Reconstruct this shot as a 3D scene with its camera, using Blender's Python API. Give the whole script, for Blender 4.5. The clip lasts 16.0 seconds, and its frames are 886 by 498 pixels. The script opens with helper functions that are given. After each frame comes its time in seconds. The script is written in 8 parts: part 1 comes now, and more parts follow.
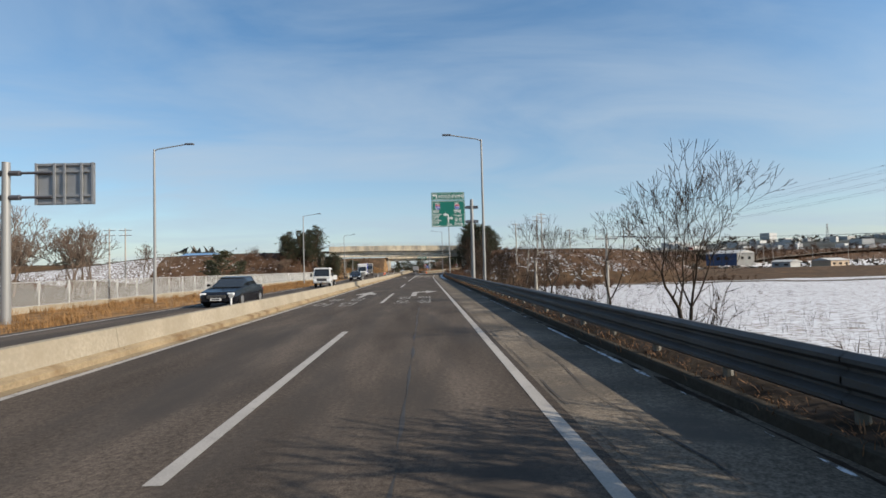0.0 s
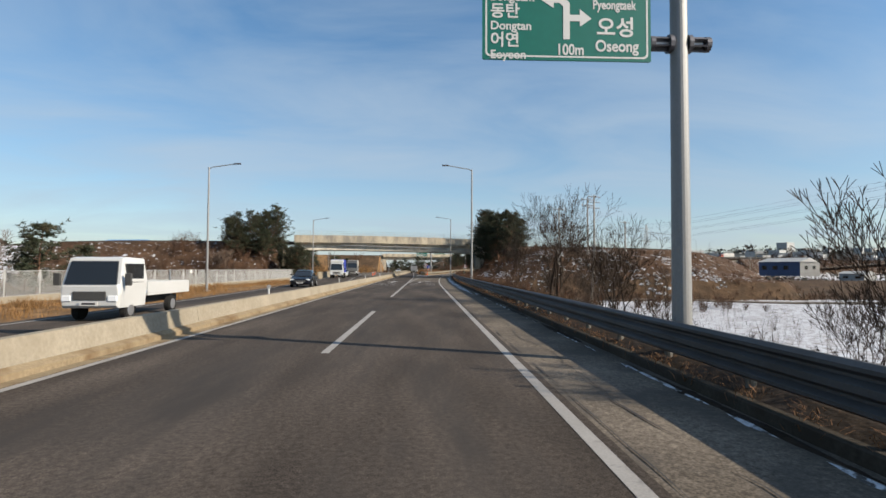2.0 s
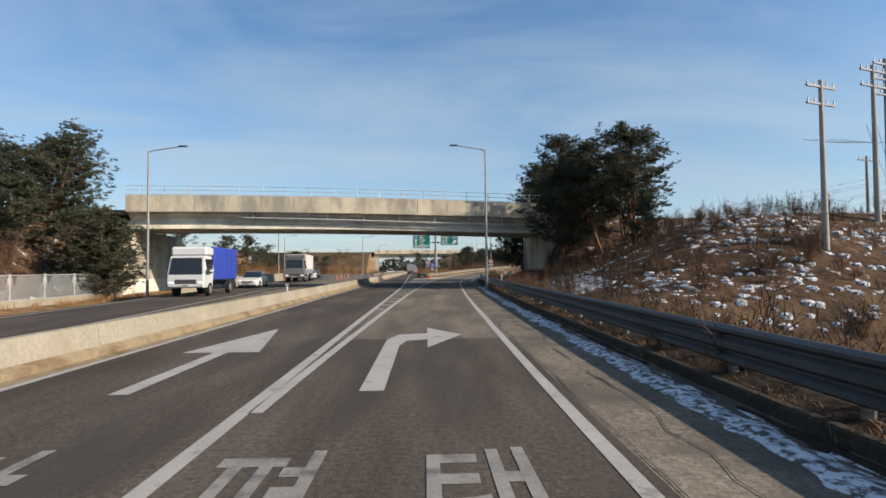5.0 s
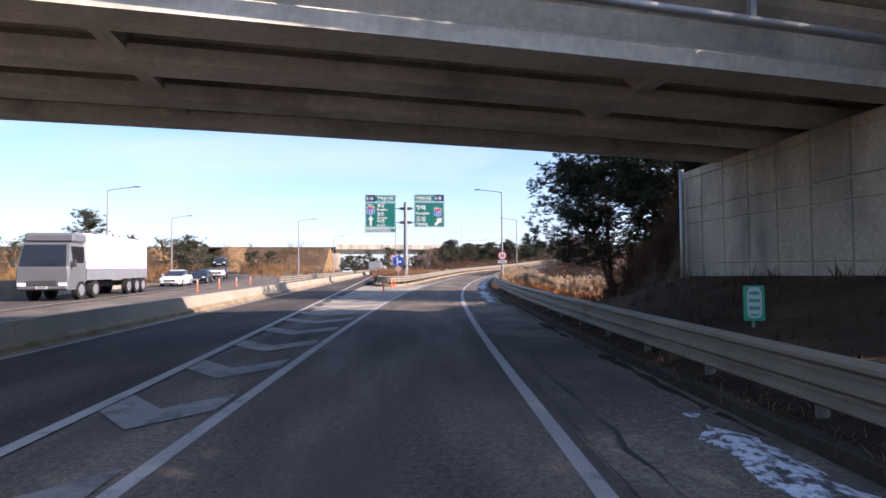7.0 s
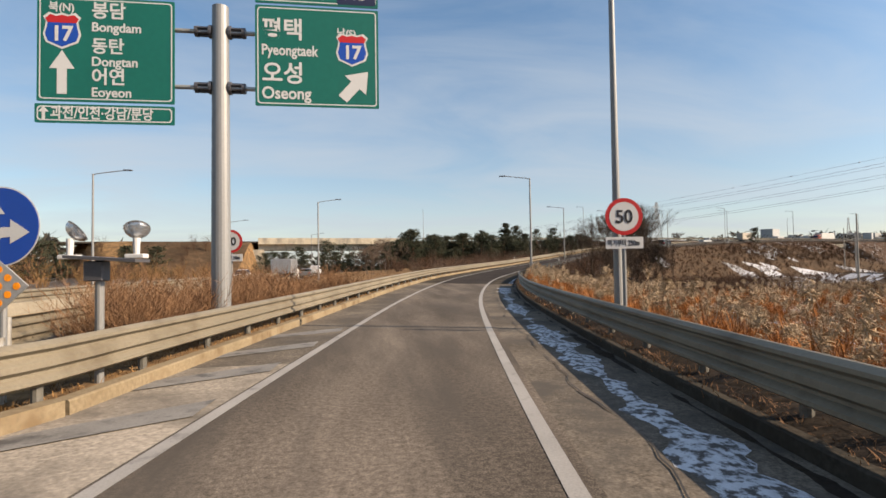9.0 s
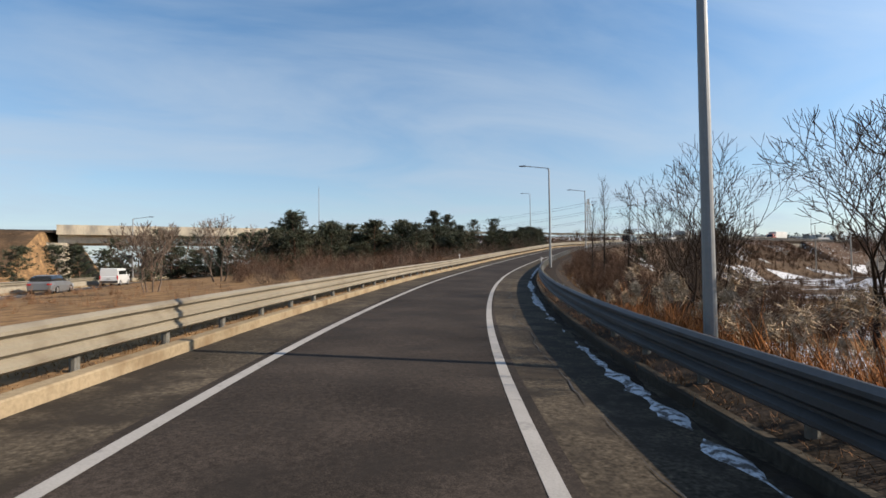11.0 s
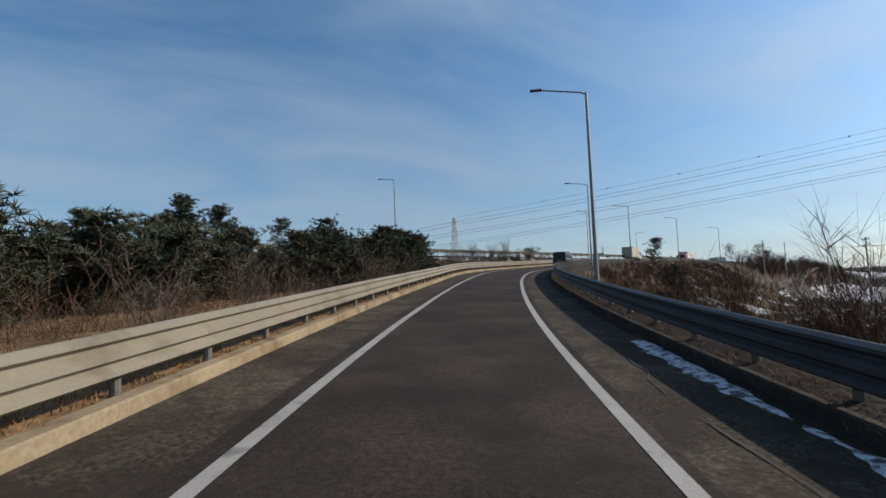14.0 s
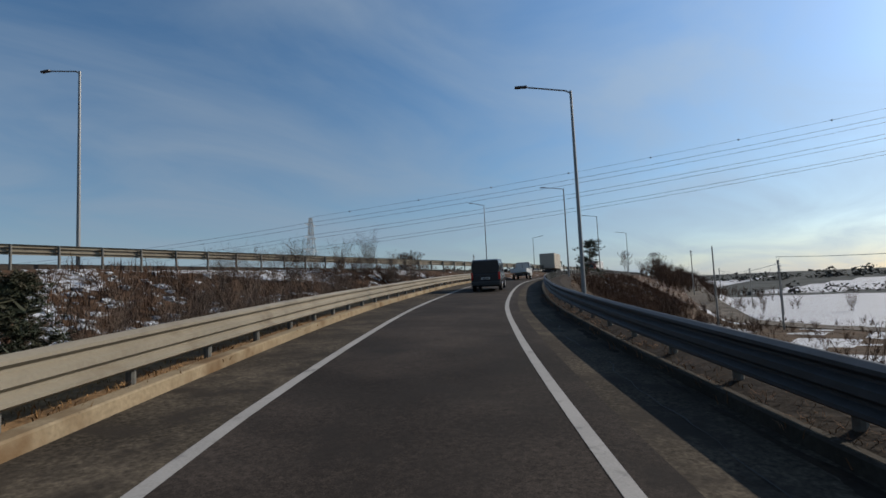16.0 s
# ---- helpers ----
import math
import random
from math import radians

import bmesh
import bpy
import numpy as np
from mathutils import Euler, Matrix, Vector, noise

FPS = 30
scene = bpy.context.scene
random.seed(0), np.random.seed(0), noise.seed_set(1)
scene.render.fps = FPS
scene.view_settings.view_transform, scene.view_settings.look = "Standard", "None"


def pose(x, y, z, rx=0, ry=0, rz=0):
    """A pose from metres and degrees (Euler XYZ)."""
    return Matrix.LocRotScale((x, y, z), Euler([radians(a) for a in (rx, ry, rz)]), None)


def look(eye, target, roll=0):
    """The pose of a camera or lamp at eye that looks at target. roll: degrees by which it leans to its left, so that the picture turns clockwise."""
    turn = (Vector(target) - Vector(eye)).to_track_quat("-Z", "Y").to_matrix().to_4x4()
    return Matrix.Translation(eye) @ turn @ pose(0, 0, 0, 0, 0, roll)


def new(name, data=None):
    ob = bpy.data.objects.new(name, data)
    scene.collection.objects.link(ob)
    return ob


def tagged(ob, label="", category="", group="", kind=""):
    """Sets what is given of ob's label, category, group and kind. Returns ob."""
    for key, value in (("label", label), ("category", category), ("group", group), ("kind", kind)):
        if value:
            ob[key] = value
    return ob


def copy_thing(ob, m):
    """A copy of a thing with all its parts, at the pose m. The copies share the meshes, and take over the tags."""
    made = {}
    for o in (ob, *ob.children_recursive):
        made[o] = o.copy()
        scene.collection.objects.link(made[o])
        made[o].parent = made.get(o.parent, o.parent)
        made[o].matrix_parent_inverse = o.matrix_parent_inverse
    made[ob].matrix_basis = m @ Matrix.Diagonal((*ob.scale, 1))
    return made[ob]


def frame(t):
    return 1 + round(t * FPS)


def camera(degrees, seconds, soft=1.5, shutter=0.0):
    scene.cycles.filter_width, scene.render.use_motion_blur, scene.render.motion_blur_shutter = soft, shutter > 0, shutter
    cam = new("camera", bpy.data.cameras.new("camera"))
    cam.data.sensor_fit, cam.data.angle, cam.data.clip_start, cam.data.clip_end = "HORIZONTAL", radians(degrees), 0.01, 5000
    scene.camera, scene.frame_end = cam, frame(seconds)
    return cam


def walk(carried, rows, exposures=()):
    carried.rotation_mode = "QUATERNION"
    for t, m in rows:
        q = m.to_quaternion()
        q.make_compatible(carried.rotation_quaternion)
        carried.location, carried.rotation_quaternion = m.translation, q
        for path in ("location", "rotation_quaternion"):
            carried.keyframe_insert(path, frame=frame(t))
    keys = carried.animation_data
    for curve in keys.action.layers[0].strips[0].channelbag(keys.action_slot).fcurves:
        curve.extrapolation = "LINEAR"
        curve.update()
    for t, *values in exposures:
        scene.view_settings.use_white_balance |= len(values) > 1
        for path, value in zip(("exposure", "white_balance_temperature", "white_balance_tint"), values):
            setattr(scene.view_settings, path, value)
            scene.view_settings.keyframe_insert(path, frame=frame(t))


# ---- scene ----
from mathutils import geometry

# ---------------------------------------------------------------- camera
cam = camera(79.27, 16.0, soft=1.6)
PATH = [  # seconds, x, y, z, then turn about x, y and z in degrees
    (0, 0.077, -31.227, 1.616, 92.02, 1.46, -1.95),
    (0.5, 0.031, -21.911, 1.590, 91.88, 1.23, -1.98),
    (1, -0.022, -12.741, 1.600, 92.09, 0.65, -2.05),
    (1.5, -0.130, -3.738, 1.631, 92.19, -0.07, -2.02),
    (2, -0.179, 5.350, 1.609, 92.12, -0.26, -2.03),
    (2.5, -0.214, 14.493, 1.600, 92.11, 0.26, -1.63),
    (3, -0.232, 23.513, 1.588, 92.14, 0.90, -1.06),
    (3.5, -0.275, 32.454, 1.621, 92.11, 0.99, -1.32),
    (4, -0.293, 41.224, 1.630, 92.14, 0.66, -1.28),
    (4.2, -0.272, 44.745, 1.611, 92.14, 0.56, -1.26),
    (4.5, -0.202, 50.171, 1.586, 92.12, 0.50, -1.36),
    (5, 0.004, 59.568, 1.566, 92.05, 0.53, -1.80),
    (5.5, 0.292, 69.264, 1.563, 91.97, 0.62, -2.43),
    (6, 0.627, 79.100, 1.572, 91.93, 0.60, -3.07),
    (6.3, 0.836, 85.000, 1.579, 91.94, 0.49, -3.39),
    (6.5, 0.981, 88.918, 1.582, 91.95, 0.37, -3.57),
    (7, 1.461, 98.729, 1.582, 91.90, 0.38, -4.21),
    (7.5, 1.991, 108.544, 1.586, 91.94, 0.53, -5.01),
    (8, 2.730, 118.402, 1.583, 91.83, 0.85, -6.03),
    (8.5, 3.740, 128.360, 1.577, 91.72, 1.10, -7.28),
    (9, 5.077, 138.158, 1.580, 91.76, 0.88, -8.48),
    (9.2, 5.691, 142.096, 1.571, 91.74, 0.69, -9.08),
    (9.5, 6.679, 147.956, 1.573, 91.68, 0.49, -10.14),
    (10, 8.529, 157.552, 1.629, 91.57, 0.38, -12.26),
    (10.5, 10.693, 166.943, 1.732, 91.54, 0.50, -14.68),
    (11, 13.238, 176.138, 1.860, 91.67, 0.76, -17.22),
    (11.3, 14.977, 181.564, 1.941, 91.87, 0.96, -18.73),
    (11.5, 16.230, 185.150, 1.994, 92.05, 1.10, -19.72),
    (12, 19.687, 194.123, 2.146, 92.30, 1.35, -22.22),
    (12.5, 23.670, 203.089, 2.382, 92.71, 1.54, -24.67),
    (13, 27.804, 211.864, 2.626, 93.28, 1.97, -27.25),
    (13.5, 32.571, 220.689, 2.993, 93.82, 2.08, -29.85),
    (14, 38.063, 229.542, 3.492, 94.39, 2.17, -32.77),
    (14.5, 44.209, 238.213, 4.133, 94.80, 2.02, -36.31),
    (15, 50.675, 246.339, 4.801, 94.84, 1.93, -40.07),
    (15.5, 57.471, 253.870, 5.447, 94.80, 2.32, -43.58),
    (16, 64.736, 260.987, 6.171, 94.62, 2.68, -46.76),
]
walk(cam, [(t, pose(x, y, z, a, b, c)) for t, x, y, z, a, b, c in PATH],
     exposures=[(0, 0.75, 6450, 10), (4.2, 0.75, 6450, 10), (6.3, 1.08, 6350, 13), (6.55, 1.2, 6300, 15), (6.9, 1.55, 6050, 26), (7.2, 1.55, 6150, 27), (7.6, 1.47, 6800, 21), (8.1, 1.34, 7650, 23), (8.5, 1.27, 7750, 22), (9, 0.92, 7300, 16), (11.5, 0.82, 6450, 12), (14, 0.32, 6050, 10), (16, -0.02, 6050, 10)])

# ---------------------------------------------------------------- world and sun
SUN_DIR = Vector((0.92, -0.39, 0.0)).normalized()
SUN_EL = radians(30)
world = bpy.data.worlds.new("sky")
scene.world = world
world.use_nodes = True
wn, wl = world.node_tree.nodes, world.node_tree.links
wn.clear()
w_out = wn.new("ShaderNodeOutputWorld")
w_bg = wn.new("ShaderNodeBackground")
w_bg.inputs["Strength"].default_value = 0.053
sky = wn.new("ShaderNodeTexSky")
sky.sky_type = "NISHITA"
sky.sun_disc = False
sky.sun_elevation = SUN_EL
sky.sun_rotation = math.atan2(SUN_DIR.x, SUN_DIR.y)
sky.air_density, sky.dust_density, sky.ozone_density = 1.0, 0.6, 2.0
# thin high cloud, streaked, over the sky's own colour
co = wn.new("ShaderNodeTexCoord")
sep = wn.new("ShaderNodeSeparateXYZ")
wl.new(co.outputs["Generated"], sep.inputs[0])


def wmath(op, a, b=None):
    n = wn.new("ShaderNodeMath")
    n.operation = op
    for k, v in enumerate((a, b)):
        if v is None:
            continue
        if isinstance(v, (int, float)):
            n.inputs[k].default_value = v
        else:
            wl.new(v, n.inputs[k])
    return n.outputs[0]


up = wmath("ADD", wmath("MAXIMUM", sep.outputs["Z"], 0.0), 0.12)
flat = wn.new("ShaderNodeCombineXYZ")
wl.new(wmath("DIVIDE", sep.outputs["X"], up), flat.inputs[0])
wl.new(wmath("DIVIDE", sep.outputs["Y"], up), flat.inputs[1])
cmap = wn.new("ShaderNodeMapping")
cmap.inputs["Rotation"].default_value = (0, 0, radians(-35))
cmap.inputs["Scale"].default_value = (0.75, 1.25, 1)
wl.new(flat.outputs[0], cmap.inputs[0])
c1 = wn.new("ShaderNodeTexNoise")
c1.inputs["Scale"].default_value, c1.inputs["Detail"].default_value = 0.9, 7
c1.inputs["Roughness"].default_value, c1.inputs["Distortion"].default_value = 0.55, 0.7
wl.new(cmap.outputs[0], c1.inputs["Vector"])
cr = wn.new("ShaderNodeMapRange")
cr.inputs["From Min"].default_value, cr.inputs["From Max"].default_value = 0.36, 0.72
cr.inputs["To Min"].default_value, cr.inputs["To Max"].default_value = 0.0, 0.70
wl.new(c1.outputs["Fac"], cr.inputs["Value"])
# haze near the horizon
hz = wn.new("ShaderNodeMapRange")
hz.inputs["From Min"].default_value, hz.inputs["From Max"].default_value = 0.0, 0.40
hz.inputs["To Min"].default_value, hz.inputs["To Max"].default_value = 0.45, 0.0
wl.new(sep.outputs["Z"], hz.inputs["Value"])
veil = wmath("SUBTRACT", 1.0, wmath("MULTIPLY", wmath("SUBTRACT", 1.0, wmath("ADD", wmath("MULTIPLY", cr.outputs[0], 0.80), 0.17)), wmath("SUBTRACT", 1.0, hz.outputs[0])))
cm = wn.new("ShaderNodeMix")
cm.data_type = "RGBA"
wl.new(veil, cm.inputs["Factor"])
hsv = wn.new("ShaderNodeHueSaturation")
hsv.inputs["Hue"].default_value, hsv.inputs["Saturation"].default_value, hsv.inputs["Value"].default_value = 0.497, 1.34, 1.58
wl.new(sky.outputs["Color"], hsv.inputs["Color"])
wl.new(hsv.outputs[0], cm.inputs["A"])
cm.inputs["B"].default_value = (5.35, 6.55, 7.8, 1)
# bright aureole of the sun in the thin cloud
toward = wn.new("ShaderNodeVectorMath")
toward.operation = "DOT_PRODUCT"
wl.new(co.outputs["Generated"], toward.inputs[0])
toward.inputs[1].default_value = (SUN_DIR.x * math.cos(SUN_EL), SUN_DIR.y * math.cos(SUN_EL), math.sin(SUN_EL))
glow = wmath("ADD", wmath("MULTIPLY", wmath("POWER", wmath("MAXIMUM", toward.outputs["Value"], 0.0), 3.0), 1.0), 1.0)
bright = wn.new("ShaderNodeVectorMath")
bright.operation = "SCALE"
wl.new(cm.outputs["Result"], bright.inputs[0])
wl.new(glow, bright.inputs["Scale"])
wl.new(bright.outputs[0], w_bg.inputs["Color"])
wl.new(w_bg.outputs[0], w_out.inputs[0])

sun = new("sun", bpy.data.lights.new("sun", "SUN"))
sun.data.energy, sun.data.angle, sun.data.color = 5.0, radians(0.55), (1.0, 0.87, 0.70)
sun.matrix_world = look(SUN_DIR * 100 + Vector((0, 0, 100 * math.tan(SUN_EL))), (0, 0, 0))

# ---------------------------------------------------------------- materials


def material(name, base, rough=0.8, metal=0.0, vary=0.12, scale=3.0, fine=40.0, bump=0.0, spec=None, spots=None,
             stretch=(1, 1, 1), random=0.0, alpha=1.0, emit=None, speck=None):
    """A surface of one colour with coarse and fine variation, optional stains of a second colour and fine relief."""
    m = bpy.data.materials.new(name)
    m.use_nodes = True
    n, l = m.node_tree.nodes, m.node_tree.links
    b = n["Principled BSDF"]
    b.inputs["Roughness"].default_value = rough
    b.inputs["Metallic"].default_value = metal
    b.inputs["Specular IOR Level"].default_value = (0.4 if rough < 0.85 else 0.08) if spec is None else spec
    mp = n.new("ShaderNodeMapping")
    mp.inputs["Scale"].default_value = stretch
    gp = n.new("ShaderNodeNewGeometry")
    l.new(gp.outputs["Position"], mp.inputs[0])
    coarse = n.new("ShaderNodeTexNoise")
    coarse.inputs["Scale"].default_value, coarse.inputs["Detail"].default_value = 1.0 / scale, 5
    grain = n.new("ShaderNodeTexNoise")
    grain.inputs["Scale"].default_value, grain.inputs["Detail"].default_value = fine, 3
    l.new(mp.outputs[0], coarse.inputs["Vector"])
    l.new(gp.outputs["Position"], grain.inputs["Vector"])
    add = n.new("ShaderNodeMath")
    add.operation = "ADD"
    l.new(coarse.outputs["Fac"], add.inputs[0])
    l.new(grain.outputs["Fac"], add.inputs[1])
    ramp = n.new("ShaderNodeMapRange")
    ramp.inputs["From Min"].default_value, ramp.inputs["From Max"].default_value = 0.76, 1.24
    ramp.inputs["To Min"].default_value, ramp.inputs["To Max"].default_value = 1 - vary, 1 + vary
    l.new(add.outputs[0], ramp.inputs["Value"])
    val = ramp.outputs[0]
    if speck:  # stones showing in the surface: (per metre, amount)
        pn = n.new("ShaderNodeTexNoise")
        pn.inputs["Scale"].default_value, pn.inputs["Detail"].default_value, pn.inputs["Roughness"].default_value = speck[0], 4, 0.7
        l.new(gp.outputs["Position"], pn.inputs["Vector"])
        pr = n.new("ShaderNodeMapRange")
        pr.inputs["From Min"].default_value, pr.inputs["From Max"].default_value = 0.32, 0.68
        pr.inputs["To Min"].default_value, pr.inputs["To Max"].default_value = 1 - speck[1], 1 + speck[1]
        l.new(pn.outputs["Fac"], pr.inputs["Value"])
        pm = n.new("ShaderNodeMath")
        pm.operation = "MULTIPLY"
        l.new(val, pm.inputs[0])
        l.new(pr.outputs[0], pm.inputs[1])
        val = pm.outputs[0]
    if random:
        oi = n.new("ShaderNodeObjectInfo")
        rr = n.new("ShaderNodeMapRange")
        rr.inputs["To Min"].default_value, rr.inputs["To Max"].default_value = 1 - random, 1 + random
        l.new(oi.outputs["Random"], rr.inputs["Value"])
        mu = n.new("ShaderNodeMath")
        mu.operation = "MULTIPLY"
        l.new(val, mu.inputs[0])
        l.new(rr.outputs[0], mu.inputs[1])
        val = mu.outputs[0]
    mul = n.new("ShaderNodeVectorMath")
    mul.operation = "SCALE"
    mul.inputs[0].default_value = base
    l.new(val, mul.inputs["Scale"])
    col = mul.outputs[0]
    if spots:  # (colour, size in metres, cover from 0 to 1, sharpness)
        sc, size, cover, sharp = spots
        sn = n.new("ShaderNodeTexNoise")
        sn.inputs["Scale"].default_value, sn.inputs["Detail"].default_value = 1.0 / size, 6
        sn.inputs["Roughness"].default_value = 0.62
        l.new(mp.outputs[0], sn.inputs["Vector"])
        sr = n.new("ShaderNodeMapRange")
        mid = 0.5 + (0.5 - cover) * 0.42
        sr.inputs["From Min"].default_value, sr.inputs["From Max"].default_value = mid - sharp, mid + sharp
        l.new(sn.outputs["Fac"], sr.inputs["Value"])
        mx = n.new("ShaderNodeMix")
        mx.data_type = "RGBA"
        l.new(sr.outputs[0], mx.inputs["Factor"])
        l.new(col, mx.inputs["A"])
        mx.inputs["B"].default_value = (*sc, 1)
        col = mx.outputs["Result"]
    l.new(col, b.inputs["Base Color"])
    if bump:
        bp = n.new("ShaderNodeBump")
        bp.inputs["Strength"].default_value = 1.0
        bp.inputs["Distance"].default_value = bump
        l.new(add.outputs[0], bp.inputs["Height"])
        l.new(bp.outputs[0], b.inputs["Normal"])
    if alpha < 1:
        b.inputs["Alpha"].default_value = alpha
    if emit:
        b.inputs["Emission Color"].default_value = (*emit[0], 1)
        b.inputs["Emission Strength"].default_value = emit[1]
    return m


M_ASPHALT = material("asphalt", (0.060, 0.0495, 0.041), 0.9, vary=0.5, scale=1.4, fine=75, bump=0.0015, spots=((0.040, 0.0355, 0.032), 1.6, 0.38, 0.10), stretch=(1.2, 0.22, 1), speck=(16, 0.42))
M_ASPHALT_MID = material("pale_worn_asphalt", (0.106, 0.088, 0.071), 0.9, vary=0.5, scale=1.4, fine=75, bump=0.0015, spots=((0.066, 0.057, 0.048), 1.6, 0.38, 0.10), stretch=(1.2, 0.22, 1), speck=(16, 0.4))
# Darker lane and shoulder copies: the dim look against the sun, put into colour.
M_ASPHALT_RAMP = material("dimmed_ramp_asphalt", (0.030, 0.0240, 0.0197), 0.9, vary=0.6, scale=2.6, fine=75, bump=0.0015, spots=((0.0195, 0.0165, 0.0142), 1.2, 0.35, 0.12), speck=(16, 0.42))
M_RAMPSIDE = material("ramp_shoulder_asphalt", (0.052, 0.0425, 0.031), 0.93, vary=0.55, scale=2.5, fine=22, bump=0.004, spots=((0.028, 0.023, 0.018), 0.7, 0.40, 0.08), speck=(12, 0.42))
# Stained concrete whose base is also lowered to carry the right kerb's shade.
M_SHADEDKERB = material("shaded_dirty_kerb", (0.0442, 0.039, 0.0312), 0.92, vary=0.3, scale=1.2, fine=18, bump=0.006, spots=((0.0364, 0.0302, 0.0234), 0.7, 0.42, 0.1))
M_SEAM = material("sealed_crack", (0.022, 0.021, 0.021), 0.8, vary=0.3, scale=0.5)
M_SHOULDER = material("shoulder_concrete", (0.116, 0.098, 0.078), 0.92, vary=0.45, scale=2.5, fine=40, bump=0.003, spots=((0.072, 0.064, 0.055), 1.4, 0.40, 0.08), speck=(12, 0.34))
M_WORN = material("worn_road_paint", (0.155, 0.147, 0.134), 0.8, vary=0.2, scale=0.6, fine=30, spots=((0.0595, 0.0565, 0.0536), 0.4, 0.30, 0.08))
M_GORE = material("gore_concrete", (0.245, 0.213, 0.173), 0.93, vary=0.3, scale=2.2, fine=22, bump=0.006, spots=((0.125, 0.11, 0.092), 1.4, 0.36, 0.10), speck=(12, 0.22))
M_LINE = material("road_paint", (0.235, 0.224, 0.207), 0.75, vary=0.14, scale=0.8, fine=45, spots=((0.12, 0.115, 0.108), 0.35, 0.17, 0.06))
M_KERB = material("kerb_concrete", (0.21, 0.165, 0.105), 0.9, vary=0.2, scale=1.5, fine=20, bump=0.004, spots=((0.119, 0.0774, 0.0416), 0.8, 0.3, 0.1))
M_BARRIER = material("barrier_concrete", (0.235, 0.208, 0.160), 0.88, vary=0.14, scale=2.0, fine=14, bump=0.004, spots=((0.195, 0.168, 0.125), 1.2, 0.30, 0.12))
M_BRIDGE = material("bridge_concrete", (0.40, 0.35, 0.265), 0.9, vary=0.18, scale=1.6, fine=10, bump=0.004, spots=((0.22, 0.20, 0.165), 1.4, 0.46, 0.10), stretch=(1, 1, 0.35))
M_GIRDER = material("girder_concrete", (0.58, 0.53, 0.43), 0.9, vary=0.15, scale=2.0, fine=8, bump=0.003, spots=((0.30, 0.275, 0.23), 1.8, 0.30, 0.12))
M_GALV = material("galvanised_steel", (0.364, 0.364, 0.35), 0.5, metal=0.55, vary=0.10, scale=1.2, fine=30, spots=((0.252, 0.231, 0.196), 0.7, 0.2, 0.08))
M_RAIL = material("guardrail_steel", (0.168, 0.146, 0.106), 0.6, metal=0.0, vary=0.10, scale=1.5, fine=24, spots=((0.105, 0.083, 0.055), 0.9, 0.25, 0.10), random=0.06)
M_POST = material("dark_rail_post", (0.11, 0.105, 0.09), 0.6, metal=0.2, vary=0.2, scale=0.6, fine=20)
# Darker copy of guardrail_steel: the right rail's shade is put into its colour.
M_RAIL_SHADED = material("shaded_guardrail", (0.044, 0.045, 0.047), 0.6, metal=0.0, vary=0.18, scale=1.5, fine=24, spots=((0.030, 0.028, 0.026), 0.8, 0.35, 0.12), random=0.06)
M_POLE = material("painted_pole", (0.202, 0.205, 0.202), 0.5, metal=0.3, vary=0.06, scale=1.0, fine=20, stretch=(1, 1, 0.2))
M_DARKSTEEL = material("dark_steel", (0.10, 0.10, 0.11), 0.5, metal=0.5, vary=0.1)
M_GREEN = material("sign_green", (0.0, 0.10, 0.075), 0.45, vary=0.05, scale=1.5, fine=8)
# Brighter copy of sign_green: sunlight on the small marker, put into its colour.
M_MARKER = material("sunlit_marker_green", (0.02, 0.30, 0.16), 0.45, vary=0.08, scale=0.5, fine=20)
M_WHITE = material("sign_white", (0.476, 0.476, 0.464), 0.5, vary=0.03)
M_BLUE = material("sign_blue", (0.0035, 0.049, 0.294), 0.45, vary=0.05)
M_RED = material("sign_red", (0.385, 0.014, 0.014), 0.45, vary=0.05)
M_BLACK = material("sign_black", (0.015, 0.015, 0.02), 0.5, vary=0.1)
M_NAVY = material("sign_navy", (0.010, 0.014, 0.045), 0.5, vary=0.05)
M_ORANGE = material("delineator_orange", (0.75, 0.12, 0.03), 0.5, vary=0.1)
M_AMBER = material("amber_reflector", (0.85, 0.27, 0.01), 0.3, vary=0.15, scale=0.1)
M_SIGNBACK = material("bare_aluminium", (0.238, 0.245, 0.252), 0.5, metal=0.5, vary=0.12, scale=0.6)
M_GROUND = material("winter_ground", (0.072, 0.046, 0.027), 0.95, vary=0.45, scale=4, fine=2.5, bump=0.08, spots=((0.048, 0.033, 0.021), 1.6, 0.44, 0.10))
M_SNOWFIELD = material("snow_field", (0.425, 0.442, 0.472), 0.8, vary=0.06, scale=4, fine=3, bump=0.04, spots=((0.111, 0.085, 0.0638), 0.35, 0.40, 0.06), stretch=(0.6, 1.5, 1))
M_FARLAND = material("dark_winter_land", (0.052, 0.056, 0.054), 1.0, vary=0.4, scale=30, fine=0.3, spots=((0.034, 0.038, 0.036), 25, 0.42, 0.1))
M_SNOW = material("old_snow", (0.44, 0.465, 0.50), 0.75, vary=0.12, scale=0.4, fine=12, bump=0.03, spots=((0.055, 0.05, 0.046), 0.13, 0.47, 0.05), stretch=(1.2, 0.9, 1))
M_SLOPE = material("snowy_slope", (0.056, 0.034, 0.021), 0.95, vary=0.45, scale=2.2, fine=2.2, bump=0.10, spots=((0.40, 0.42, 0.45), 0.75, 0.20, 0.035))
M_SNOWBANK = material("thin_snow_on_grass", (0.416, 0.434, 0.464), 0.85, vary=0.10, scale=1.0, fine=6, bump=0.05, spots=((0.0595, 0.0405, 0.025), 0.30, 0.50, 0.06))
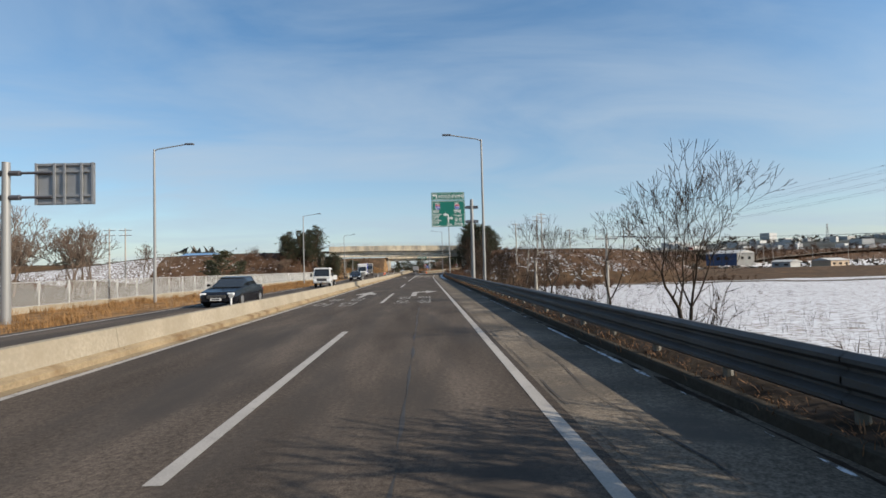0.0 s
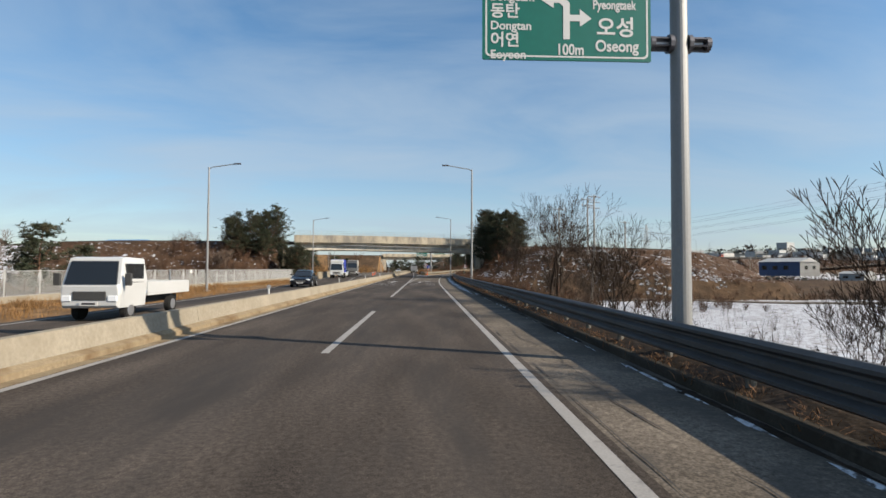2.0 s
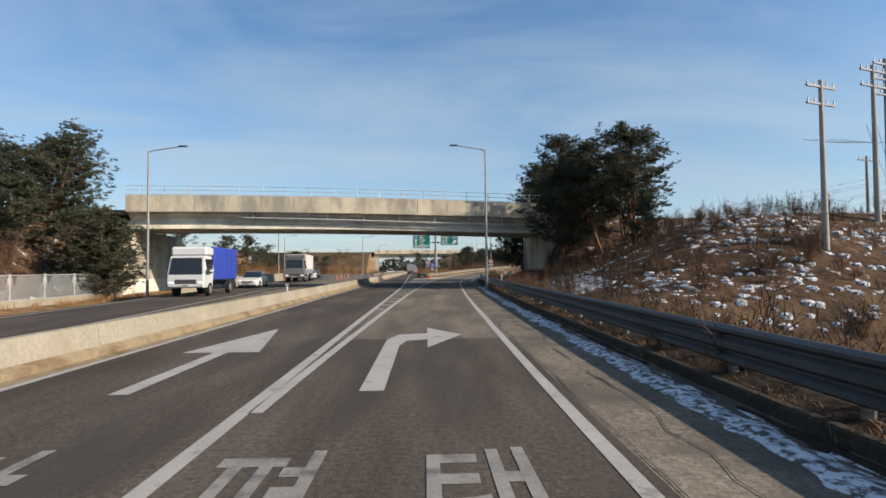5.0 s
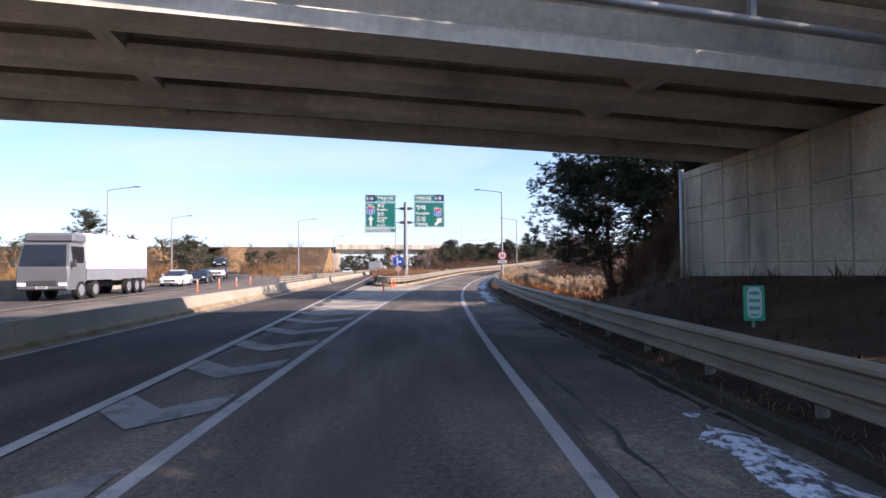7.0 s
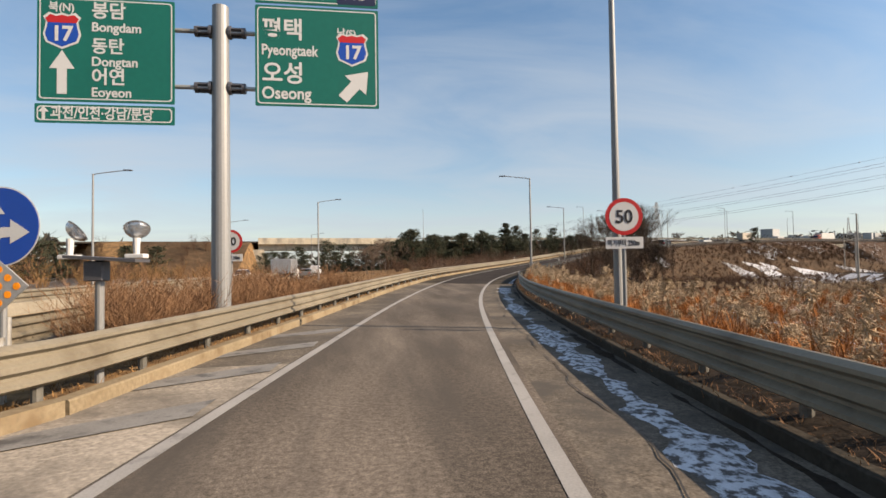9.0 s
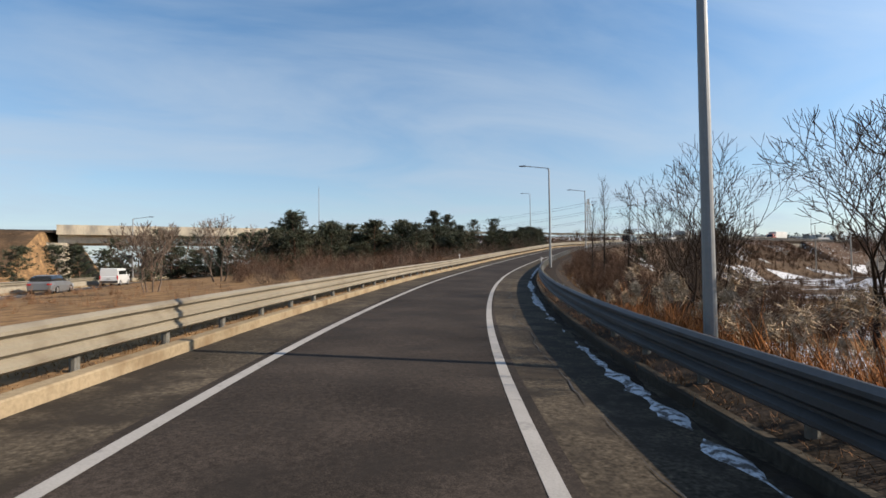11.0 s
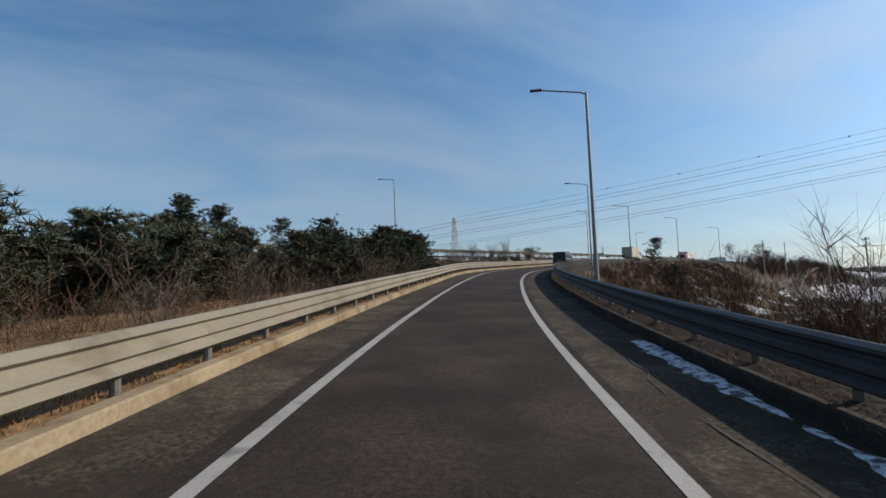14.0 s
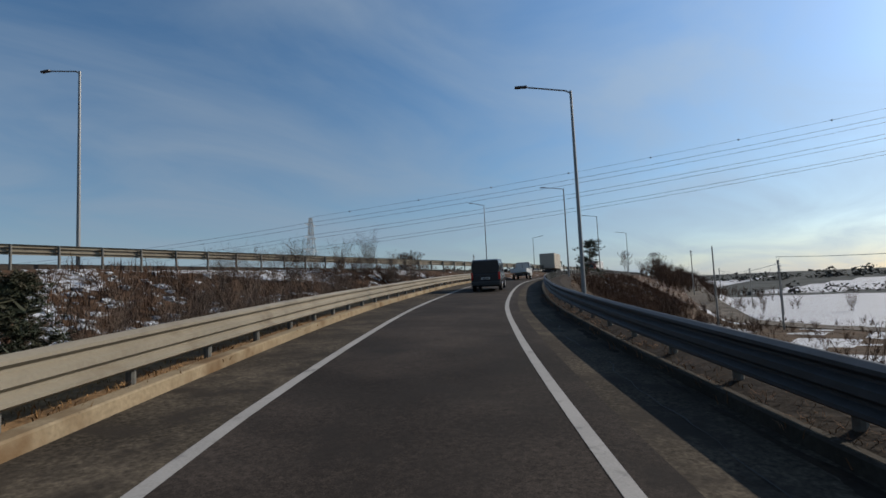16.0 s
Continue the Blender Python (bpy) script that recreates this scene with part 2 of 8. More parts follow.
M_DRY = material("dry_grass_verge", (0.19, 0.115, 0.055), 0.95, vary=0.4, scale=1.6, fine=5, bump=0.05, spots=((0.10, 0.062, 0.033), 0.9, 0.42, 0.1))
# Dirt and litter, with the shade under the right rail added to the colour.
M_SHADEDDIRT = material("shaded_verge_litter", (0.026, 0.019, 0.013), 0.95, vary=0.4, scale=0.8, fine=8, bump=0.03, spots=((0.028, 0.022, 0.018), 0.6, 0.45, 0.08))


def part(name, bm, mat, parent=None, label="", smooth=False):
    """Links a bmesh as one mesh object under a thing or a part."""
    me = bpy.data.meshes.new(name)
    bm.to_mesh(me)
    bm.free()
    if smooth:
        me.shade_smooth()
    for m in (mat if isinstance(mat, (list, tuple)) else [mat]):
        me.materials.append(m)
    ob = new(name, me)
    if parent is not None:
        ob.parent = parent
    if label:
        tagged(ob, label)
    return ob


def part_mesh(name, verts, faces, mat, parent=None, label="", smooth=False):
    me = bpy.data.meshes.new(name)
    me.from_pydata([tuple(v) for v in verts], [], [tuple(f) for f in faces])
    me.update()
    if smooth:
        me.shade_smooth()
    me.materials.append(mat)
    ob = new(name, me)
    if parent is not None:
        ob.parent = parent
    if label:
        tagged(ob, label)
    return ob


def share(ob, name, m, parent=None):
    """Another object on the same mesh."""
    o = new(name, ob.data)
    if parent is not None:
        o.parent = parent
    o.matrix_basis = m
    return o


def empty(name, m, label="", category="", group="", kind=""):
    e = new(name)
    e.matrix_basis = m
    return tagged(e, label, category, group, kind)


def box(bm, x0, x1, y0, y1, z0, z1, m=None, bevel=0.0):
    r = bmesh.ops.create_cube(bm, size=1, matrix=Matrix.Translation(((x0 + x1) / 2, (y0 + y1) / 2, (z0 + z1) / 2)) @ Matrix.Diagonal((abs(x1 - x0), abs(y1 - y0), abs(z1 - z0), 1)))
    vs = r["verts"]
    if bevel:
        es = list({e for v in vs for e in v.link_edges})
        vs = bmesh.ops.bevel(bm, geom=es, offset=bevel, segments=1, affect="EDGES")["verts"]
    if m is not None:
        bmesh.ops.transform(bm, matrix=m, verts=vs)
    return bm


def rod(bm, a, b, r0, r1=None, n=10):
    """A tapered bar with closed ends from a to b."""
    a, b = Vector(a), Vector(b)
    d = b - a
    r1 = r0 if r1 is None else r1
    m = Matrix.Translation((a + b) / 2) @ d.to_track_quat("Z", "Y").to_matrix().to_4x4()
    bmesh.ops.create_cone(bm, cap_ends=True, segments=n, radius1=r0, radius2=r1, depth=d.length, matrix=m)
    return bm


def tube(bm, pts, r, n=6):
    """One bent round bar through points."""
    pts = [Vector(q) for q in pts]
    rings = []
    for i, q in enumerate(pts):
        d = (pts[min(i + 1, len(pts) - 1)] - pts[max(i - 1, 0)]).normalized()
        u = d.cross(Vector((0, 0, 1))).normalized()
        w = d.cross(u)
        rings.append([bm.verts.new(q + (u * math.cos(6.2832 * k / n) + w * math.sin(6.2832 * k / n)) * r) for k in range(n)])
    for a, b in zip(rings, rings[1:]):
        for k in range(n):
            bm.faces.new((a[k], b[k], b[(k + 1) % n], a[(k + 1) % n]))
    bm.faces.new(rings[0])
    bm.faces.new(rings[-1][::-1])
    return bm


def sweep(pts, profile, closed=True, cap=True):
    """Vertices and faces of a profile (across to the right, up) carried along points (x, y, z)."""
    P = np.asarray(pts, float)
    t = np.gradient(P[:, :2], axis=0)
    t /= np.linalg.norm(t, axis=1)[:, None]
    n = np.stack([t[:, 1], -t[:, 0]], 1)
    k = len(profile)
    v, f = [], []
    bank = P[:, 3] if P.shape[1] > 3 else np.zeros(len(P))
    for p, q, c in zip(P, n, bank):
        for a, u in profile:
            v.append((p[0] + q[0] * a, p[1] + q[1] * a, p[2] + u - c * a))
    for i in range(len(P) - 1):
        for j in range(k if closed else k - 1):
            j2 = (j + 1) % k
            f.append((i * k + j, i * k + j2, (i + 1) * k + j2, (i + 1) * k + j))
    if closed and cap:
        f.append(tuple(range(k - 1, -1, -1)))
        f.append(tuple((len(P) - 1) * k + j for j in range(k)))
    return v, f


# ---------------------------------------------------------------- lines of the plan
def curve(points, step=1.0):
    """Points every step along a smooth line through the given ones."""
    P = np.asarray(points, float)
    out = []
    for i in range(len(P) - 1):
        p0 = P[i - 1] if i else 2 * P[0] - P[1]
        p3 = P[i + 2] if i + 2 < len(P) else 2 * P[-1] - P[-2]
        p1, p2 = P[i], P[i + 1]
        n = max(2, int(round(np.linalg.norm((p2 - p1)[:2]) / step)))
        for t in np.arange(n) / n:
            out.append(0.5 * (2 * p1 + (p2 - p0) * t + (2 * p0 - 5 * p1 + 4 * p2 - p3) * t * t + (3 * p1 - p0 - 3 * p2 + p3) * t ** 3))
    out.append(P[-1])
    return np.array(out)


def offset(P, d, up=0.0):
    t = np.gradient(P[:, :2], axis=0)
    t /= np.linalg.norm(t, axis=1)[:, None]
    Q = P.copy()
    Q[:, 0] += t[:, 1] * d
    Q[:, 1] -= t[:, 0] * d
    Q[:, 2] += up - (P[:, 3] * d if P.shape[1] > 3 else 0)
    return Q


# middle of the exit lane and ramp
RAMP = curve([(-0.3, -120, 0), (-0.3, -60, 0), (-0.3, 0, 0), (-0.3, 40, 0), (-0.2, 62, 0), (0.15, 77, 0), (0.53, 89, 0), (1.05, 100.7, 0), (1.65, 112.5, 0), (2.58, 124.5, 0), (3.98, 136.3, 0), (5.86, 148.1, 0),
              (8.2, 160.5, 0.06), (11.0, 172, 0.2), (14.5, 183.7, 0.38), (18.7, 194.7, 0.58), (23.8, 206, 0.87), (29.4, 216.6, 1.22), (35.9, 227.1, 1.75), (42.75, 236.7, 2.42),
              (49.9, 245.7, 3.15), (57.8, 254.8, 3.94), (64.5, 261.4, 4.6), (74, 269.6, 5.2), (84, 277.2, 5.75), (100, 287.6, 6.6), (117, 296.8, 7.3), (135, 304.6, 7.9), (156, 312, 8.4), (205, 327, 8.6), (330, 360, 8.6)])
tb = np.clip((RAMP[:, 1] - 150) / 40, 0, 1)
RAMP = np.column_stack([RAMP, 0.04 * tb * tb * (3 - 2 * tb)])  # fourth column: cross fall to the right
HIGHROAD = curve([(-320, 252, 8.3), (-120, 270, 8.3), (-20, 284, 8.3), (30, 293, 8.4), (72, 300, 8.45), (120, 308, 8.5), (160, 318, 8.6), (205, 332, 8.6), (330, 366, 8.6), (700, 470, 8)], 4.0)
OVERPASS = curve([(-330, 20, -0.2), (-170, 52, 0.4), (-110, 78, 1.4), (-82, 91, 3.4), (-60, 99, 5.9), (-22, 106.2, 6.45), (0, 109.0, 6.3), (12, 110.6, 6.1), (45, 115, 5.9), (57, 120, 5.2), (69, 131, 3.6), (80, 147, 1.6), (96, 182, -0.6), (122, 250, -1.6)], 3.0)
XR, XC, XL = 1.45, -2.05, -5.65  # right line, middle line, left line of the main road

# ---------------------------------------------------------------- ground
OPP = curve([(-9.6, -120, 0), (-9.6, -40, 0), (-9.6, 20, 0), (-10.1, 45, 0), (-11.6, 70, 0), (-14.2, 97, 0), (-16.4, 123, 0), (-19.0, 147, 0), (-23.5, 174, 0), (-31, 205, 0), (-48, 245, 0), (-80, 290, 0), (-140, 350, 0), (-240, 430, 0)], 2.0)


def smooth(a, b, v):
    t = np.clip((v - a) / (b - a), 0, 1)
    return t * t * (3 - 2 * t)


def nearest(P, X, Y):
    """Distance, height and signed side of the nearest point of a line."""
    best = np.full(X.shape, 1e9)
    z = np.zeros(X.shape)
    side = np.zeros(X.shape)
    t = np.gradient(P[:, :2], axis=0)
    for p, q in zip(P, t):
        dx, dy = X - p[0], Y - p[1]
        d = dx * dx + dy * dy
        k = d < best
        best = np.where(k, d, best)
        z = np.where(k, p[2], z)
        side = np.where(k, dx * q[1] - dy * q[0], side)
    return np.sqrt(best), z, side


def spread(lo, hi, step, far, growth=1.25):
    """Even steps between lo and hi, then growing ones to the distance."""
    v = list(np.arange(lo, hi + step / 2, step))
    s, a, b = step, lo, hi
    while b - hi < far:
        s *= growth
        a -= s
        b += s
        v = [a] + v + [b]
    return np.array(v)


GX, GY = spread(-100, 250, 2.5, 3500, 1.13), spread(-70, 350, 2.5, 3500, 1.16)
X, Y = np.meshgrid(GX, GY, indexing="ij")
bumps = np.array([[noise.noise((x * 0.06, y * 0.06, 0)) + 0.5 * noise.noise((x * 0.2, y * 0.2, 3)) for y in GY] for x in GX])
near = smooth(900, 300, np.hypot(X - 40, Y - 120))
base = -0.35 + bumps * 0.25 * near
right = smooth(4.5, 10.5, X - np.interp(Y, RAMP[:, 1], RAMP[:, 0]) - 0.3)
base = base - right * (2.2 - 1.2 * smooth(100, 140, Y) * smooth(210, 170, Y))
base = base - smooth(150, 190, Y) * smooth(5, 25, X) * 0.4
far_rise = smooth(300, 1500, np.hypot(X, Y - 150)) * (4 + 10 * np.array([[noise.noise((x * 0.0016, y * 0.0016, 7)) for y in GY] for x in GX]))
bearing = np.degrees(np.arctan2(X, Y + 30))
far_rise = np.maximum(far_rise, 0) + 27 * smooth(540, 860, np.hypot(X, Y + 30)) * smooth(18, 27, bearing) * smooth(50, 41, bearing)  # the town's hill
far_rise = far_rise + 11 * smooth(330, 900, np.hypot(X - 64, Y - 261)) * smooth(46, 54, bearing)
base = base + far_rise
Z = base.copy()
dr, zr, sr = nearest(RAMP[::2], X, Y)
Z = np.where(dr < 7.0, np.minimum(Z, 1e3), Z)
Z = np.maximum(Z, zr - 0.35 - np.maximum(dr - 6.0, 0) * 0.55)
Z = np.where((dr < 6.0) & (Y > 40), zr - 0.35, Z)
dh, zh, sh = nearest(HIGHROAD, X, Y)
hill = zh - 0.14 - np.maximum(dh - 7.6, 0) * 0.52 + bumps * 0.3
gap = (X > -22.5) & (X < 13.5)
Z = np.where(gap, Z, np.maximum(Z, hill))
do, zo, so = nearest(OVERPASS, X, Y)
hill2 = zo - 0.16 - np.maximum(do - 4.5, 0) * 0.62 + bumps * 0.35 * smooth(3.2, 6.0, do)
ok = (X < -25.0) | (X > 12.0)
Z = np.where(ok, np.maximum(Z, hill2), Z)
# the main road's own bed
bed = (X > -13.5) & (X < np.interp(Y, RAMP[:, 1], RAMP[:, 0]) + 4.0) & (Y < 175)
Z = np.where(bed, -0.35, Z)
bed = (X > -14) & (X < 2) & (np.abs(Y) < 900)
Z = np.where(bed, -0.35, Z)
dp, zp, sp = nearest(OPP, X, Y)
Z = np.where(dp < 5.5, -0.35, Z)
# slope beside the ramp in front of the overpass
flank = np.clip((X - np.interp(Y, RAMP[:, 1], RAMP[:, 0]) - 6.0) * 0.42, 0, 5.2) * smooth(80, 92, Y) * smooth(109, 104, Y) * smooth(60, 30, X)
Z = np.where((flank > 0.05) & (Y < 108.5), np.maximum(Z, flank - 0.35), Z)
# cutting in front of the underpass
UX, UY, UA = 180.5, 314.5, radians(-2)
cu = (X - UX) * math.cos(UA) + (Y - UY) * math.sin(UA)
cv = (X - UX) * math.sin(UA) - (Y - UY) * math.cos(UA)
Z = np.where((abs(cu) < 4.4) & (cv > -3.5) & (cv < 14), np.minimum(Z, -1.0), Z)
nx, ny = len(GX), len(GY)
verts = np.stack([X, Y, Z], -1).reshape(-1, 3)
faces = [(i * ny + j, (i + 1) * ny + j, (i + 1) * ny + j + 1, i * ny + j + 1) for i in range(nx - 1) for j in range(ny - 1)]
me = bpy.data.meshes.new("ground")
me.from_pydata(verts.tolist(), [], faces)
me.shade_smooth()
for m in (M_GROUND, M_SNOWFIELD, M_SLOPE, M_DRY, M_SNOWBANK, M_FARLAND):
    me.materials.append(m)
kind = np.zeros((nx, ny), int)
waver = 16 * np.array([[noise.noise((x * 0.02, y * 0.02, 41)) for y in GY] for x in GX])
kind[(X > 9) & (Y + 0.5 * waver < 78) & (Z < -1.2) & (X + waver < 240)] = 1
kind[(X + waver > 175) & (Y < 268) & (X < 900) & (Z < 0) & (Y + waver > 100)] = 1
kind[(X > 175) & (Y < 325) & (Y > 200) & (Z < 0.3) & (dh > 30) & (X < 900)] = 1
kind[(hill2 > base + 0.4) & ok & (X > -140)] = 2
kind[(hill2 > base + 0.4) & (X < -60) & (X > -130)] = 4
kind[(hill > base + 0.4) & ~gap & (X > 25)] = 2
kind[(dr < 45) & (Y > 176) & (Y < 240) & (sr > 0) & (kind == 0)] = 3
kind[(flank > 0.1)] = 2
kind[(flank > 0.1) & (flank < 1.3) & (X < 8.6) & (Y > 86)] = 4
kind[(dr < 24) & (Y > 194) & (sr < 0) & (kind == 0)] = 2
kind[(X > -24) & (X < -12) & (Y < 300)] = 3
kind[(dp < 12) & (Y < 300) & (kind == 0)] = 3
kind[(dr < 60) & (Y > 196) & (Y < 300) & (sr > 0) & (dh > 13)] = 0
mottle = np.array([[noise.noise((x * 0.13, y * 0.13, 11)) for y in GY] for x in GX])
kind[(dr > 7) & (dr < 40) & (Y > 118) & (Y < 232) & (sr > 0) & (mottle > 0.08) & (kind != 1)] = 4
kind[(dr > 9) & (dr < 60) & (Y > 222) & (Y < 290) & (sr > 0) & (mottle > 0.26)] = 4
kind[(dr > 7) & (dr < 24) & (Y > 180) & (Y < 300) & (sr < 0) & (mottle > -0.02)] = 4
kind[(X > 105) & (X < 176) & (Y > 190) & (Y < 285) & (Z < 0.3) & (mottle > 0.0) & (dh > 26)] = 1
beyond = np.hypot(X - 64, Y - 261)
kind[(X > 150) & (beyond + waver > 290) & (Y + waver > 90)] = 5
kind[(X + waver > 178) & (beyond > 110) & (beyond <= 290) & (Y > 150) & (Z < 0.6) & (dh > 27)] = 1
strips = np.array([[noise.noise((x * 0.003, y * 0.011, 31)) for y in GY] for x in GX])
kind[(X > 150) & (beyond > 340) & (beyond < 1500) & (strips > 0.26)] = 1
k = kind[:-1, :-1].reshape(-1)
me.polygons.foreach_set("material_index", k.astype(np.int32))
tagged(new("ground", me), "brown winter ground with patches of old snow", "ground", kind="structure")


def ground_z(x, y):
    i = int(np.clip(np.searchsorted(GX, x) - 1, 0, nx - 2))
    j = int(np.clip(np.searchsorted(GY, y) - 1, 0, ny - 2))
    u, v = (x - GX[i]) / (GX[i + 1] - GX[i]), (y - GY[j]) / (GY[j + 1] - GY[j])
    return float((Z[i, j] * (1 - u) + Z[i + 1, j] * u) * (1 - v) + (Z[i, j + 1] * (1 - u) + Z[i + 1, j + 1] * u) * v)


# ---------------------------------------------------------------- roads
def ribbon(name, P, a, b, up, mat, label, thick=0.25):
    v, f = sweep(P, [(a, up), (b, up), (b, up - thick), (a, up - thick)])
    f = [tuple(reversed(q)) for q in f]
    return tagged(part_mesh(name, v, f, mat), label, "road", kind="structure")


straight = np.array([(0, y, 0) for y in np.arange(-120, 700, 4.0)], float)
ribbon("road_main", straight, XL - 0.6, -1.95, -0.004, M_ASPHALT, "worn grey asphalt of the main carriageway")
ribbon("road_opposite", OPP, -2.7, 2.7, -0.006, M_ASPHALT, "dark asphalt of the opposite carriageway")
RP = RAMP[(RAMP[:, 1] < 400)]
n0 = int(np.argmin(abs(RP[:, 1] - 62)))
k175 = int(np.argmin(abs(RP[:, 1] - 176)))
k72 = int(np.argmin(abs(RP[:, 1] - 72)))
ribbon("road_ramp", RP[:k72 + 1], -1.85, 1.9, 0.0, M_ASPHALT, "worn grey asphalt lane of the exit")
ribbon("road_ramp_middle", RP[k72:k175 + 1], -1.85, 1.9, 0.0, M_ASPHALT_MID, "pale worn asphalt lane of the exit curve")
ribbon("road_ramp_upper", RP[k175:], -1.85, 2.08, 0.0, M_ASPHALT_RAMP, "coarse asphalt lane of the climbing ramp, dimmed in its colour")
ribbon("road_shoulder", RP[:k175 + 1], 1.9, 3.9, -0.01, M_SHOULDER, "cracked pale concrete road shoulder")
ribbon("road_shoulder_upper", RP[k175:], 2.08, 4.3, -0.01, M_RAMPSIDE, "crumbling asphalt shoulder of the ramp, dimmed in its colour")
cut = RP[int(np.argmin(abs(RP[:, 1] - 147))):]
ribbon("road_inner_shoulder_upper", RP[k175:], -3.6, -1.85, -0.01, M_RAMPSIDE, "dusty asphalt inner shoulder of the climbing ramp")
ribbon("road_inner_shoulder", RP[int(np.argmin(abs(RP[:, 1] - 146))):k175 + 1], -3.6, -1.85, -0.01, M_SHOULDER, "dusty paved inner shoulder of the ramp")
# paved triangle between the main road and the ramp
tri = RP[n0:int(np.argmin(abs(RP[:, 1] - 147))) + 1]
lv = [(-2.2, p[1], -0.012) for p in tri] + [(q[0], q[1], -0.012) for q in offset(tri, -1.8)]
k = len(tri)
cut_at = sum(1 for p in tri if p[1] < 117)


def gore(name, i0, i1, mat, label):
    n = i1 - i0
    v = [lv[i] for i in range(i0, i1)] + [lv[k + i] for i in range(i0, i1)]
    f = [(i + 1, n + i + 1, n + i, i) for i in range(n - 1)]
    return tagged(part_mesh(name, v, f, mat), label, "road", kind="structure")


gore("road_gore_near", 0, cut_at + 1, M_ASPHALT_MID, "dark worn asphalt of the gore between the lines")
gore("road_gore", cut_at, k, M_GORE, "pale dusty paved gore between road and ramp")
ribbon("road_high", HIGHROAD, -6.5, 6.5, 0.0, M_ASPHALT, "asphalt of the elevated highway", 0.4)
ribbon("road_overpass", OVERPASS[(OVERPASS[:, 0] < -25) | (OVERPASS[:, 0] > -1e9)], -3.2, 3.2, -0.02, M_ASPHALT, "asphalt of the narrow overpass road", 0.3)

# ---------------------------------------------------------------- lines on the road


def stripe(P, d, w, up=0.004):
    v, f = sweep(P, [(d - w / 2, up), (d + w / 2, up)], closed=False)
    return v, f


def marking(name, P, d, w, label, up=0.006):
    v, f = stripe(P, d, w, up)
    return tagged(part_mesh(name, v, f, M_LINE), label, "road marking", kind="structure")


edge_right = offset(RP, np.interp(RP[:, 1], (150, 190, 208, 235, 252, 263, 275), (1.71, 1.91, 2.02, 1.88, 1.82, 1.61, 1.64)))
marking("edge_line_right", edge_right, 0, 0.155, "solid white edge line, worn")
inner = RP[int(np.argmin(abs(RP[:, 1] - 66))):]
inner = offset(inner, np.interp(inner[:, 1], (150, 190, 208, 233, 243, 252, 259, 265), (-1.73, -1.62, -1.58, -1.53, -1.50, -1.55, -1.62, -1.87)))
marking("edge_line_left", inner, 0, 0.16, "solid white line, worn")
marking("median_line", straight, XL, 0.15, "solid white line beside the median barrier")
marking("opposite_line", OPP, 2.1, 0.14, "solid white line of the opposite carriageway")
marking("opposite_edge_line", OPP, -2.2, 0.14, "solid white edge line of the opposite carriageway")
marking("gore_line", np.array([(XC + 0.03 - max(0, y - 105) * 0.022, y, 0) for y in np.arange(36, 420, 2.0)]), 0, 0.17, "solid white line of the main road")
for y in (-27.0, -5.4, 15.6):
    marking("lane_dash", np.array([(XC, y, 0), (XC, y + 10.0, 0)]), 0, 0.16, "broken white lane line")


# cracks and sealed joints
def crack(P, d, w, label, seed, wander=0.12):
    v, f = [], []
    Q = np.concatenate([P[:-1] + (P[1:] - P[:-1]) * t for t in (0, 0.25, 0.5, 0.75)], 1).reshape(-1, P.shape[1])
    for i, p in enumerate(Q):
        j = min(i + 1, len(Q) - 1)
        i0 = max(j - 1, 0)
        t = Q[j] - Q[i0]
        n = np.array([t[1], -t[0]]) / (np.hypot(t[0], t[1]) + 1e-9)
        a = d + wander * noise.noise((i * 0.09, seed, 0)) + 0.5 * wander * noise.noise((i * 0.4, seed, 2))
        ww = w * max(0.0, 0.40 + noise.noise((i * 0.22, seed, 5)))
        bk = p[3] if len(p) > 3 else 0
        v += [(p[0] + n[0] * (a - ww / 2), p[1] + n[1] * (a - ww / 2), p[2] + 0.003 - bk * a), (p[0] + n[0] * (a + ww / 2), p[1] + n[1] * (a + ww / 2), p[2] + 0.003 - bk * a)]
    f = [(2 * i, 2 * i + 1, 2 * i + 3, 2 * i + 2) for i in range(len(Q) - 1)]
    return tagged(part_mesh("road_crack", v, [q for q in f], M_SEAM), label, "road crack", kind="structure")


# feet of the two guardrails along the ramp
RAIL_R = offset(RP, np.interp(RP[:, 1], (100, 150, 185, 203, 215, 235, 255, 268), (4.05, 3.95, 4.1, 4.45, 4.5, 4.12, 3.82, 3.65)))
RAIL_L = offset(RP, np.interp(RP[:, 1], (147, 185, 235, 253, 262, 270), (-3.66, -3.42, -3.36, -3.25, -3.55, -3.70)))


def between(lo, hi):
    return RP[int(np.argmin(abs(RP[:, 1] - lo))):int(np.argmin(abs(RP[:, 1] - hi))) + 1]


crack(between(-40, -8), 0.10, 0.07, "dark sealed joint along the lane", 1, 0.05)
crack(between(-40, 95), 2.55, 0.035, "long ragged crack in the shoulder", 2, 0.25)
crack(between(-40, 60), 2.0, 0.03, "dark joint between lane and shoulder", 3, 0.04)
crack(between(84, 140), 2.25, 0.06, "broad ragged crack beside the edge line", 4, 0.22)
crack(between(128, 178), 2.45, 0.04, "long ragged crack in the shoulder", 6, 0.25)
crack(between(176, 300), 2.7, 0.035, "ragged crack in the ramp's shoulder", 7, 0.18)
crack(between(60, 120), 1.95, 0.03, "dark joint between lane and shoulder", 9, 0.05)
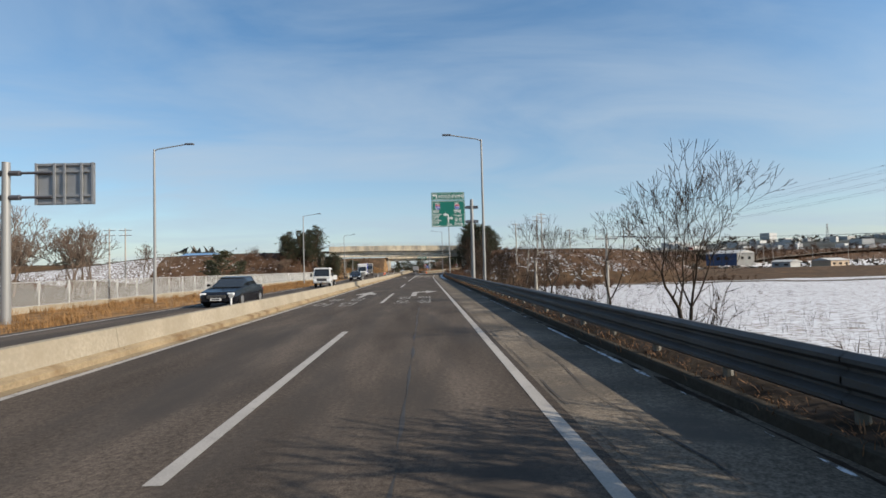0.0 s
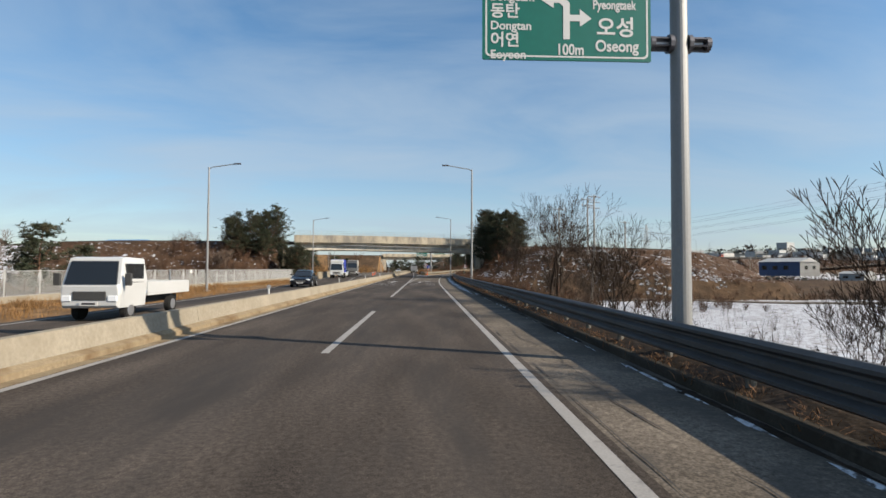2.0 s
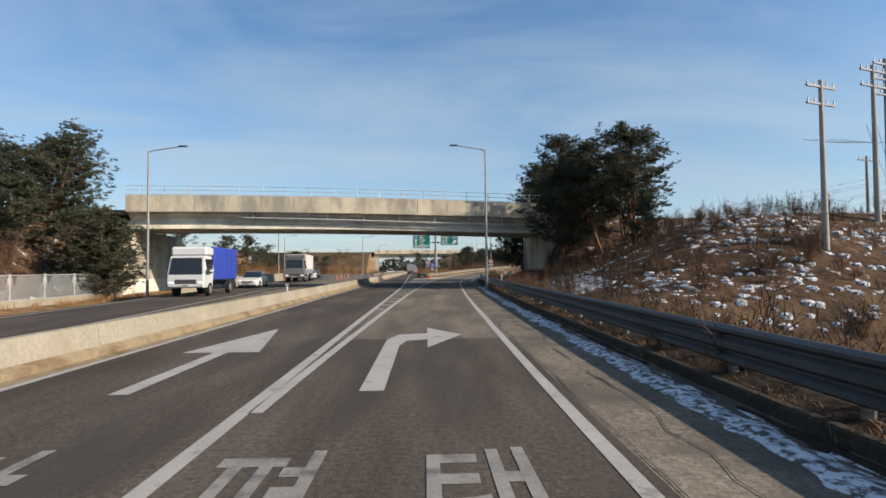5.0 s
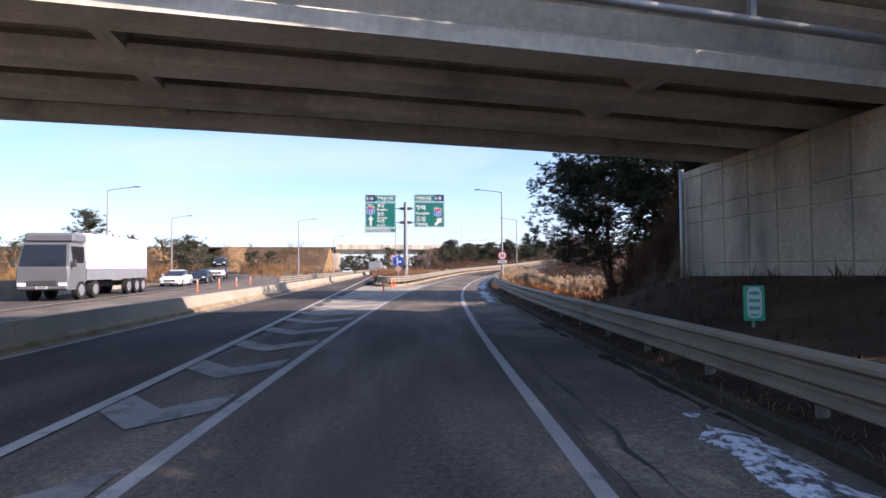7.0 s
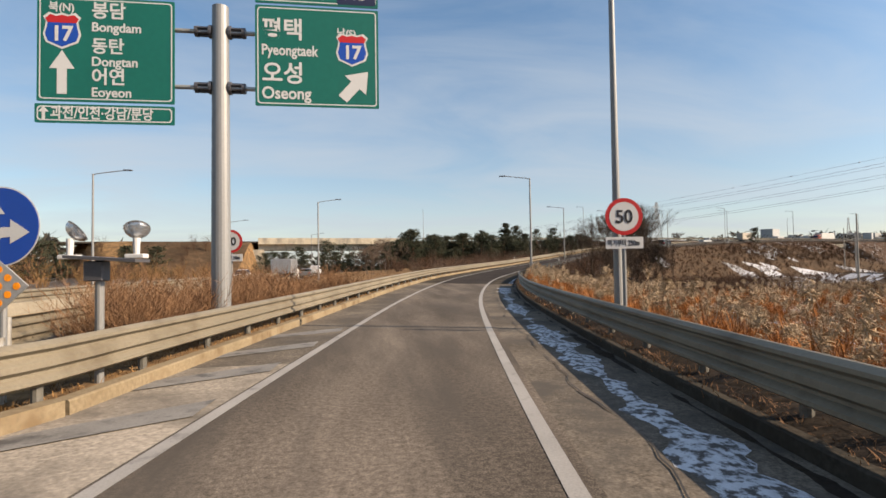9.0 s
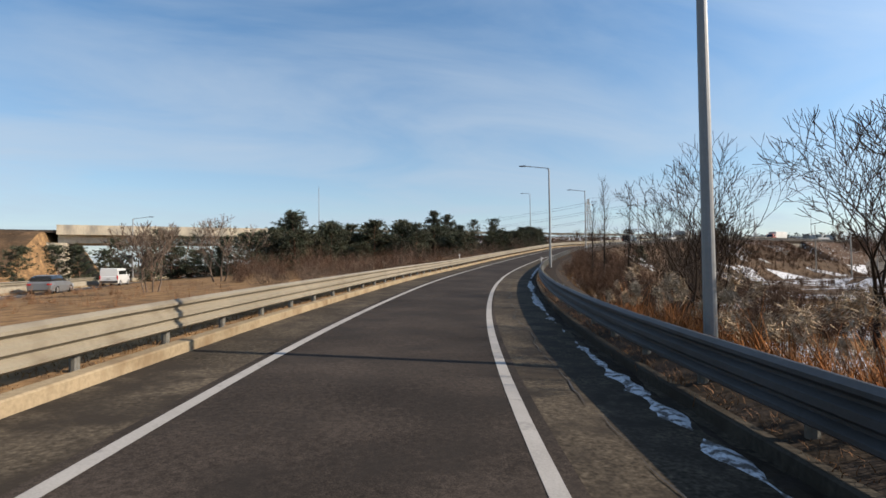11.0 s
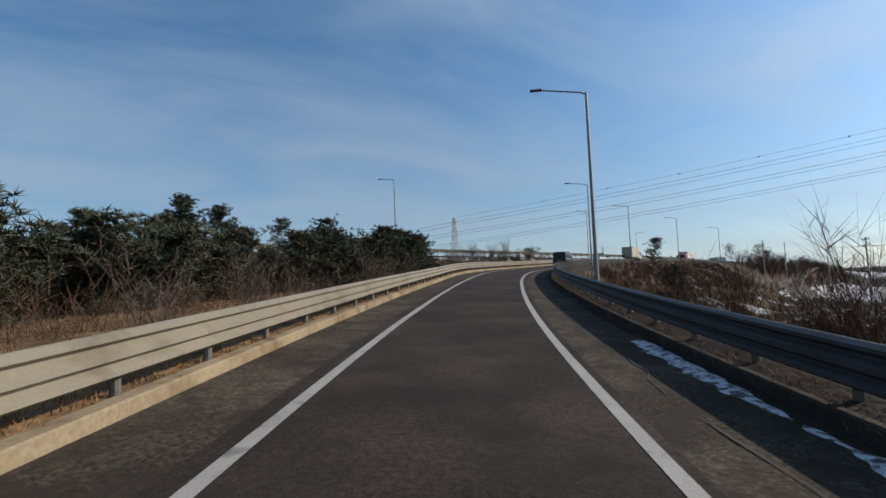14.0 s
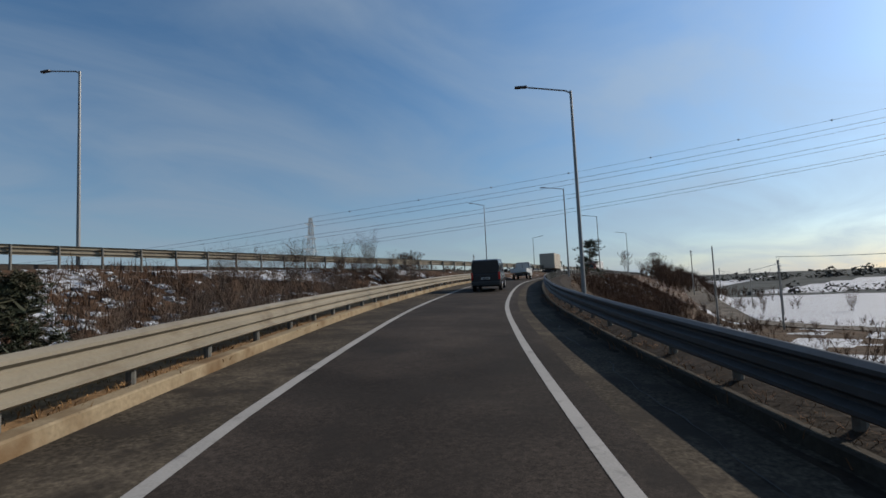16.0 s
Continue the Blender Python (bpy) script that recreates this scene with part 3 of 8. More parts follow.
for y in (22.0, 41.5, 58.0, 87.0, 170.0, 232.0, 262.5):
    p = RP[int(np.argmin(abs(RP[:, 1] - y)))]
    line = np.array([(p[0] - 1.9 + t * 4.6, p[1] + 0.12 * math.sin(t * 9 + y), p[2] - 0.0 - p[3] * (-1.9 + t * 4.6)) for t in np.linspace(0, 1, 14)])
    crack(line, 0, 0.04, "dark cross crack in the asphalt", y, 0.10)

# ---------------------------------------------------------------- median barrier, kerbs, guardrails


def barrier_run(name, x, y0, y1, step, label):
    prof = [(-0.32, -0.1), (0.32, -0.1), (0.32, 0.07), (0.16, 0.17), (0.10, 0.56), (-0.10, 0.56), (-0.16, 0.17), (-0.32, 0.07)]
    e = empty(name, pose(x, y0, 0), label, "barrier", kind="structure")
    v, f = sweep([(0, 0, 0), (0, step - 0.012, 0)], [(a, u) for a, u in prof])
    first = part_mesh("barrier_segment", v, [tuple(reversed(q)) for q in f], M_BARRIER, e)
    v, f = sweep([(0, 0, 0), (0, step - 0.012, 0)], [(0.20, -0.1), (0.36, -0.1), (0.36, 0.10), (0.20, 0.165)])
    foot = part_mesh("stained_foot", v, [tuple(reversed(q)) for q in f], M_KERB, first, "ochre-stained foot of the barrier")
    for i in range(1, int((y1 - y0) / step)):
        o = share(first, "barrier_segment", pose(0, i * step, 0), e)
        share(foot, "stained_foot", Matrix.Identity(4), o)
    return e


barrier_run("median_barrier", XL - 0.72, -110, 300, 10.0, "low dusty concrete median barrier")

W_BEAM = [(0.0, -0.25), (0.02, -0.245), (0.088, -0.205), (0.088, -0.165), (0.012, -0.115), (0.012, -0.085), (0.088, -0.035), (0.088, 0.035), (0.012, 0.085), (0.012, 0.115), (0.088, 0.165), (0.088, 0.205), (0.02, 0.245), (0.0, 0.25)]


def guardrail(name, P, d, side, label, top=0.86, post_low=-0.35, steel=M_RAIL):
    """Three-wave beam in four-metre panels on posts. side: +1 shows its waves to the right of the line."""
    Q = offset(P, d)
    e = empty(name, pose(0, 0, 0), label, "guardrail", kind="structure")
    prof = [(a * side, u + top - 0.25) for a, u in W_BEAM] + [((a - 0.006) * side, u + top - 0.25) for a, u in reversed(W_BEAM)]
    n = len(Q) // 4
    for i in range(n):
        seg = Q[i * 4:i * 4 + 5]
        if len(seg) < 5:
            continue
        seg = seg.copy()
        seg[-1] = seg[-1] * 1.02 - seg[-2] * 0.02
        v, f = sweep(seg, prof)
        part_mesh("beam_panel", v, f if side < 0 else [tuple(reversed(q)) for q in f], steel, e)
    first = None
    t = np.gradient(Q[:, :2], axis=0)
    for i in range(0, len(Q), 2):
        a = math.degrees(math.atan2(-t[i, 0], t[i, 1]))
        m = pose(Q[i, 0], Q[i, 1], Q[i, 2], 0, 0, a)
        if first is None:
            bm = bmesh.new()
            rod(bm, (-0.09 * side, 0, post_low), (-0.09 * side, 0, top - 0.04), 0.062, n=10)
            box(bm, -0.03 * side, 0.0, -0.05, 0.05, top - 0.40, top - 0.12)
            first = part("post", bm, M_POST, e)
            first.matrix_basis = m
        else:
            share(first, "post", m, e)
    return e


def seg(P, lo, hi):
    return P[int(np.argmin(abs(P[:, 1] - lo))):int(np.argmin(abs(P[:, 1] - hi))) + 1]


guardrail("guardrail_right", seg(RAIL_R, -60, 92), 0, -1, "dark grey three-wave steel guardrail on posts, darkened for its shade", top=0.80, steel=M_RAIL_SHADED)
guardrail("guardrail_right_middle", seg(RAIL_R, 92, 176), 0, -1, "pale dusty three-wave steel guardrail on posts", top=0.80)
guardrail("guardrail_right_upper", seg(RAIL_R, 176, 330), 0, -1, "dark grey three-wave steel guardrail on posts, darkened for its shade", top=0.80, steel=M_RAIL_SHADED)
guardrail("guardrail_left", seg(RAIL_L, 144.4, 330), 0, 1, "pale three-wave steel guardrail on posts", top=0.82)
HIGH_FINE = curve(HIGHROAD[(HIGHROAD[:, 0] > 20) & (HIGHROAD[:, 0] < 250)][::4], 1.0)
guardrail("guardrail_high", HIGH_FINE, 6.9, -1, "steel guardrail on top of the high embankment", top=0.9)


def kerb(name, P, d, w, h, label, mat=M_KERB):
    v, f = sweep(P, [(d - w / 2, -0.2), (d + w / 2, -0.2), (d + w / 2, h - 0.02), (d + w / 2 - 0.02, h), (d - w / 2 + 0.02, h), (d - w / 2, h - 0.02)])
    return tagged(part_mesh(name, v, [tuple(reversed(q)) for q in f], mat), label, "kerb", kind="structure")


kerb("kerb_right", seg(RAIL_R, -60, 330), -0.22, 0.16, 0.14, "dirty concrete kerb of the shoulder, darkened for its shade", M_SHADEDKERB)
kerb("kerb_left", seg(RAIL_L, 144.4, 330), 0.16, 0.24, 0.16, "ochre-stained concrete kerb of the ramp")
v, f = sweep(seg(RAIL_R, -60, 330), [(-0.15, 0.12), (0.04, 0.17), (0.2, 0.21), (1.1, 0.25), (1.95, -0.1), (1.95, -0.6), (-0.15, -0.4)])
tagged(part_mesh("verge_right", v, [tuple(reversed(q)) for q in f], M_SHADEDDIRT), "verge of dead grass and litter behind the kerb, darkened for shade", "verge", kind="structure")
v, f = sweep(seg(RAIL_L, 144.4, 330), [(0.05, 0.1), (0.05, -0.4), (-2.34, -0.7), (-2.34, -0.2), (-0.94, 0.1)])
tagged(part_mesh("verge_left", v, f, M_DRY), "verge of dry grass behind the ramp's kerb", "verge", kind="structure")

v, f = stripe(straight, XL - 0.28, 0.36, 0.003)
tagged(part_mesh("dust_strip", v, f, M_KERB), "strip of ochre dust between the median barrier and its line", "dust", kind="stuff")

# ---------------------------------------------------------------- lamps


def street_lamp(h=10.0, arm=2.1):
    e = empty("street_lamp", pose(0, 0, 0), "tall grey steel street lamp with a single arm", "street lamp", "street lamps along the road")
    bm = bmesh.new()
    rod(bm, (0, 0, 0), (0, 0, h), 0.105, 0.06, 14)
    part("pole", bm, M_POLE, e, smooth=False)
    bm = bmesh.new()
    box(bm, -0.2, 0.2, -0.2, 0.2, -0.6, 0.03, bevel=0.01)
    part("base_plate", bm, M_GALV, e)
    bm = bmesh.new()
    pts = [(0.02, 0, h - 0.12), (-0.25, 0, h + 0.02), (-arm, 0, h + 0.30)]
    tube(bm, pts, 0.038, 8)
    part("arm", bm, M_POLE, e)
    bm = bmesh.new()
    box(bm, -arm - 0.55, -arm + 0.05, -0.11, 0.11, h + 0.27, h + 0.37, pose(0, 0, 0), bevel=0.03)
    part("lamp_head", bm, M_DARKSTEEL, e)
    return e


lamp = street_lamp()
# x, y, foot, height of the pole, turn, for lamps beside the road
LAMPS = [(4.0, 52.3, -0.3, 10.7, 0), (4.45, 98.8, -0.3, 10.6, 0), (11.0, 150.0, -0.3, 9.1, -12), (19.4, 182.6, 0, 9.0, -19), (36.6, 219.0, 0.9, 9.5, -30), (57.7, 246.7, 2.8, 9.9, -42),
         (87.4, 273.3, 5.3, 10.2, -50), (119.5, 292.5, 7.0, 10.5, -60), (156, 307, 8.2, 10.6, -66), (195, 319, 8.4, 10.6, -70),
         (-18.0, 5.3, -0.3, 10.4, 180), (-18.2, 50.5, -0.3, 10.3, 180), (-19.0, 96.7, -0.3, 10.1, 180), (-23.6, 146, -0.3, 8.6, 180), (-30, 174, -0.3, 8.8, 180), (-14.2, 180, -0.3, 8.9, 180), (-14.2, 220, -0.3, 8.7, 180),
         (0.0, 201, -0.3, 9.4, 180), (-6.4, 262, -0.3, 9.3, 180), (72.0, 293.6, 7.9, 10.9, -62), (138.7, 319.6, 8.2, 13.0, -40), (180, 337, 8.3, 10.6, 110)]
lamp.matrix_basis = pose(4.12, 4.85, -0.3) @ Matrix.Diagonal((1, 1, 1.06, 1))
for x, y, z, h, a in LAMPS:
    o = copy_thing(lamp, pose(x, y, z, 0, 0, a))
    o.scale = (1, 1, h / 10.0)

# ---------------------------------------------------------------- overpass
OV = OVERPASS[(OVERPASS[:, 0] > -23.5) & (OVERPASS[:, 0] < 12.5)]
OVA, OVB = Vector((-24.0, 105.95, 0)), Vector((11.5, 110.5, 0))
ang = math.atan2(OVB.y - OVA.y, OVB.x - OVA.x)
bridge = empty("bridge_overpass", Matrix.Translation(OVA) @ Matrix.Rotation(ang, 4, "Z"), "concrete girder overpass with stained parapets", "bridge", kind="structure")
LEN = (OVB - OVA).length


def deck_z(u):
    return 6.35 + 0.35 * (1 - u / LEN) - 0.0006 * (u - LEN * 0.45) ** 2


def along(profile, u0, u1, n=24, side=1):
    """A profile (across, up) carried along the bridge at deck height."""
    pts = [(u0 + (u1 - u0) * i / n, 0, deck_z(u0 + (u1 - u0) * i / n)) for i in range(n + 1)]
    v, f = sweep(pts, profile)
    return v, f


def bpart(name, profile, u0=0, u1=LEN, mat=M_BRIDGE, n=24, label=""):
    v, f = along(profile, u0, u1, n)
    bm = bmesh.new()
    vs = [bm.verts.new(q) for q in v]
    for q in f:
        bm.faces.new([vs[i] for i in q])
    bmesh.ops.recalc_face_normals(bm, faces=bm.faces)
    return part(name, bm, mat, bridge, label)


# across: positive towards the approaching traffic
bpart("deck", [(3.9, -0.02), (3.9, -0.28), (3.0, -0.42), (-3.0, -0.42), (-3.9, -0.28), (-3.9, -0.02)], mat=M_GIRDER)
npan = 14
for k in range(npan):
    u0, u1 = LEN * k / npan, LEN * (k + 1) / npan - 0.025
    bpart("parapet_panel", [(3.92, -0.32), (3.92, 1.0), (3.66, 1.0), (3.66, -0.02), (3.70, -0.32)], u0, u1, n=2)
    bpart("parapet_panel", [(-3.92, -0.32), (-3.92, 1.0), (-3.66, 1.0), (-3.66, -0.02), (-3.70, -0.32)], u0, u1, n=2)
for c in (2.75, 0.95, -0.95, -2.75):
    bpart("girder", [(c - 0.55, -0.40), (c + 0.55, -0.40), (c + 0.48, -0.55), (c + 0.12, -0.75), (c + 0.12, -1.15), (c + 0.36, -1.35), (c + 0.36, -1.62), (c - 0.36, -1.62), (c - 0.36, -1.35), (c - 0.12, -1.15), (c - 0.12, -0.75), (c - 0.48, -0.55)], mat=M_GIRDER)
for u in (3, 12, 21, 30):
    bm = bmesh.new()
    box(bm, u - 0.15, u + 0.15, -2.7, 2.7, deck_z(u) - 1.45, deck_z(u) - 0.42)
    part("diaphragm", bm, M_GIRDER, bridge)
# fence on the parapet facing the traffic
for c in (3.8, -3.8):
    first = None
    for k in range(19):
        u = LEN * (k + 0.5) / 19
        bm = bmesh.new()
        rod(bm, (u, -c, deck_z(u) + 0.98), (u, -c, deck_z(u) + 1.75), 0.028, n=6)
        part("fence_post", bm, M_GALV, bridge)
    for h in (1.06, 1.4, 1.74):
        bm = bmesh.new()
        tube(bm, [(LEN * k / 24, -c, deck_z(LEN * k / 24) + h) for k in range(25)], 0.018, 5)
        part("fence_rail", bm, M_GALV, bridge)
# drain pipe on brackets along the outer girder
bm = bmesh.new()
tube(bm, [(u, -3.55, deck_z(u) - 0.75 - 0.012 * (u - 8)) for u in (8 + (LEN - 8) * k / 24 for k in range(25))], 0.075, 10)
part("drain_pipe", bm, M_GALV, bridge, "grey drain pipe under the parapet", smooth=True)
for k in range(9):
    u = 9.5 + k * 3.0
    bm = bmesh.new()
    box(bm, u - 0.05, u + 0.05, -3.6, -3.5, deck_z(u) - 0.80 - 0.012 * (u - 8), deck_z(u) - 0.30)
    part("pipe_bracket", bm, M_GALV, bridge)


def abutment(name, x, y0, y1, z_top, back, label):
    """Wall along the road with panel joints."""
    e = empty(name, pose(x, 0, 0), label, "abutment", kind="structure")
    sgn = 1 if back > 0 else -1
    levels, cols = (0, 0.2, 0.54, 0.67, 0.93, 1.0), 8
    zb = 0.9
    for r in range(len(levels) - 1):
        for c in range(cols):
            bm = bmesh.new()
            ya, yb = y0 + (y1 - y0) * c / cols, y0 + (y1 - y0) * (c + 1) / cols
            za, zb2 = zb + (z_top - zb) * levels[r], zb + (z_top - zb) * levels[r + 1]
            box(bm, 0, back, ya + 0.008, yb - 0.008, za + 0.008, zb2 - 0.008, bevel=0.02)
            part("wall_panel", bm, M_BRIDGE, e)
    bm = bmesh.new()
    box(bm, 0.04 * sgn, back, y0 + 0.02, y1 - 0.02, -1.5, z_top - 0.02)
    part("core", bm, M_GIRDER, e)
    return e


abutment("abutment_right", 10.4, 106.6, 115.2, 4.55, 2.2, "weathered concrete abutment wall with panel joints")
abutment("abutment_left", -23.4, 101.5, 111.5, 4.75, -2.0, "weathered concrete abutment wall of the overpass")
bm = bmesh.new()
rod(bm, (10.25, 115.0, 0.2), (10.25, 115.0, 4.6), 0.07, n=10)
tagged(part("drain_pipe", bm, M_GALV, smooth=True), "grey drain pipe on the abutment's edge", "pipe")

under_line = seg(RAIL_R, 96, 121).copy()
under_line[:, 2] -= np.interp(under_line[:, 1], (96, 104, 116, 121), (1.7, 0.0, 0.0, 1.2))
v, f = sweep(under_line, [(0.5, 0.08), (2.6, 0.62), (4.95, 1.36), (7.5, 1.5), (7.5, -1.0), (0.5, -0.6)])
tagged(part_mesh("slope_under_bridge", v, [tuple(reversed(q)) for q in f], M_GROUND), "bare earth slope below the abutment wall", "slope", kind="structure")

# ---------------------------------------------------------------- far bridge of the high road
far = empty("bridge_high_road", Matrix.Translation((-22, 283.7, 8.3)) @ Matrix.Rotation(math.atan2(9, 50), 4, "Z"), "long concrete highway bridge over the main road", "bridge", kind="structure")
bm = bmesh.new()
box(bm, 0, 37, -6.6, 6.6, -0.7, -0.02)
part("deck", bm, M_GIRDER, far)
for c in (-6.7, 6.7):
    bm = bmesh.new()
    box(bm, 0, 37, c - 0.15, c + 0.15, -0.75, 0.85)
    part("parapet", bm, M_BRIDGE, far)
for c in (-5, -2.5, 0, 2.5, 5):
    bm = bmesh.new()
    box(bm, 0, 37, c - 0.3, c + 0.3, -2.1, -0.7)
    part("girder", bm, M_GIRDER, far)
for u in (0, 37):
    bm = bmesh.new()
    box(bm, u - 1.4, u + 1.4, -7.2, 7.2, -9, -2.1)
    part("abutment_wall", bm, M_BRIDGE, far)

# ---------------------------------------------------------------- writing and signs


def letters(text, size, mat, bold=0.0, name="lettering", parent=None, m=None, depth=0.002, align="LEFT", squeeze=1.0):
    """Raised lettering as a mesh, lying in x (along) and y (up)."""
    cu = bpy.data.curves.new(name, "FONT")
    cu.body, cu.size, cu.align_x, cu.extrude, cu.offset = text, size, align, depth, bold
    ob = bpy.data.objects.new(name, cu)
    scene.collection.objects.link(ob)
    bpy.context.view_layer.update()
    me = bpy.data.meshes.new_from_object(ob.evaluated_get(bpy.context.evaluated_depsgraph_get()))
    bpy.data.objects.remove(ob)
    bpy.data.curves.remove(cu)
    if squeeze != 1.0:
        me.transform(Matrix.Diagonal((squeeze, 1, 1, 1)))
    me.name = name
    me.materials.clear()
    me.materials.append(mat)
    o = new(name, me)
    if parent is not None:
        o.parent = parent
    if m is not None:
        o.matrix_basis = m
    return o


UPRIGHT = Matrix.Rotation(radians(90), 4, "X")  # from lying flat to facing -y


def flat_shape(name, pts, mat, parent, y=-0.004, thick=0.002):
    """A thin shape from an outline (x, z) that faces -y."""
    bm = bmesh.new()
    vs = [bm.verts.new((x, y, z)) for x, z in pts]
    f = bm.faces.new(vs)
    r = bmesh.ops.extrude_face_region(bm, geom=[f])
    bmesh.ops.translate(bm, verts=[v for v in r["geom"] if isinstance(v, bmesh.types.BMVert)], vec=(0, thick, 0))
    bmesh.ops.recalc_face_normals(bm, faces=bm.faces)
    return part(name, bm, mat, parent)


def rounded(x0, x1, z0, z1, r, n=4):
    out = []
    for cx, cz, a in ((x1 - r, z1 - r, 0), (x0 + r, z1 - r, 90), (x0 + r, z0 + r, 180), (x1 - r, z0 + r, 270)):
        for k in range(n + 1):
            t = radians(a + 90 * k / n)
            out.append((cx + r * math.cos(t), cz + r * math.sin(t)))
    return out


def ring(name, outline, inner, mat, parent, y=-0.004):
    """A flat frame between two outlines of as many points."""
    k = len(outline)
    v = [(x, y, z) for x, z in outline] + [(x, y, z) for x, z in inner]
    f = [(i, (i + 1) % k, k + (i + 1) % k, k + i) for i in range(k)]
    return part_mesh(name, v, f, mat, parent)


def board(parent, x0, x1, z0, z1, y=0.0, mat=None, name="sign_board", rim=True):
    """A sign board with a white border line and stiffening ribs at its back."""
    b = flat_shape(name, rounded(x0, x1, z0, z1, 0.03), mat or M_GREEN, parent, y, 0.03)
    if rim:
        a = rounded(x0 + 0.05, x1 - 0.05, z0 + 0.05, z1 - 0.05, 0.08)
        c = rounded(x0 + 0.078, x1 - 0.078, z0 + 0.078, z1 - 0.078, 0.07)
        ring("border", a, c, M_WHITE, b, y - 0.003)
    bm = bmesh.new()
    for k in range(3):
        z = z0 + (z1 - z0) * (0.2 + 0.3 * k)
        box(bm, x0 + 0.05, x1 - 0.05, y + 0.03, y + 0.08, z - 0.03, z + 0.03)
    part("rib", bm, M_SIGNBACK, b)
    return b


def words(b, text, x, z, size, bold=0.012, squeeze=1.0, mat=None, y=-0.004, align="LEFT"):
    return letters(text, size, mat or M_WHITE, size * bold, "lettering", b, Matrix.Translation((x, y, z)) @ UPRIGHT, squeeze=squeeze, align=align)


def shield(b, cx, cz, s, text):
    """Route shield: white rim, red cap, blue field, number."""
    def out(k):
        return [(cx + x * k * s, cz + z * k * s) for x, z in ((0, -0.56), (0.22, -0.46), (0.44, -0.36), (0.52, -0.12), (0.46, 0.12), (0.44, 0.26), (0.52, 0.40), (0.36, 0.54), (0.18, 0.48), (0, 0.53), (-0.18, 0.48), (-0.36, 0.54), (-0.52, 0.40), (-0.44, 0.26), (-0.46, 0.12), (-0.52, -0.12), (-0.44, -0.36), (-0.22, -0.46))]
    flat_shape("shield_rim", out(1.0), M_WHITE, b, -0.005)
    flat_shape("shield_field", out(0.88), M_BLUE, b, -0.008)
    cap = [(cx + x * s * 0.88, cz + z * s * 0.88) for x, z in ((0.44, 0.26), (0.52, 0.40), (0.36, 0.54), (0.18, 0.48), (0, 0.53), (-0.18, 0.48), (-0.36, 0.54), (-0.52, 0.40), (-0.44, 0.26))]
    flat_shape("shield_cap", cap, M_RED, b, -0.010)
    words(b, text, cx, cz - 0.30 * s, 0.62 * s, 0.03, 0.95, y=-0.012, align="CENTER")


def arrow_shape(cx, cz, length, width, shaft, angle=0.0, head=0.42):
    """Outline of a straight arrow that points up, turned clockwise by angle."""
    pts = [(-shaft / 2, 0), (-shaft / 2, length * (1 - head)), (-width / 2, length * (1 - head) - 0.0), (0, length), (width / 2, length * (1 - head)), (shaft / 2, length * (1 - head)), (shaft / 2, 0)]
    a = radians(-angle)
    return [(cx + x * math.cos(a) - z * math.sin(a), cz + x * math.sin(a) + z * math.cos(a)) for x, z in reversed(pts)]


def sign_pole(e, x, z1, r, arms, reach, y=0.25, foot=-0.6):
    bm = bmesh.new()
    rod(bm, (x, y, foot), (x, y, z1), r * 1.12, r * 0.92, 20)
    part("pole", bm, M_POLE, e, "thick grey steel pole", smooth=False)
    for z in arms:
        for a, b in reach:
            bm = bmesh.new()
            rod(bm, (a, y, z), (b, y, z), 0.055, n=10)
            part("arm", bm, M_GALV, e)
            s = 1 if b > a else -1
            for k in range(6):
                bm = bmesh.new()
                q = Matrix.Translation((x + s * (r + 0.17), y, z)) @ Matrix.Rotation(k * math.pi / 3, 4, "X")
                box(bm, -0.2, 0.2, -0.012, 0.012, 0.04, 0.13, q)
                part("fin", bm, M_DARKSTEEL, e)
            for u0, u1, ru in ((-0.02, 0.05, 0.16), (0.30, 0.38, 0.13)):
                bm = bmesh.new()
                rod(bm, (x + s * (r + u0), y, z), (x + s * (r + u1), y, z), ru, n=12)
                part("flange", bm, M_DARKSTEEL, e)


# advance sign over the right lane
adv = empty("road_sign", pose(0.77, 14.1, 0), "green overhead direction sign on a cantilever pole", "road sign", "overhead direction signs")
sign_pole(adv, 3.45, 7.42, 0.15, (6.75, 5.52), [(3.45, 2.2), (3.45, 3.85)])
t1 = board(adv, 0.0, 2.82, 7.38, 8.04)
flat_shape("arrow", [(0.08, 7.80), (0.26, 7.95), (0.26, 7.86), (0.50, 7.86), (0.50, 7.50), (0.40, 7.50), (0.40, 7.74), (0.26, 7.74), (0.26, 7.65)], M_WHITE, t1, -0.006)
words(t1, "과천/인천·강남/분당", 0.55, 7.585, 0.315, 0.02, 0.86)
t2 = board(adv, 0.0, 2.85, 5.10, 7.34)
words(t2, "북(N)", 0.29, 7.03, 0.20, 0.02, 0.9)
words(t2, "남(S)", 1.95, 7.03, 0.20, 0.02, 0.9)
shield(t2, 0.53, 6.78, 0.42, "17")
shield(t2, 2.18, 6.78, 0.42, "17")
for k, (a, b_) in enumerate((("봉담", "Bongdam"), ("동탄", "Dongtan"), ("어연", "Eoyeon"))):
    words(t2, a, 0.13, 6.32 - k * 0.49, 0.27, 0.02)
    words(t2, b_, 0.13, 6.10 - k * 0.49, 0.20, 0.02)
words(t2, "평택", 1.86, 6.25, 0.35, 0.02)
words(t2, "Pyeongtaek", 1.86, 5.99, 0.22, 0.02, 0.72)
words(t2, "오성", 1.92, 5.55, 0.36, 0.02)
words(t2, "Oseong", 1.90, 5.27, 0.27, 0.02, 0.86)
words(t2, "100m", 1.24, 5.20, 0.26, 0.02, 0.8)
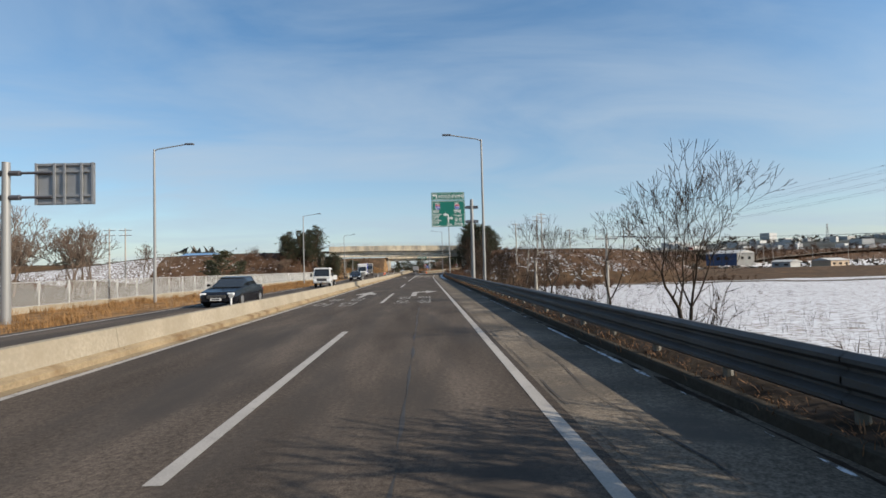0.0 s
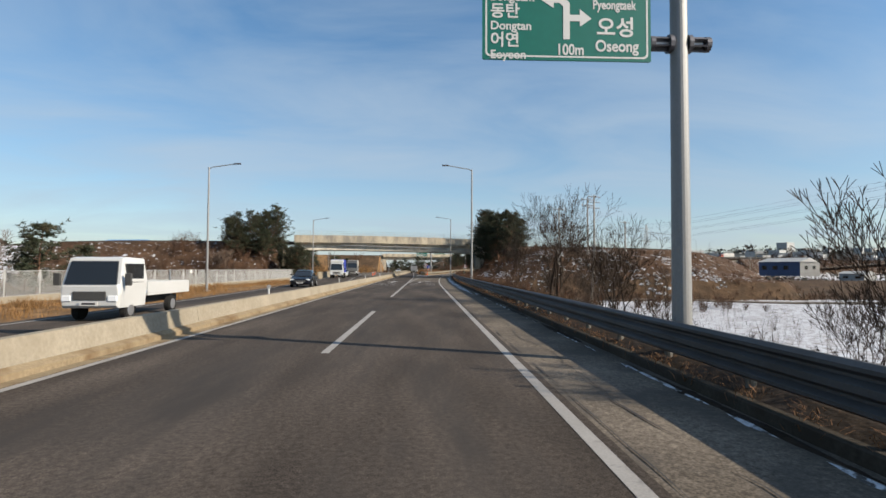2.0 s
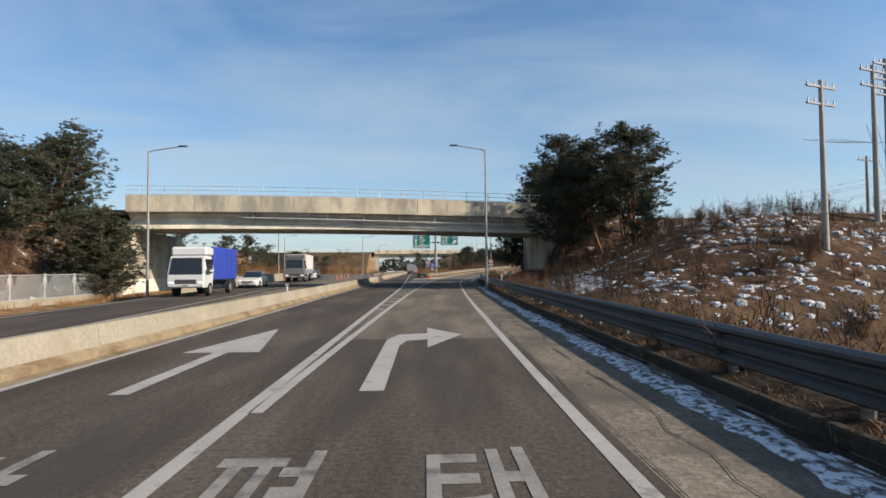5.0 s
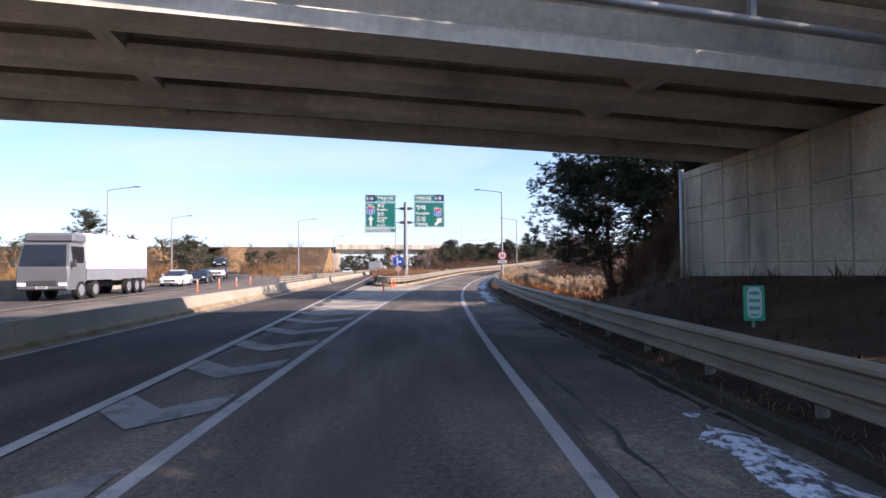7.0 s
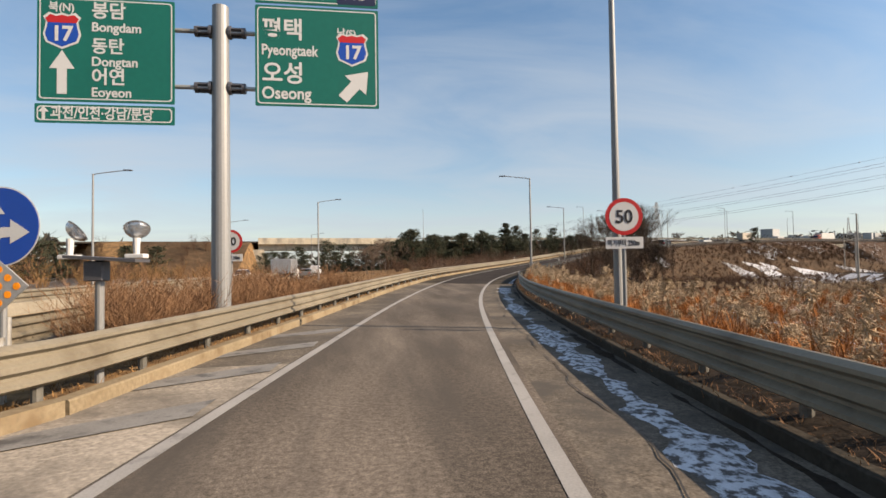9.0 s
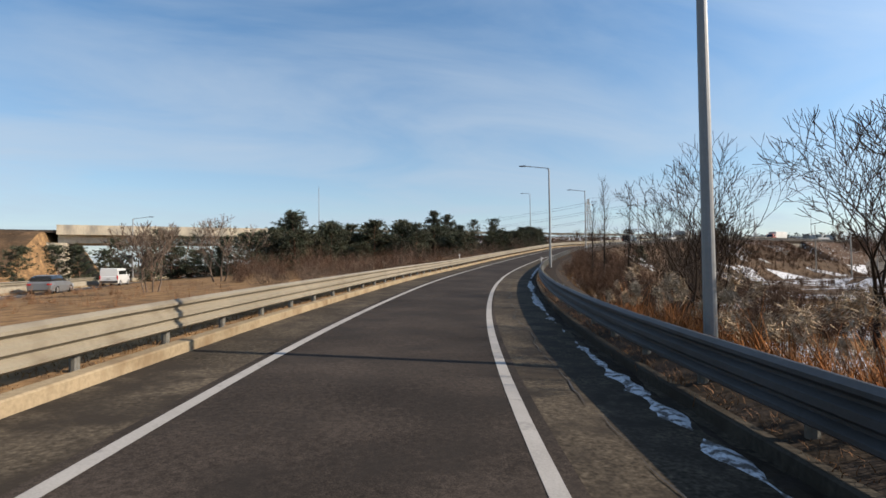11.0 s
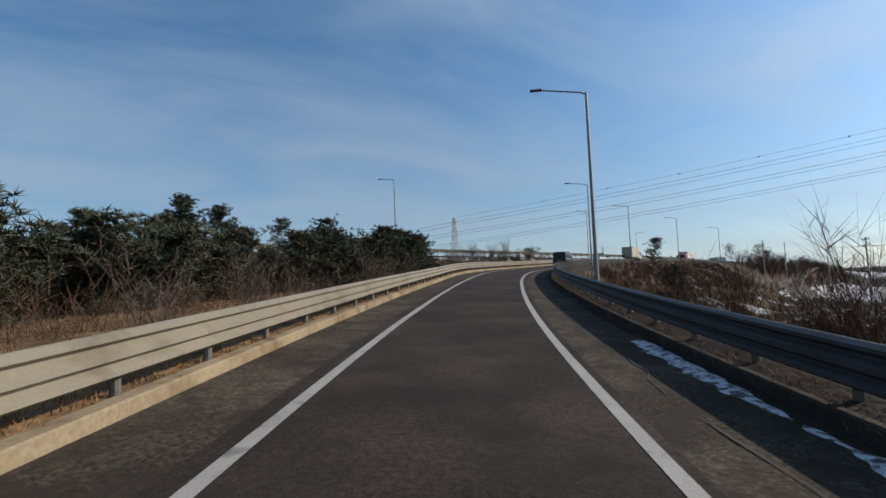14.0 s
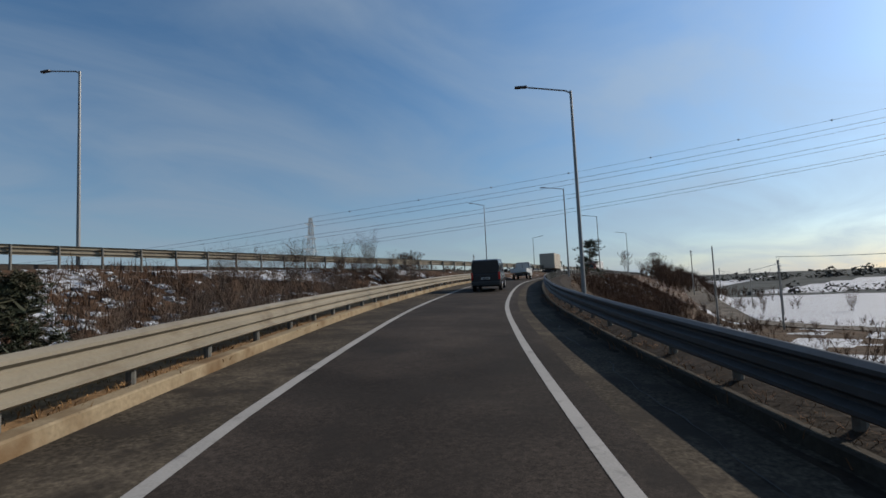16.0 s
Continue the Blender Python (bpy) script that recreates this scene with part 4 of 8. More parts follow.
flat_shape("arrow", [(1.36, 5.46), (1.36, 6.02), (1.30, 6.08), (1.20, 6.08), (1.20, 5.99), (0.96, 6.14), (1.20, 6.30), (1.20, 6.20), (1.36, 6.19), (1.47, 6.08), (1.47, 5.88), (1.64, 5.88), (1.64, 5.98), (1.84, 5.82), (1.64, 5.68), (1.64, 5.77), (1.47, 5.77), (1.47, 5.46)], M_WHITE, t2, -0.006)

# sign on the nose
nose = empty("road_sign", pose(0, 151.5, 0), "pair of green overhead direction signs on one grey pole", "road sign", "overhead direction signs")
GS = dict(l=(-2.27, 0.70), r=(2.54, 5.51))
sign_pole(nose, 1.68, 8.0, 0.21, (7.37, 5.99), [(1.68, 0.5), (1.68, 2.75)])
bm = bmesh.new()
rod(bm, (1.68, 0.25, 2.12), (1.68, 0.25, 2.25), 0.217, n=20)
part("reflective_band", bm, M_AMBER, nose, "worn amber reflective band")


def gore_board(x0, x1, z0, z1, lines, arrow, plate, plate_left):
    b = board(nose, x0, x1, z0, z1)
    for text, x, z, s, sq in lines:
        words(b, text, x0 + x * 0.885, z0 + z * 0.925, s * 0.92, 0.02, sq * 0.96)
    flat_shape("arrow", arrow, M_WHITE, b, -0.006)
    t = board(nose, x0, x1, z1 + 0.06, z1 + 0.74)
    w = x1 - x0
    if plate_left:
        flat_shape("number_plate", rounded(x0 + 0.06, x0 + w * 0.34, z1 + 0.11, z1 + 0.69, 0.05), M_NAVY, t, -0.004)
        words(t, plate, x0 + 0.10, z1 + 0.25, 0.42, 0.02, 0.84, y=-0.008)
        words(t, "평택분기점", x0 + w * 0.38, z1 + 0.24, 0.38, 0.02, 0.92)
    else:
        flat_shape("number_plate", rounded(x0 + w * 0.66, x1 - 0.06, z1 + 0.11, z1 + 0.69, 0.05), M_NAVY, t, -0.004)
        words(t, plate, x0 + w * 0.675, z1 + 0.25, 0.42, 0.02, 0.84, y=-0.008)
        words(t, "평택분기점", x0 + 0.12, z1 + 0.24, 0.38, 0.02, 0.90)
    return b


x0, x1 = GS["l"]
lb = gore_board(x0, x1, 5.49, 7.95, [("북(N)", 0.27, 2.28, 0.28, 0.95), ("봉담", 1.30, 2.17, 0.46, 1.0), ("Bongdam", 1.30, 1.80, 0.33, 1.0), ("동탄", 1.30, 1.27, 0.44, 1.0), ("Dongtan", 1.30, 0.92, 0.33, 1.0), ("어연", 1.30, 0.48, 0.46, 1.0), ("Eoyeon", 1.30, 0.14, 0.33, 1.0)],
                arrow_shape(x0 + 0.53, 5.66, 1.02, 0.54, 0.21), "2-1A", True)
shield(lb, x0 + 0.53, 7.14, 0.78, "17")
low = board(nose, x0 - 0.04, x1, 4.99, 5.43)
flat_shape("arrow", arrow_shape(x0 + 0.15, 5.05, 0.33, 0.22, 0.07), M_WHITE, low, -0.006)
words(low, "과천/인천·강남/분당", x0 + 0.29, 5.11, 0.33, 0.02, 0.82)
x0, x1 = GS["r"]
rb = gore_board(x0, x1, 5.52, 8.0, [("평택", 0.16, 1.83, 0.62, 1.0), ("Pyeongtaek", 0.16, 1.36, 0.40, 0.82), ("오성", 0.17, 0.66, 0.62, 1.0), ("Oseong", 0.17, 0.20, 0.44, 0.95), ("남(S)", 2.20, 1.92, 0.28, 0.95)],
                arrow_shape(x0 + 2.08, 5.74, 0.94, 0.70, 0.27, 42, 0.5), "2-1B", False)
shield(rb, x0 + 2.32, 6.98, 0.76, "17")


def disc(name, cx, cz, r, mat, parent, y, n=40):
    return flat_shape(name, [(cx + r * math.cos(-2 * math.pi * k / n), cz + r * math.sin(-2 * math.pi * k / n)) for k in range(n)], mat, parent, y, 0.003)


def speed_sign(x, y, z, r, foot, turn, post=True):
    e = empty("speed_sign", pose(x, y, 0, 0, 0, turn), "round white speed limit sign with a red rim", "traffic sign", "speed limit signs")
    disc("rim", 0, z, r, M_RED, e, 0.0)
    disc("face", 0, z, r * 0.78, M_WHITE, e, -0.004)
    words(e, "50", 0, z - r * 0.33, r * 0.98, 0.02, 0.95, M_BLACK, y=-0.009, align="CENTER")
    p = flat_shape("plate", rounded(-r * 1.0, r * 1.0, z - r * 1.72, z - r * 1.1, 0.02), M_WHITE, e, 0.0, 0.01)
    words(p, "여기부터 250m", -r * 0.92, z - r * 1.56, r * 0.42, 0.015, 0.66, M_BLACK, y=-0.005)
    if post:
        bm = bmesh.new()
        rod(bm, (0.0, 0.06, foot), (0.0, 0.06, z + r * 0.4), 0.045, n=10)
        part("post", bm, M_POLE, e)
    return e


speed_sign(10.9, 149.45, 2.62, 0.42, -0.6, -9)
speed_sign(0.35, 158.4, 2.57, 0.42, -0.6, -9)

guide = empty("guide_sign", pose(1.0, 144.9, 0, 0, 0, -8), "round blue sign with white straight and turning arrows", "traffic sign")
disc("face", 0, 2.10, 0.455, M_WHITE, guide, 0.0)
fb = disc("field", 0, 2.10, 0.44, M_BLUE, guide, -0.004)
flat_shape("arrow", [(-0.13, 1.77), (-0.13, 2.24), (-0.21, 2.24), (-0.08, 2.44), (0.06, 2.24), (-0.03, 2.24), (-0.03, 2.05), (0.02, 2.09), (0.12, 2.09), (0.12, 2.18), (0.34, 2.03), (0.12, 1.90), (0.12, 1.98), (0.02, 1.97), (-0.03, 1.92), (-0.03, 1.77)][::-1], M_WHITE, fb, -0.008)
bm = bmesh.new()
rod(bm, (0, 0.06, -0.4), (0, 0.06, 2.3), 0.038, n=10)
part("post", bm, M_POLE, guide)
dia = flat_shape("warning_diamond", [(0, 1.72), (0.33, 1.42), (0, 1.12), (-0.33, 1.42)], M_GALV, guide, -0.01, 0.02)
for i in range(3):
    for j in range(3):
        disc("reflector", (i - j) * 0.10, 1.42 + (i + j - 2) * 0.095, 0.042, M_AMBER, dia, -0.014, 12)

cabinet = empty("solar_post", pose(1.6, 145.9, 0, 0, 0, -8), "grey post with a small solar panel and control box", "post")
bm = bmesh.new()
rod(bm, (0, 0, -0.4), (0, 0, 1.72), 0.055, n=12)
part("post", bm, M_POLE, cabinet)
bm = bmesh.new()
box(bm, -0.5, 0.45, -0.18, 0.18, 1.72, 1.76, pose(0, 0, 0, 0, 4, 0))
part("solar_panel", bm, M_DARKSTEEL, cabinet)
bm = bmesh.new()
box(bm, -0.17, 0.09, -0.09, 0.09, 1.44, 1.71, bevel=0.015)
part("control_box", bm, M_DARKSTEEL, cabinet)

M_CHROME = material("polished_reflector", (0.72, 0.72, 0.72), 0.22, metal=0.9, vary=0.05, scale=0.3)
for x, tilt, turn in ((0.42, -38, 25), (-0.48, -50, -40)):  # two tilted warning lamps behind the panel
    bm = bmesh.new()
    rod(bm, (x, 0.12, 1.74), (x, 0.12, 2.02), 0.035, 0.05, 10)
    box(bm, x - 0.13, x + 0.13, 0.05, 0.19, 1.74, 1.80, bevel=0.01)
    stand = part("lamp_stand", bm, M_WHITE, cabinet, "white lamp stand")
    bm = bmesh.new()
    rings = []
    for k in range(6):
        rr_, zz = 0.17 * math.sin(k * 0.28 + 0.05), 0.14 * (1 - math.cos(k * 0.28))
        rings.append([bm.verts.new((rr_ * math.cos(i * 0.3927), rr_ * math.sin(i * 0.3927), zz)) for i in range(16)])
    for a_, b_ in zip(rings, rings[1:]):
        for i in range(16):
            bm.faces.new((a_[i], a_[(i + 1) % 16], b_[(i + 1) % 16], b_[i]))
    bm.faces.new(rings[0][::-1])
    bmesh.ops.solidify(bm, geom=bm.faces[:], thickness=0.012)
    bmesh.ops.transform(bm, matrix=pose(x, 0.12, 2.06, tilt, 0, turn), verts=bm.verts)
    part("lamp_reflector", bm, M_CHROME, stand, "tilted silver lamp reflector", smooth=True)

small = empty("marker_sign", pose(7.52, 107.6, -0.14, 0, 0, -10), "small green marker sign with white unreadable lines", "traffic sign")
sb = board(small, -0.17, 0.17, 0.75, 1.36, mat=M_MARKER)
for k in range(4):
    flat_shape("bar", rounded(-0.09, 0.09, 0.87 + k * 0.13, 0.94 + k * 0.13, 0.01, 1), M_WHITE, sb, -0.006)
bm = bmesh.new()
rod(bm, (0, 0.05, -0.3), (0, 0.05, 1.3), 0.03, n=8)
part("post", bm, M_POLE, small)

# back of a sign for the other carriageway
back = empty("road_sign", pose(-18.6, -6.7, 0), "back of an overhead sign with bare aluminium ribs", "road sign", "overhead direction signs")
bm = bmesh.new()
rod(bm, (0, 0, -0.5), (0, 0, 6.85), 0.2, 0.16, 18)
part("pole", bm, M_POLE, back)
for z in (6.35, 5.25):
    bm = bmesh.new()
    rod(bm, (-0.3, 0, z), (2.0, 0, z), 0.06, n=10)
    part("arm", bm, M_DARKSTEEL, back)
    bm = bmesh.new()
    rod(bm, (0.18, 0, z), (0.62, 0, z), 0.12, n=8)
    rod(bm, (-0.28, 0, z), (-0.17, 0, z), 0.14, n=12)
    part("flange", bm, M_DARKSTEEL, back)
bm = bmesh.new()
box(bm, 1.25, 3.85, 0.10, 0.13, 4.9, 6.78)
part("sign_board", bm, M_SIGNBACK, back)
for z in (4.98, 5.3, 6.4, 6.72):
    bm = bmesh.new()
    box(bm, 1.25, 3.85, 0.02, 0.10, z - 0.05, z + 0.05)
    part("rib", bm, M_SIGNBACK, back)
for x in (1.3, 2.1, 2.55, 3.3, 3.8):
    bm = bmesh.new()
    box(bm, x - 0.05, x + 0.05, -0.01, 0.06, 4.9, 6.78)
    part("upright", bm, M_SIGNBACK, back)

# ---------------------------------------------------------------- arrows, letters and chevrons on the road


def painted(name, outline, label, z=0.006):
    """A painted figure from an outline (x, y)."""
    bm = bmesh.new()
    bm.faces.new([bm.verts.new((x, y, z)) for x, y in outline])
    bmesh.ops.recalc_face_normals(bm, faces=bm.faces)
    for f in bm.faces:
        if f.normal.z < 0:
            f.normal_flip()
    return tagged(part(name, bm, M_WORN if name == "chevron" else M_LINE), label, "road marking", kind="structure")


def turn_arrow(cx, y):
    painted("turn_arrow", [(cx - 0.77, y), (cx - 0.45, y), (cx - 0.45, y + 4.0), (cx - 0.32, y + 4.7), (cx + 0.12, y + 4.9), (cx + 0.12, y + 3.7), (cx + 0.92, y + 5.7), (cx + 0.12, y + 7.2), (cx + 0.12, y + 6.0), (cx - 0.55, y + 5.8), (cx - 0.77, y + 4.9)], "white turning arrow painted on the lane")


def ahead_arrow(cx, y):
    painted("ahead_arrow", [(cx - 0.13, y), (cx + 0.13, y), (cx + 0.13, y + 3.4), (cx + 0.72, y + 3.4), (cx, y + 7.4), (cx - 0.72, y + 3.4), (cx - 0.13, y + 3.4)], "white straight-ahead arrow painted on the lane")


def road_words(text, x, y, size, stretch):
    o = letters(text, size, M_WORN, size * 0.008, "road_lettering", None, pose(x, y, 0.006) @ Matrix.Diagonal((1, stretch, 1, 1)), 0.0005)
    me = o.data
    me.transform(o.matrix_basis)
    o.matrix_basis = Matrix.Identity(4)
    tagged(o, "white lettering painted on the lane", "road marking", kind="structure")


turn_arrow(-0.02, 0.2)
ahead_arrow(-3.78, 0.2)
road_words("오 성", -1.50, -5.9, 0.92, 3.3)
road_words("평 택", -1.50, -2.3, 0.92, 2.6)
road_words("어 연", -5.3, -6.6, 1.0, 3.0)
road_words("봉 담", -5.2, -2.6, 0.95, 2.6)
turn_arrow(-0.1, 66.5)
ahead_arrow(-3.9, 66.5)
road_words("오  성", -1.80, 57.4, 1.20, 2.5)
road_words("평  택", -1.75, 62.3, 1.12, 2.1)
road_words("어연", -5.35, 57.4, 1.28, 2.6)
road_words("봉담", -5.25, 62.3, 1.20, 2.1)

# chevrons between the two lines of the gore
lx = lambda y: XC + 0.12 - max(0, y - 105) * 0.022
rx = lambda y: float(np.interp(y, RP[:, 1], RP[:, 0])) - 1.85
for k in range(-10, 10):
    y = 104.26 + 2.44 * k
    a, b_ = lx(y), rx(y)
    m_, hw_ = (a + b_) / 2, (b_ - a) / 2
    e_, t_ = 1.15 * hw_, 0.78
    painted("chevron", [(a, y + e_), (m_, y), (b_, y + e_ * 0.9), (b_, y + e_ * 0.9 + t_), (m_, y + t_), (a, y + e_ + t_)], "pale painted chevron in the gore", 0.002)
for k in range(16, 23):  # worn remains beside the ramp's line
    y = 104.26 + 2.44 * k
    b_ = rx(y)
    painted("chevron", [(b_ - 1.55, y), (b_ + 0.05, y + 1.0), (b_ + 0.10, y + 1.75), (b_ - 1.5, y + 0.62)], "worn diagonal stripe on the ramp's inner shoulder", 0.002)

# nose of the gore: rounded steel plate on a kerb
nose_at = seg(RAIL_L, 144.4, 330)[0]
nose_pts = [tuple(seg(RAIL_L, 146.3, 330)[0][:2]) + (0,), (nose_at[0], nose_at[1], 0), (1.15, 143.7, 0), (0.8, 143.3, 0), (0.25, 143.1, 0), (-0.35, 143.3, 0), (-0.7, 144.0, 0), (-0.75, 145.6, 0), (-0.9, 150, 0), (-1.4, 160, 0)]
NP = curve(nose_pts, 0.25)
v, f = sweep(NP, [(-a, u + 0.57) for a, u in W_BEAM] + [(0.006 - a, u + 0.57) for a, u in reversed(W_BEAM)])
gate = empty("crash_nose", pose(0, 0, 0), "rounded pale steel nose of the guardrail", "guardrail", kind="structure")
part_mesh("nose_plate", v, [tuple(reversed(q)) for q in f], M_RAIL, gate)
for x, y in ((1.0, 144.9), (0.2, 143.5), (-0.5, 144.2), (-0.75, 148), (-1.1, 154)):
    bm = bmesh.new()
    rod(bm, (x, y, -0.3), (x, y, 0.84), 0.06, n=10)
    part("post", bm, M_GALV, gate)
KP = curve(nose_pts[1:], 0.3)
v, f = sweep(KP, [(-0.28, -0.2), (-0.04, -0.2), (-0.04, 0.165), (-0.28, 0.165)])
tagged(part_mesh("kerb_nose", v, [tuple(reversed(q)) for q in f], M_KERB), "ochre-stained rounded concrete kerb of the nose", "kerb", kind="structure")
bm = bmesh.new()
island_r = offset(seg(RP, 147, 260), -3.7)
island_l = np.array([(-1.6 - 0.022 * (p[1] - 150), p[1]) for p in island_r])
vs = [bm.verts.new((p[0], p[1], p[2] + 0.10)) for p in island_r] + [bm.verts.new((p[0], p[1], 0.02)) for p in island_l]
k = len(island_r)
for i in range(k - 1):
    bm.faces.new((vs[i], vs[i + 1], vs[k + i + 1], vs[k + i]))
c = bm.verts.new((0.2, 145.5, 0.12))
bm.faces.new((c, vs[0], vs[k]))
fr = [bm.verts.new((x, y, 0.12)) for x, y, z in KP[8:-8:3]]
for a, b_ in zip(fr, fr[1:]):
    bm.faces.new((c, a, b_))
bmesh.ops.recalc_face_normals(bm, faces=bm.faces)
for fa in bm.faces:
    if fa.normal.z < 0:
        fa.normal_flip()
tagged(part("island", bm, M_DRY), "island of dry grass between road and ramp", "verge", kind="structure")


def delineator(x, y):
    e = empty("delineator_post", pose(x, y, 0), "orange plastic delineator post with reflective bands", "delineator", "orange delineator posts")
    bm = bmesh.new()
    rod(bm, (0, 0, 0.0), (0, 0, 0.03), 0.12, 0.10, 14)
    part("foot", bm, M_ORANGE, e)
    bm = bmesh.new()
    rod(bm, (0, 0, 0.03), (0, 0, 0.78), 0.048, 0.04, 14)
    part("post", bm, M_ORANGE, e)
    for z in (0.46, 0.58, 0.70):
        bm = bmesh.new()
        rod(bm, (0, 0, z), (0, 0, z + 0.055), 0.049, 0.049, 14)
        part("reflective_band", bm, M_WHITE, e)
    return e


dl = delineator(0.21, 132.1)
for x, y in ((0.55, 139.4), (0.73, 141.9), (-12.8, 137), (-13.0, 142), (-13.2, 147), (-13.4, 152)):
    copy_thing(dl, pose(x, y, 0))


def reflector_post(x, y, z=0.0, h=0.75):
    e = empty("reflector_post", pose(x, y, z), "white marker post with a round reflector", "marker post", "white reflector posts")
    bm = bmesh.new()
    rod(bm, (0, 0, -0.2), (0, 0, h), 0.035, n=10)
    part("post", bm, M_WHITE, e)
    bm = bmesh.new()
    rod(bm, (0, -0.02, h + 0.06), (0, 0.02, h + 0.06), 0.085, n=16)
    part("reflector", bm, M_GALV, e)
    return e


rp = reflector_post(XL - 1.15, -12, 0)
for y in (8.5, 28.5, 47.5, 66, 86):
    copy_thing(rp, pose(XL - 1.15, y, 0))
for y in (95, 221):
    q = offset(RP, 4.2)
    p = q[int(np.argmin(abs(RP[:, 1] - y)))]
    copy_thing(rp, pose(p[0], p[1], p[2] + 0.25))
for y in (224,):
    q = offset(RP, -3.95)
    p = q[int(np.argmin(abs(RP[:, 1] - y)))]
    copy_thing(rp, pose(p[0], p[1], p[2] + 0.25))

# ---------------------------------------------------------------- plants
M_BARK = material("tree_bark", (0.033, 0.0253, 0.0198), 0.95, vary=0.3, scale=0.6, fine=14, bump=0.01, stretch=(1, 1, 0.3))
M_TWIG = material("bare_twigs", (0.04125, 0.0308, 0.02365), 0.9, vary=0.25, scale=2, fine=8)
M_GREYTWIG = material("grey_brown_twigs", (0.105, 0.078, 0.06), 0.9, vary=0.25, scale=2, fine=8)
M_PINEBARK = material("pine_bark", (0.13, 0.075, 0.05), 0.95, vary=0.35, scale=0.5, fine=12, bump=0.01)
M_NEEDLE = material("pine_needles", (0.028, 0.036, 0.017), 0.8, vary=0.40, scale=0.8, fine=5, spots=((0.058, 0.046, 0.024), 1.0, 0.30, 0.12))
M_BRUSH = material("brown_brush", (0.088, 0.05, 0.031), 0.95, vary=0.4, scale=2.2, fine=6, spots=((0.055, 0.037, 0.028), 2.6, 0.4, 0.15))
M_RUSSET = material("russet_brush", (0.203, 0.112, 0.06), 0.95, vary=0.4, scale=1.2, fine=6, spots=((0.0975, 0.06, 0.0375), 1.2, 0.35, 0.15))
M_RUSSETGRASS = material("tawny_grass", (0.252, 0.14, 0.0595), 0.9, vary=0.35, scale=2.5, fine=7, spots=((0.119, 0.07, 0.035), 2.0, 0.40, 0.12))
M_REED = material("dry_reeds", (0.34, 0.13, 0.038), 0.9, vary=0.4, scale=1.8, fine=7, spots=((0.18, 0.085, 0.04), 1.6, 0.40, 0.15))
M_STRAW = material("straw_grass", (0.226, 0.128, 0.0536), 0.9, vary=0.35, scale=1.5, fine=8, spots=((0.119, 0.0684, 0.0298), 1.3, 0.4, 0.12))
M_PLUME = material("reed_plumes", (0.35, 0.266, 0.175), 0.95, vary=0.2, scale=0.5, fine=20)


class Soup:
    """Triangles and quads gathered into one mesh."""

    def __init__(self):
        self.v, self.f, self.n = [], [], 0

    def tube(self, a, b, ra, rb, k):
        a, b = np.asarray(a), np.asarray(b)
        d = b - a
        d = d / (np.linalg.norm(d) + 1e-9)
        u = np.cross(d, (0.31, 0.17, 0.93) if abs(d[2]) < 0.9 else (1, 0.2, 0))
        u /= np.linalg.norm(u)
        w = np.cross(d, u)
        t = np.arange(k) * 2 * math.pi / k
        ring_ = np.outer(np.cos(t), u) + np.outer(np.sin(t), w)
        self.v.append(np.concatenate([a + ring_ * ra, b + ring_ * rb]))
        n = self.n
        self.f += [(n + i, n + (i + 1) % k, n + k + (i + 1) % k, n + k + i) for i in range(k)]
        self.n += 2 * k

    def strip(self, pts, w, side):
        """A tapering blade along points."""
        pts = np.asarray(pts)
        k = len(pts)
        ws = np.linspace(w, w * 0.25, k)[:, None]
        self.v.append(np.concatenate([pts - side * ws / 2, pts + side * ws / 2]))
        n = self.n
        self.f += [(n + i, n + i + 1, n + k + i + 1, n + k + i) for i in range(k - 1)]
        self.n += 2 * k

    def tris(self, v):
        """Loose triangles from an array of 3 n points."""
        n = self.n
        self.v.append(v)
        self.f += [(n + i, n + i + 1, n + i + 2) for i in range(0, len(v), 3)]
        self.n += len(v)

    def arrays(self):
        return np.concatenate(self.v), self.f

    def mesh(self, name, mat, flat=True):
        me = bpy.data.meshes.new(name)
        me.from_pydata(np.concatenate(self.v).tolist(), [], self.f)
        me.materials.append(mat)
        if not flat:
            me.shade_smooth()
        return me


def turned(d, angle, azim, rng):
    """Direction d bent by an angle towards a turn about it."""
    d = d / np.linalg.norm(d)
    u = np.cross(d, (0.3, 0.5, 0.8) if abs(d[2]) < 0.95 else (1, 0, 0))
    u /= np.linalg.norm(u)
    w = np.cross(d, u)
    return d * math.cos(angle) + (u * math.cos(azim) + w * math.sin(azim)) * math.sin(angle)


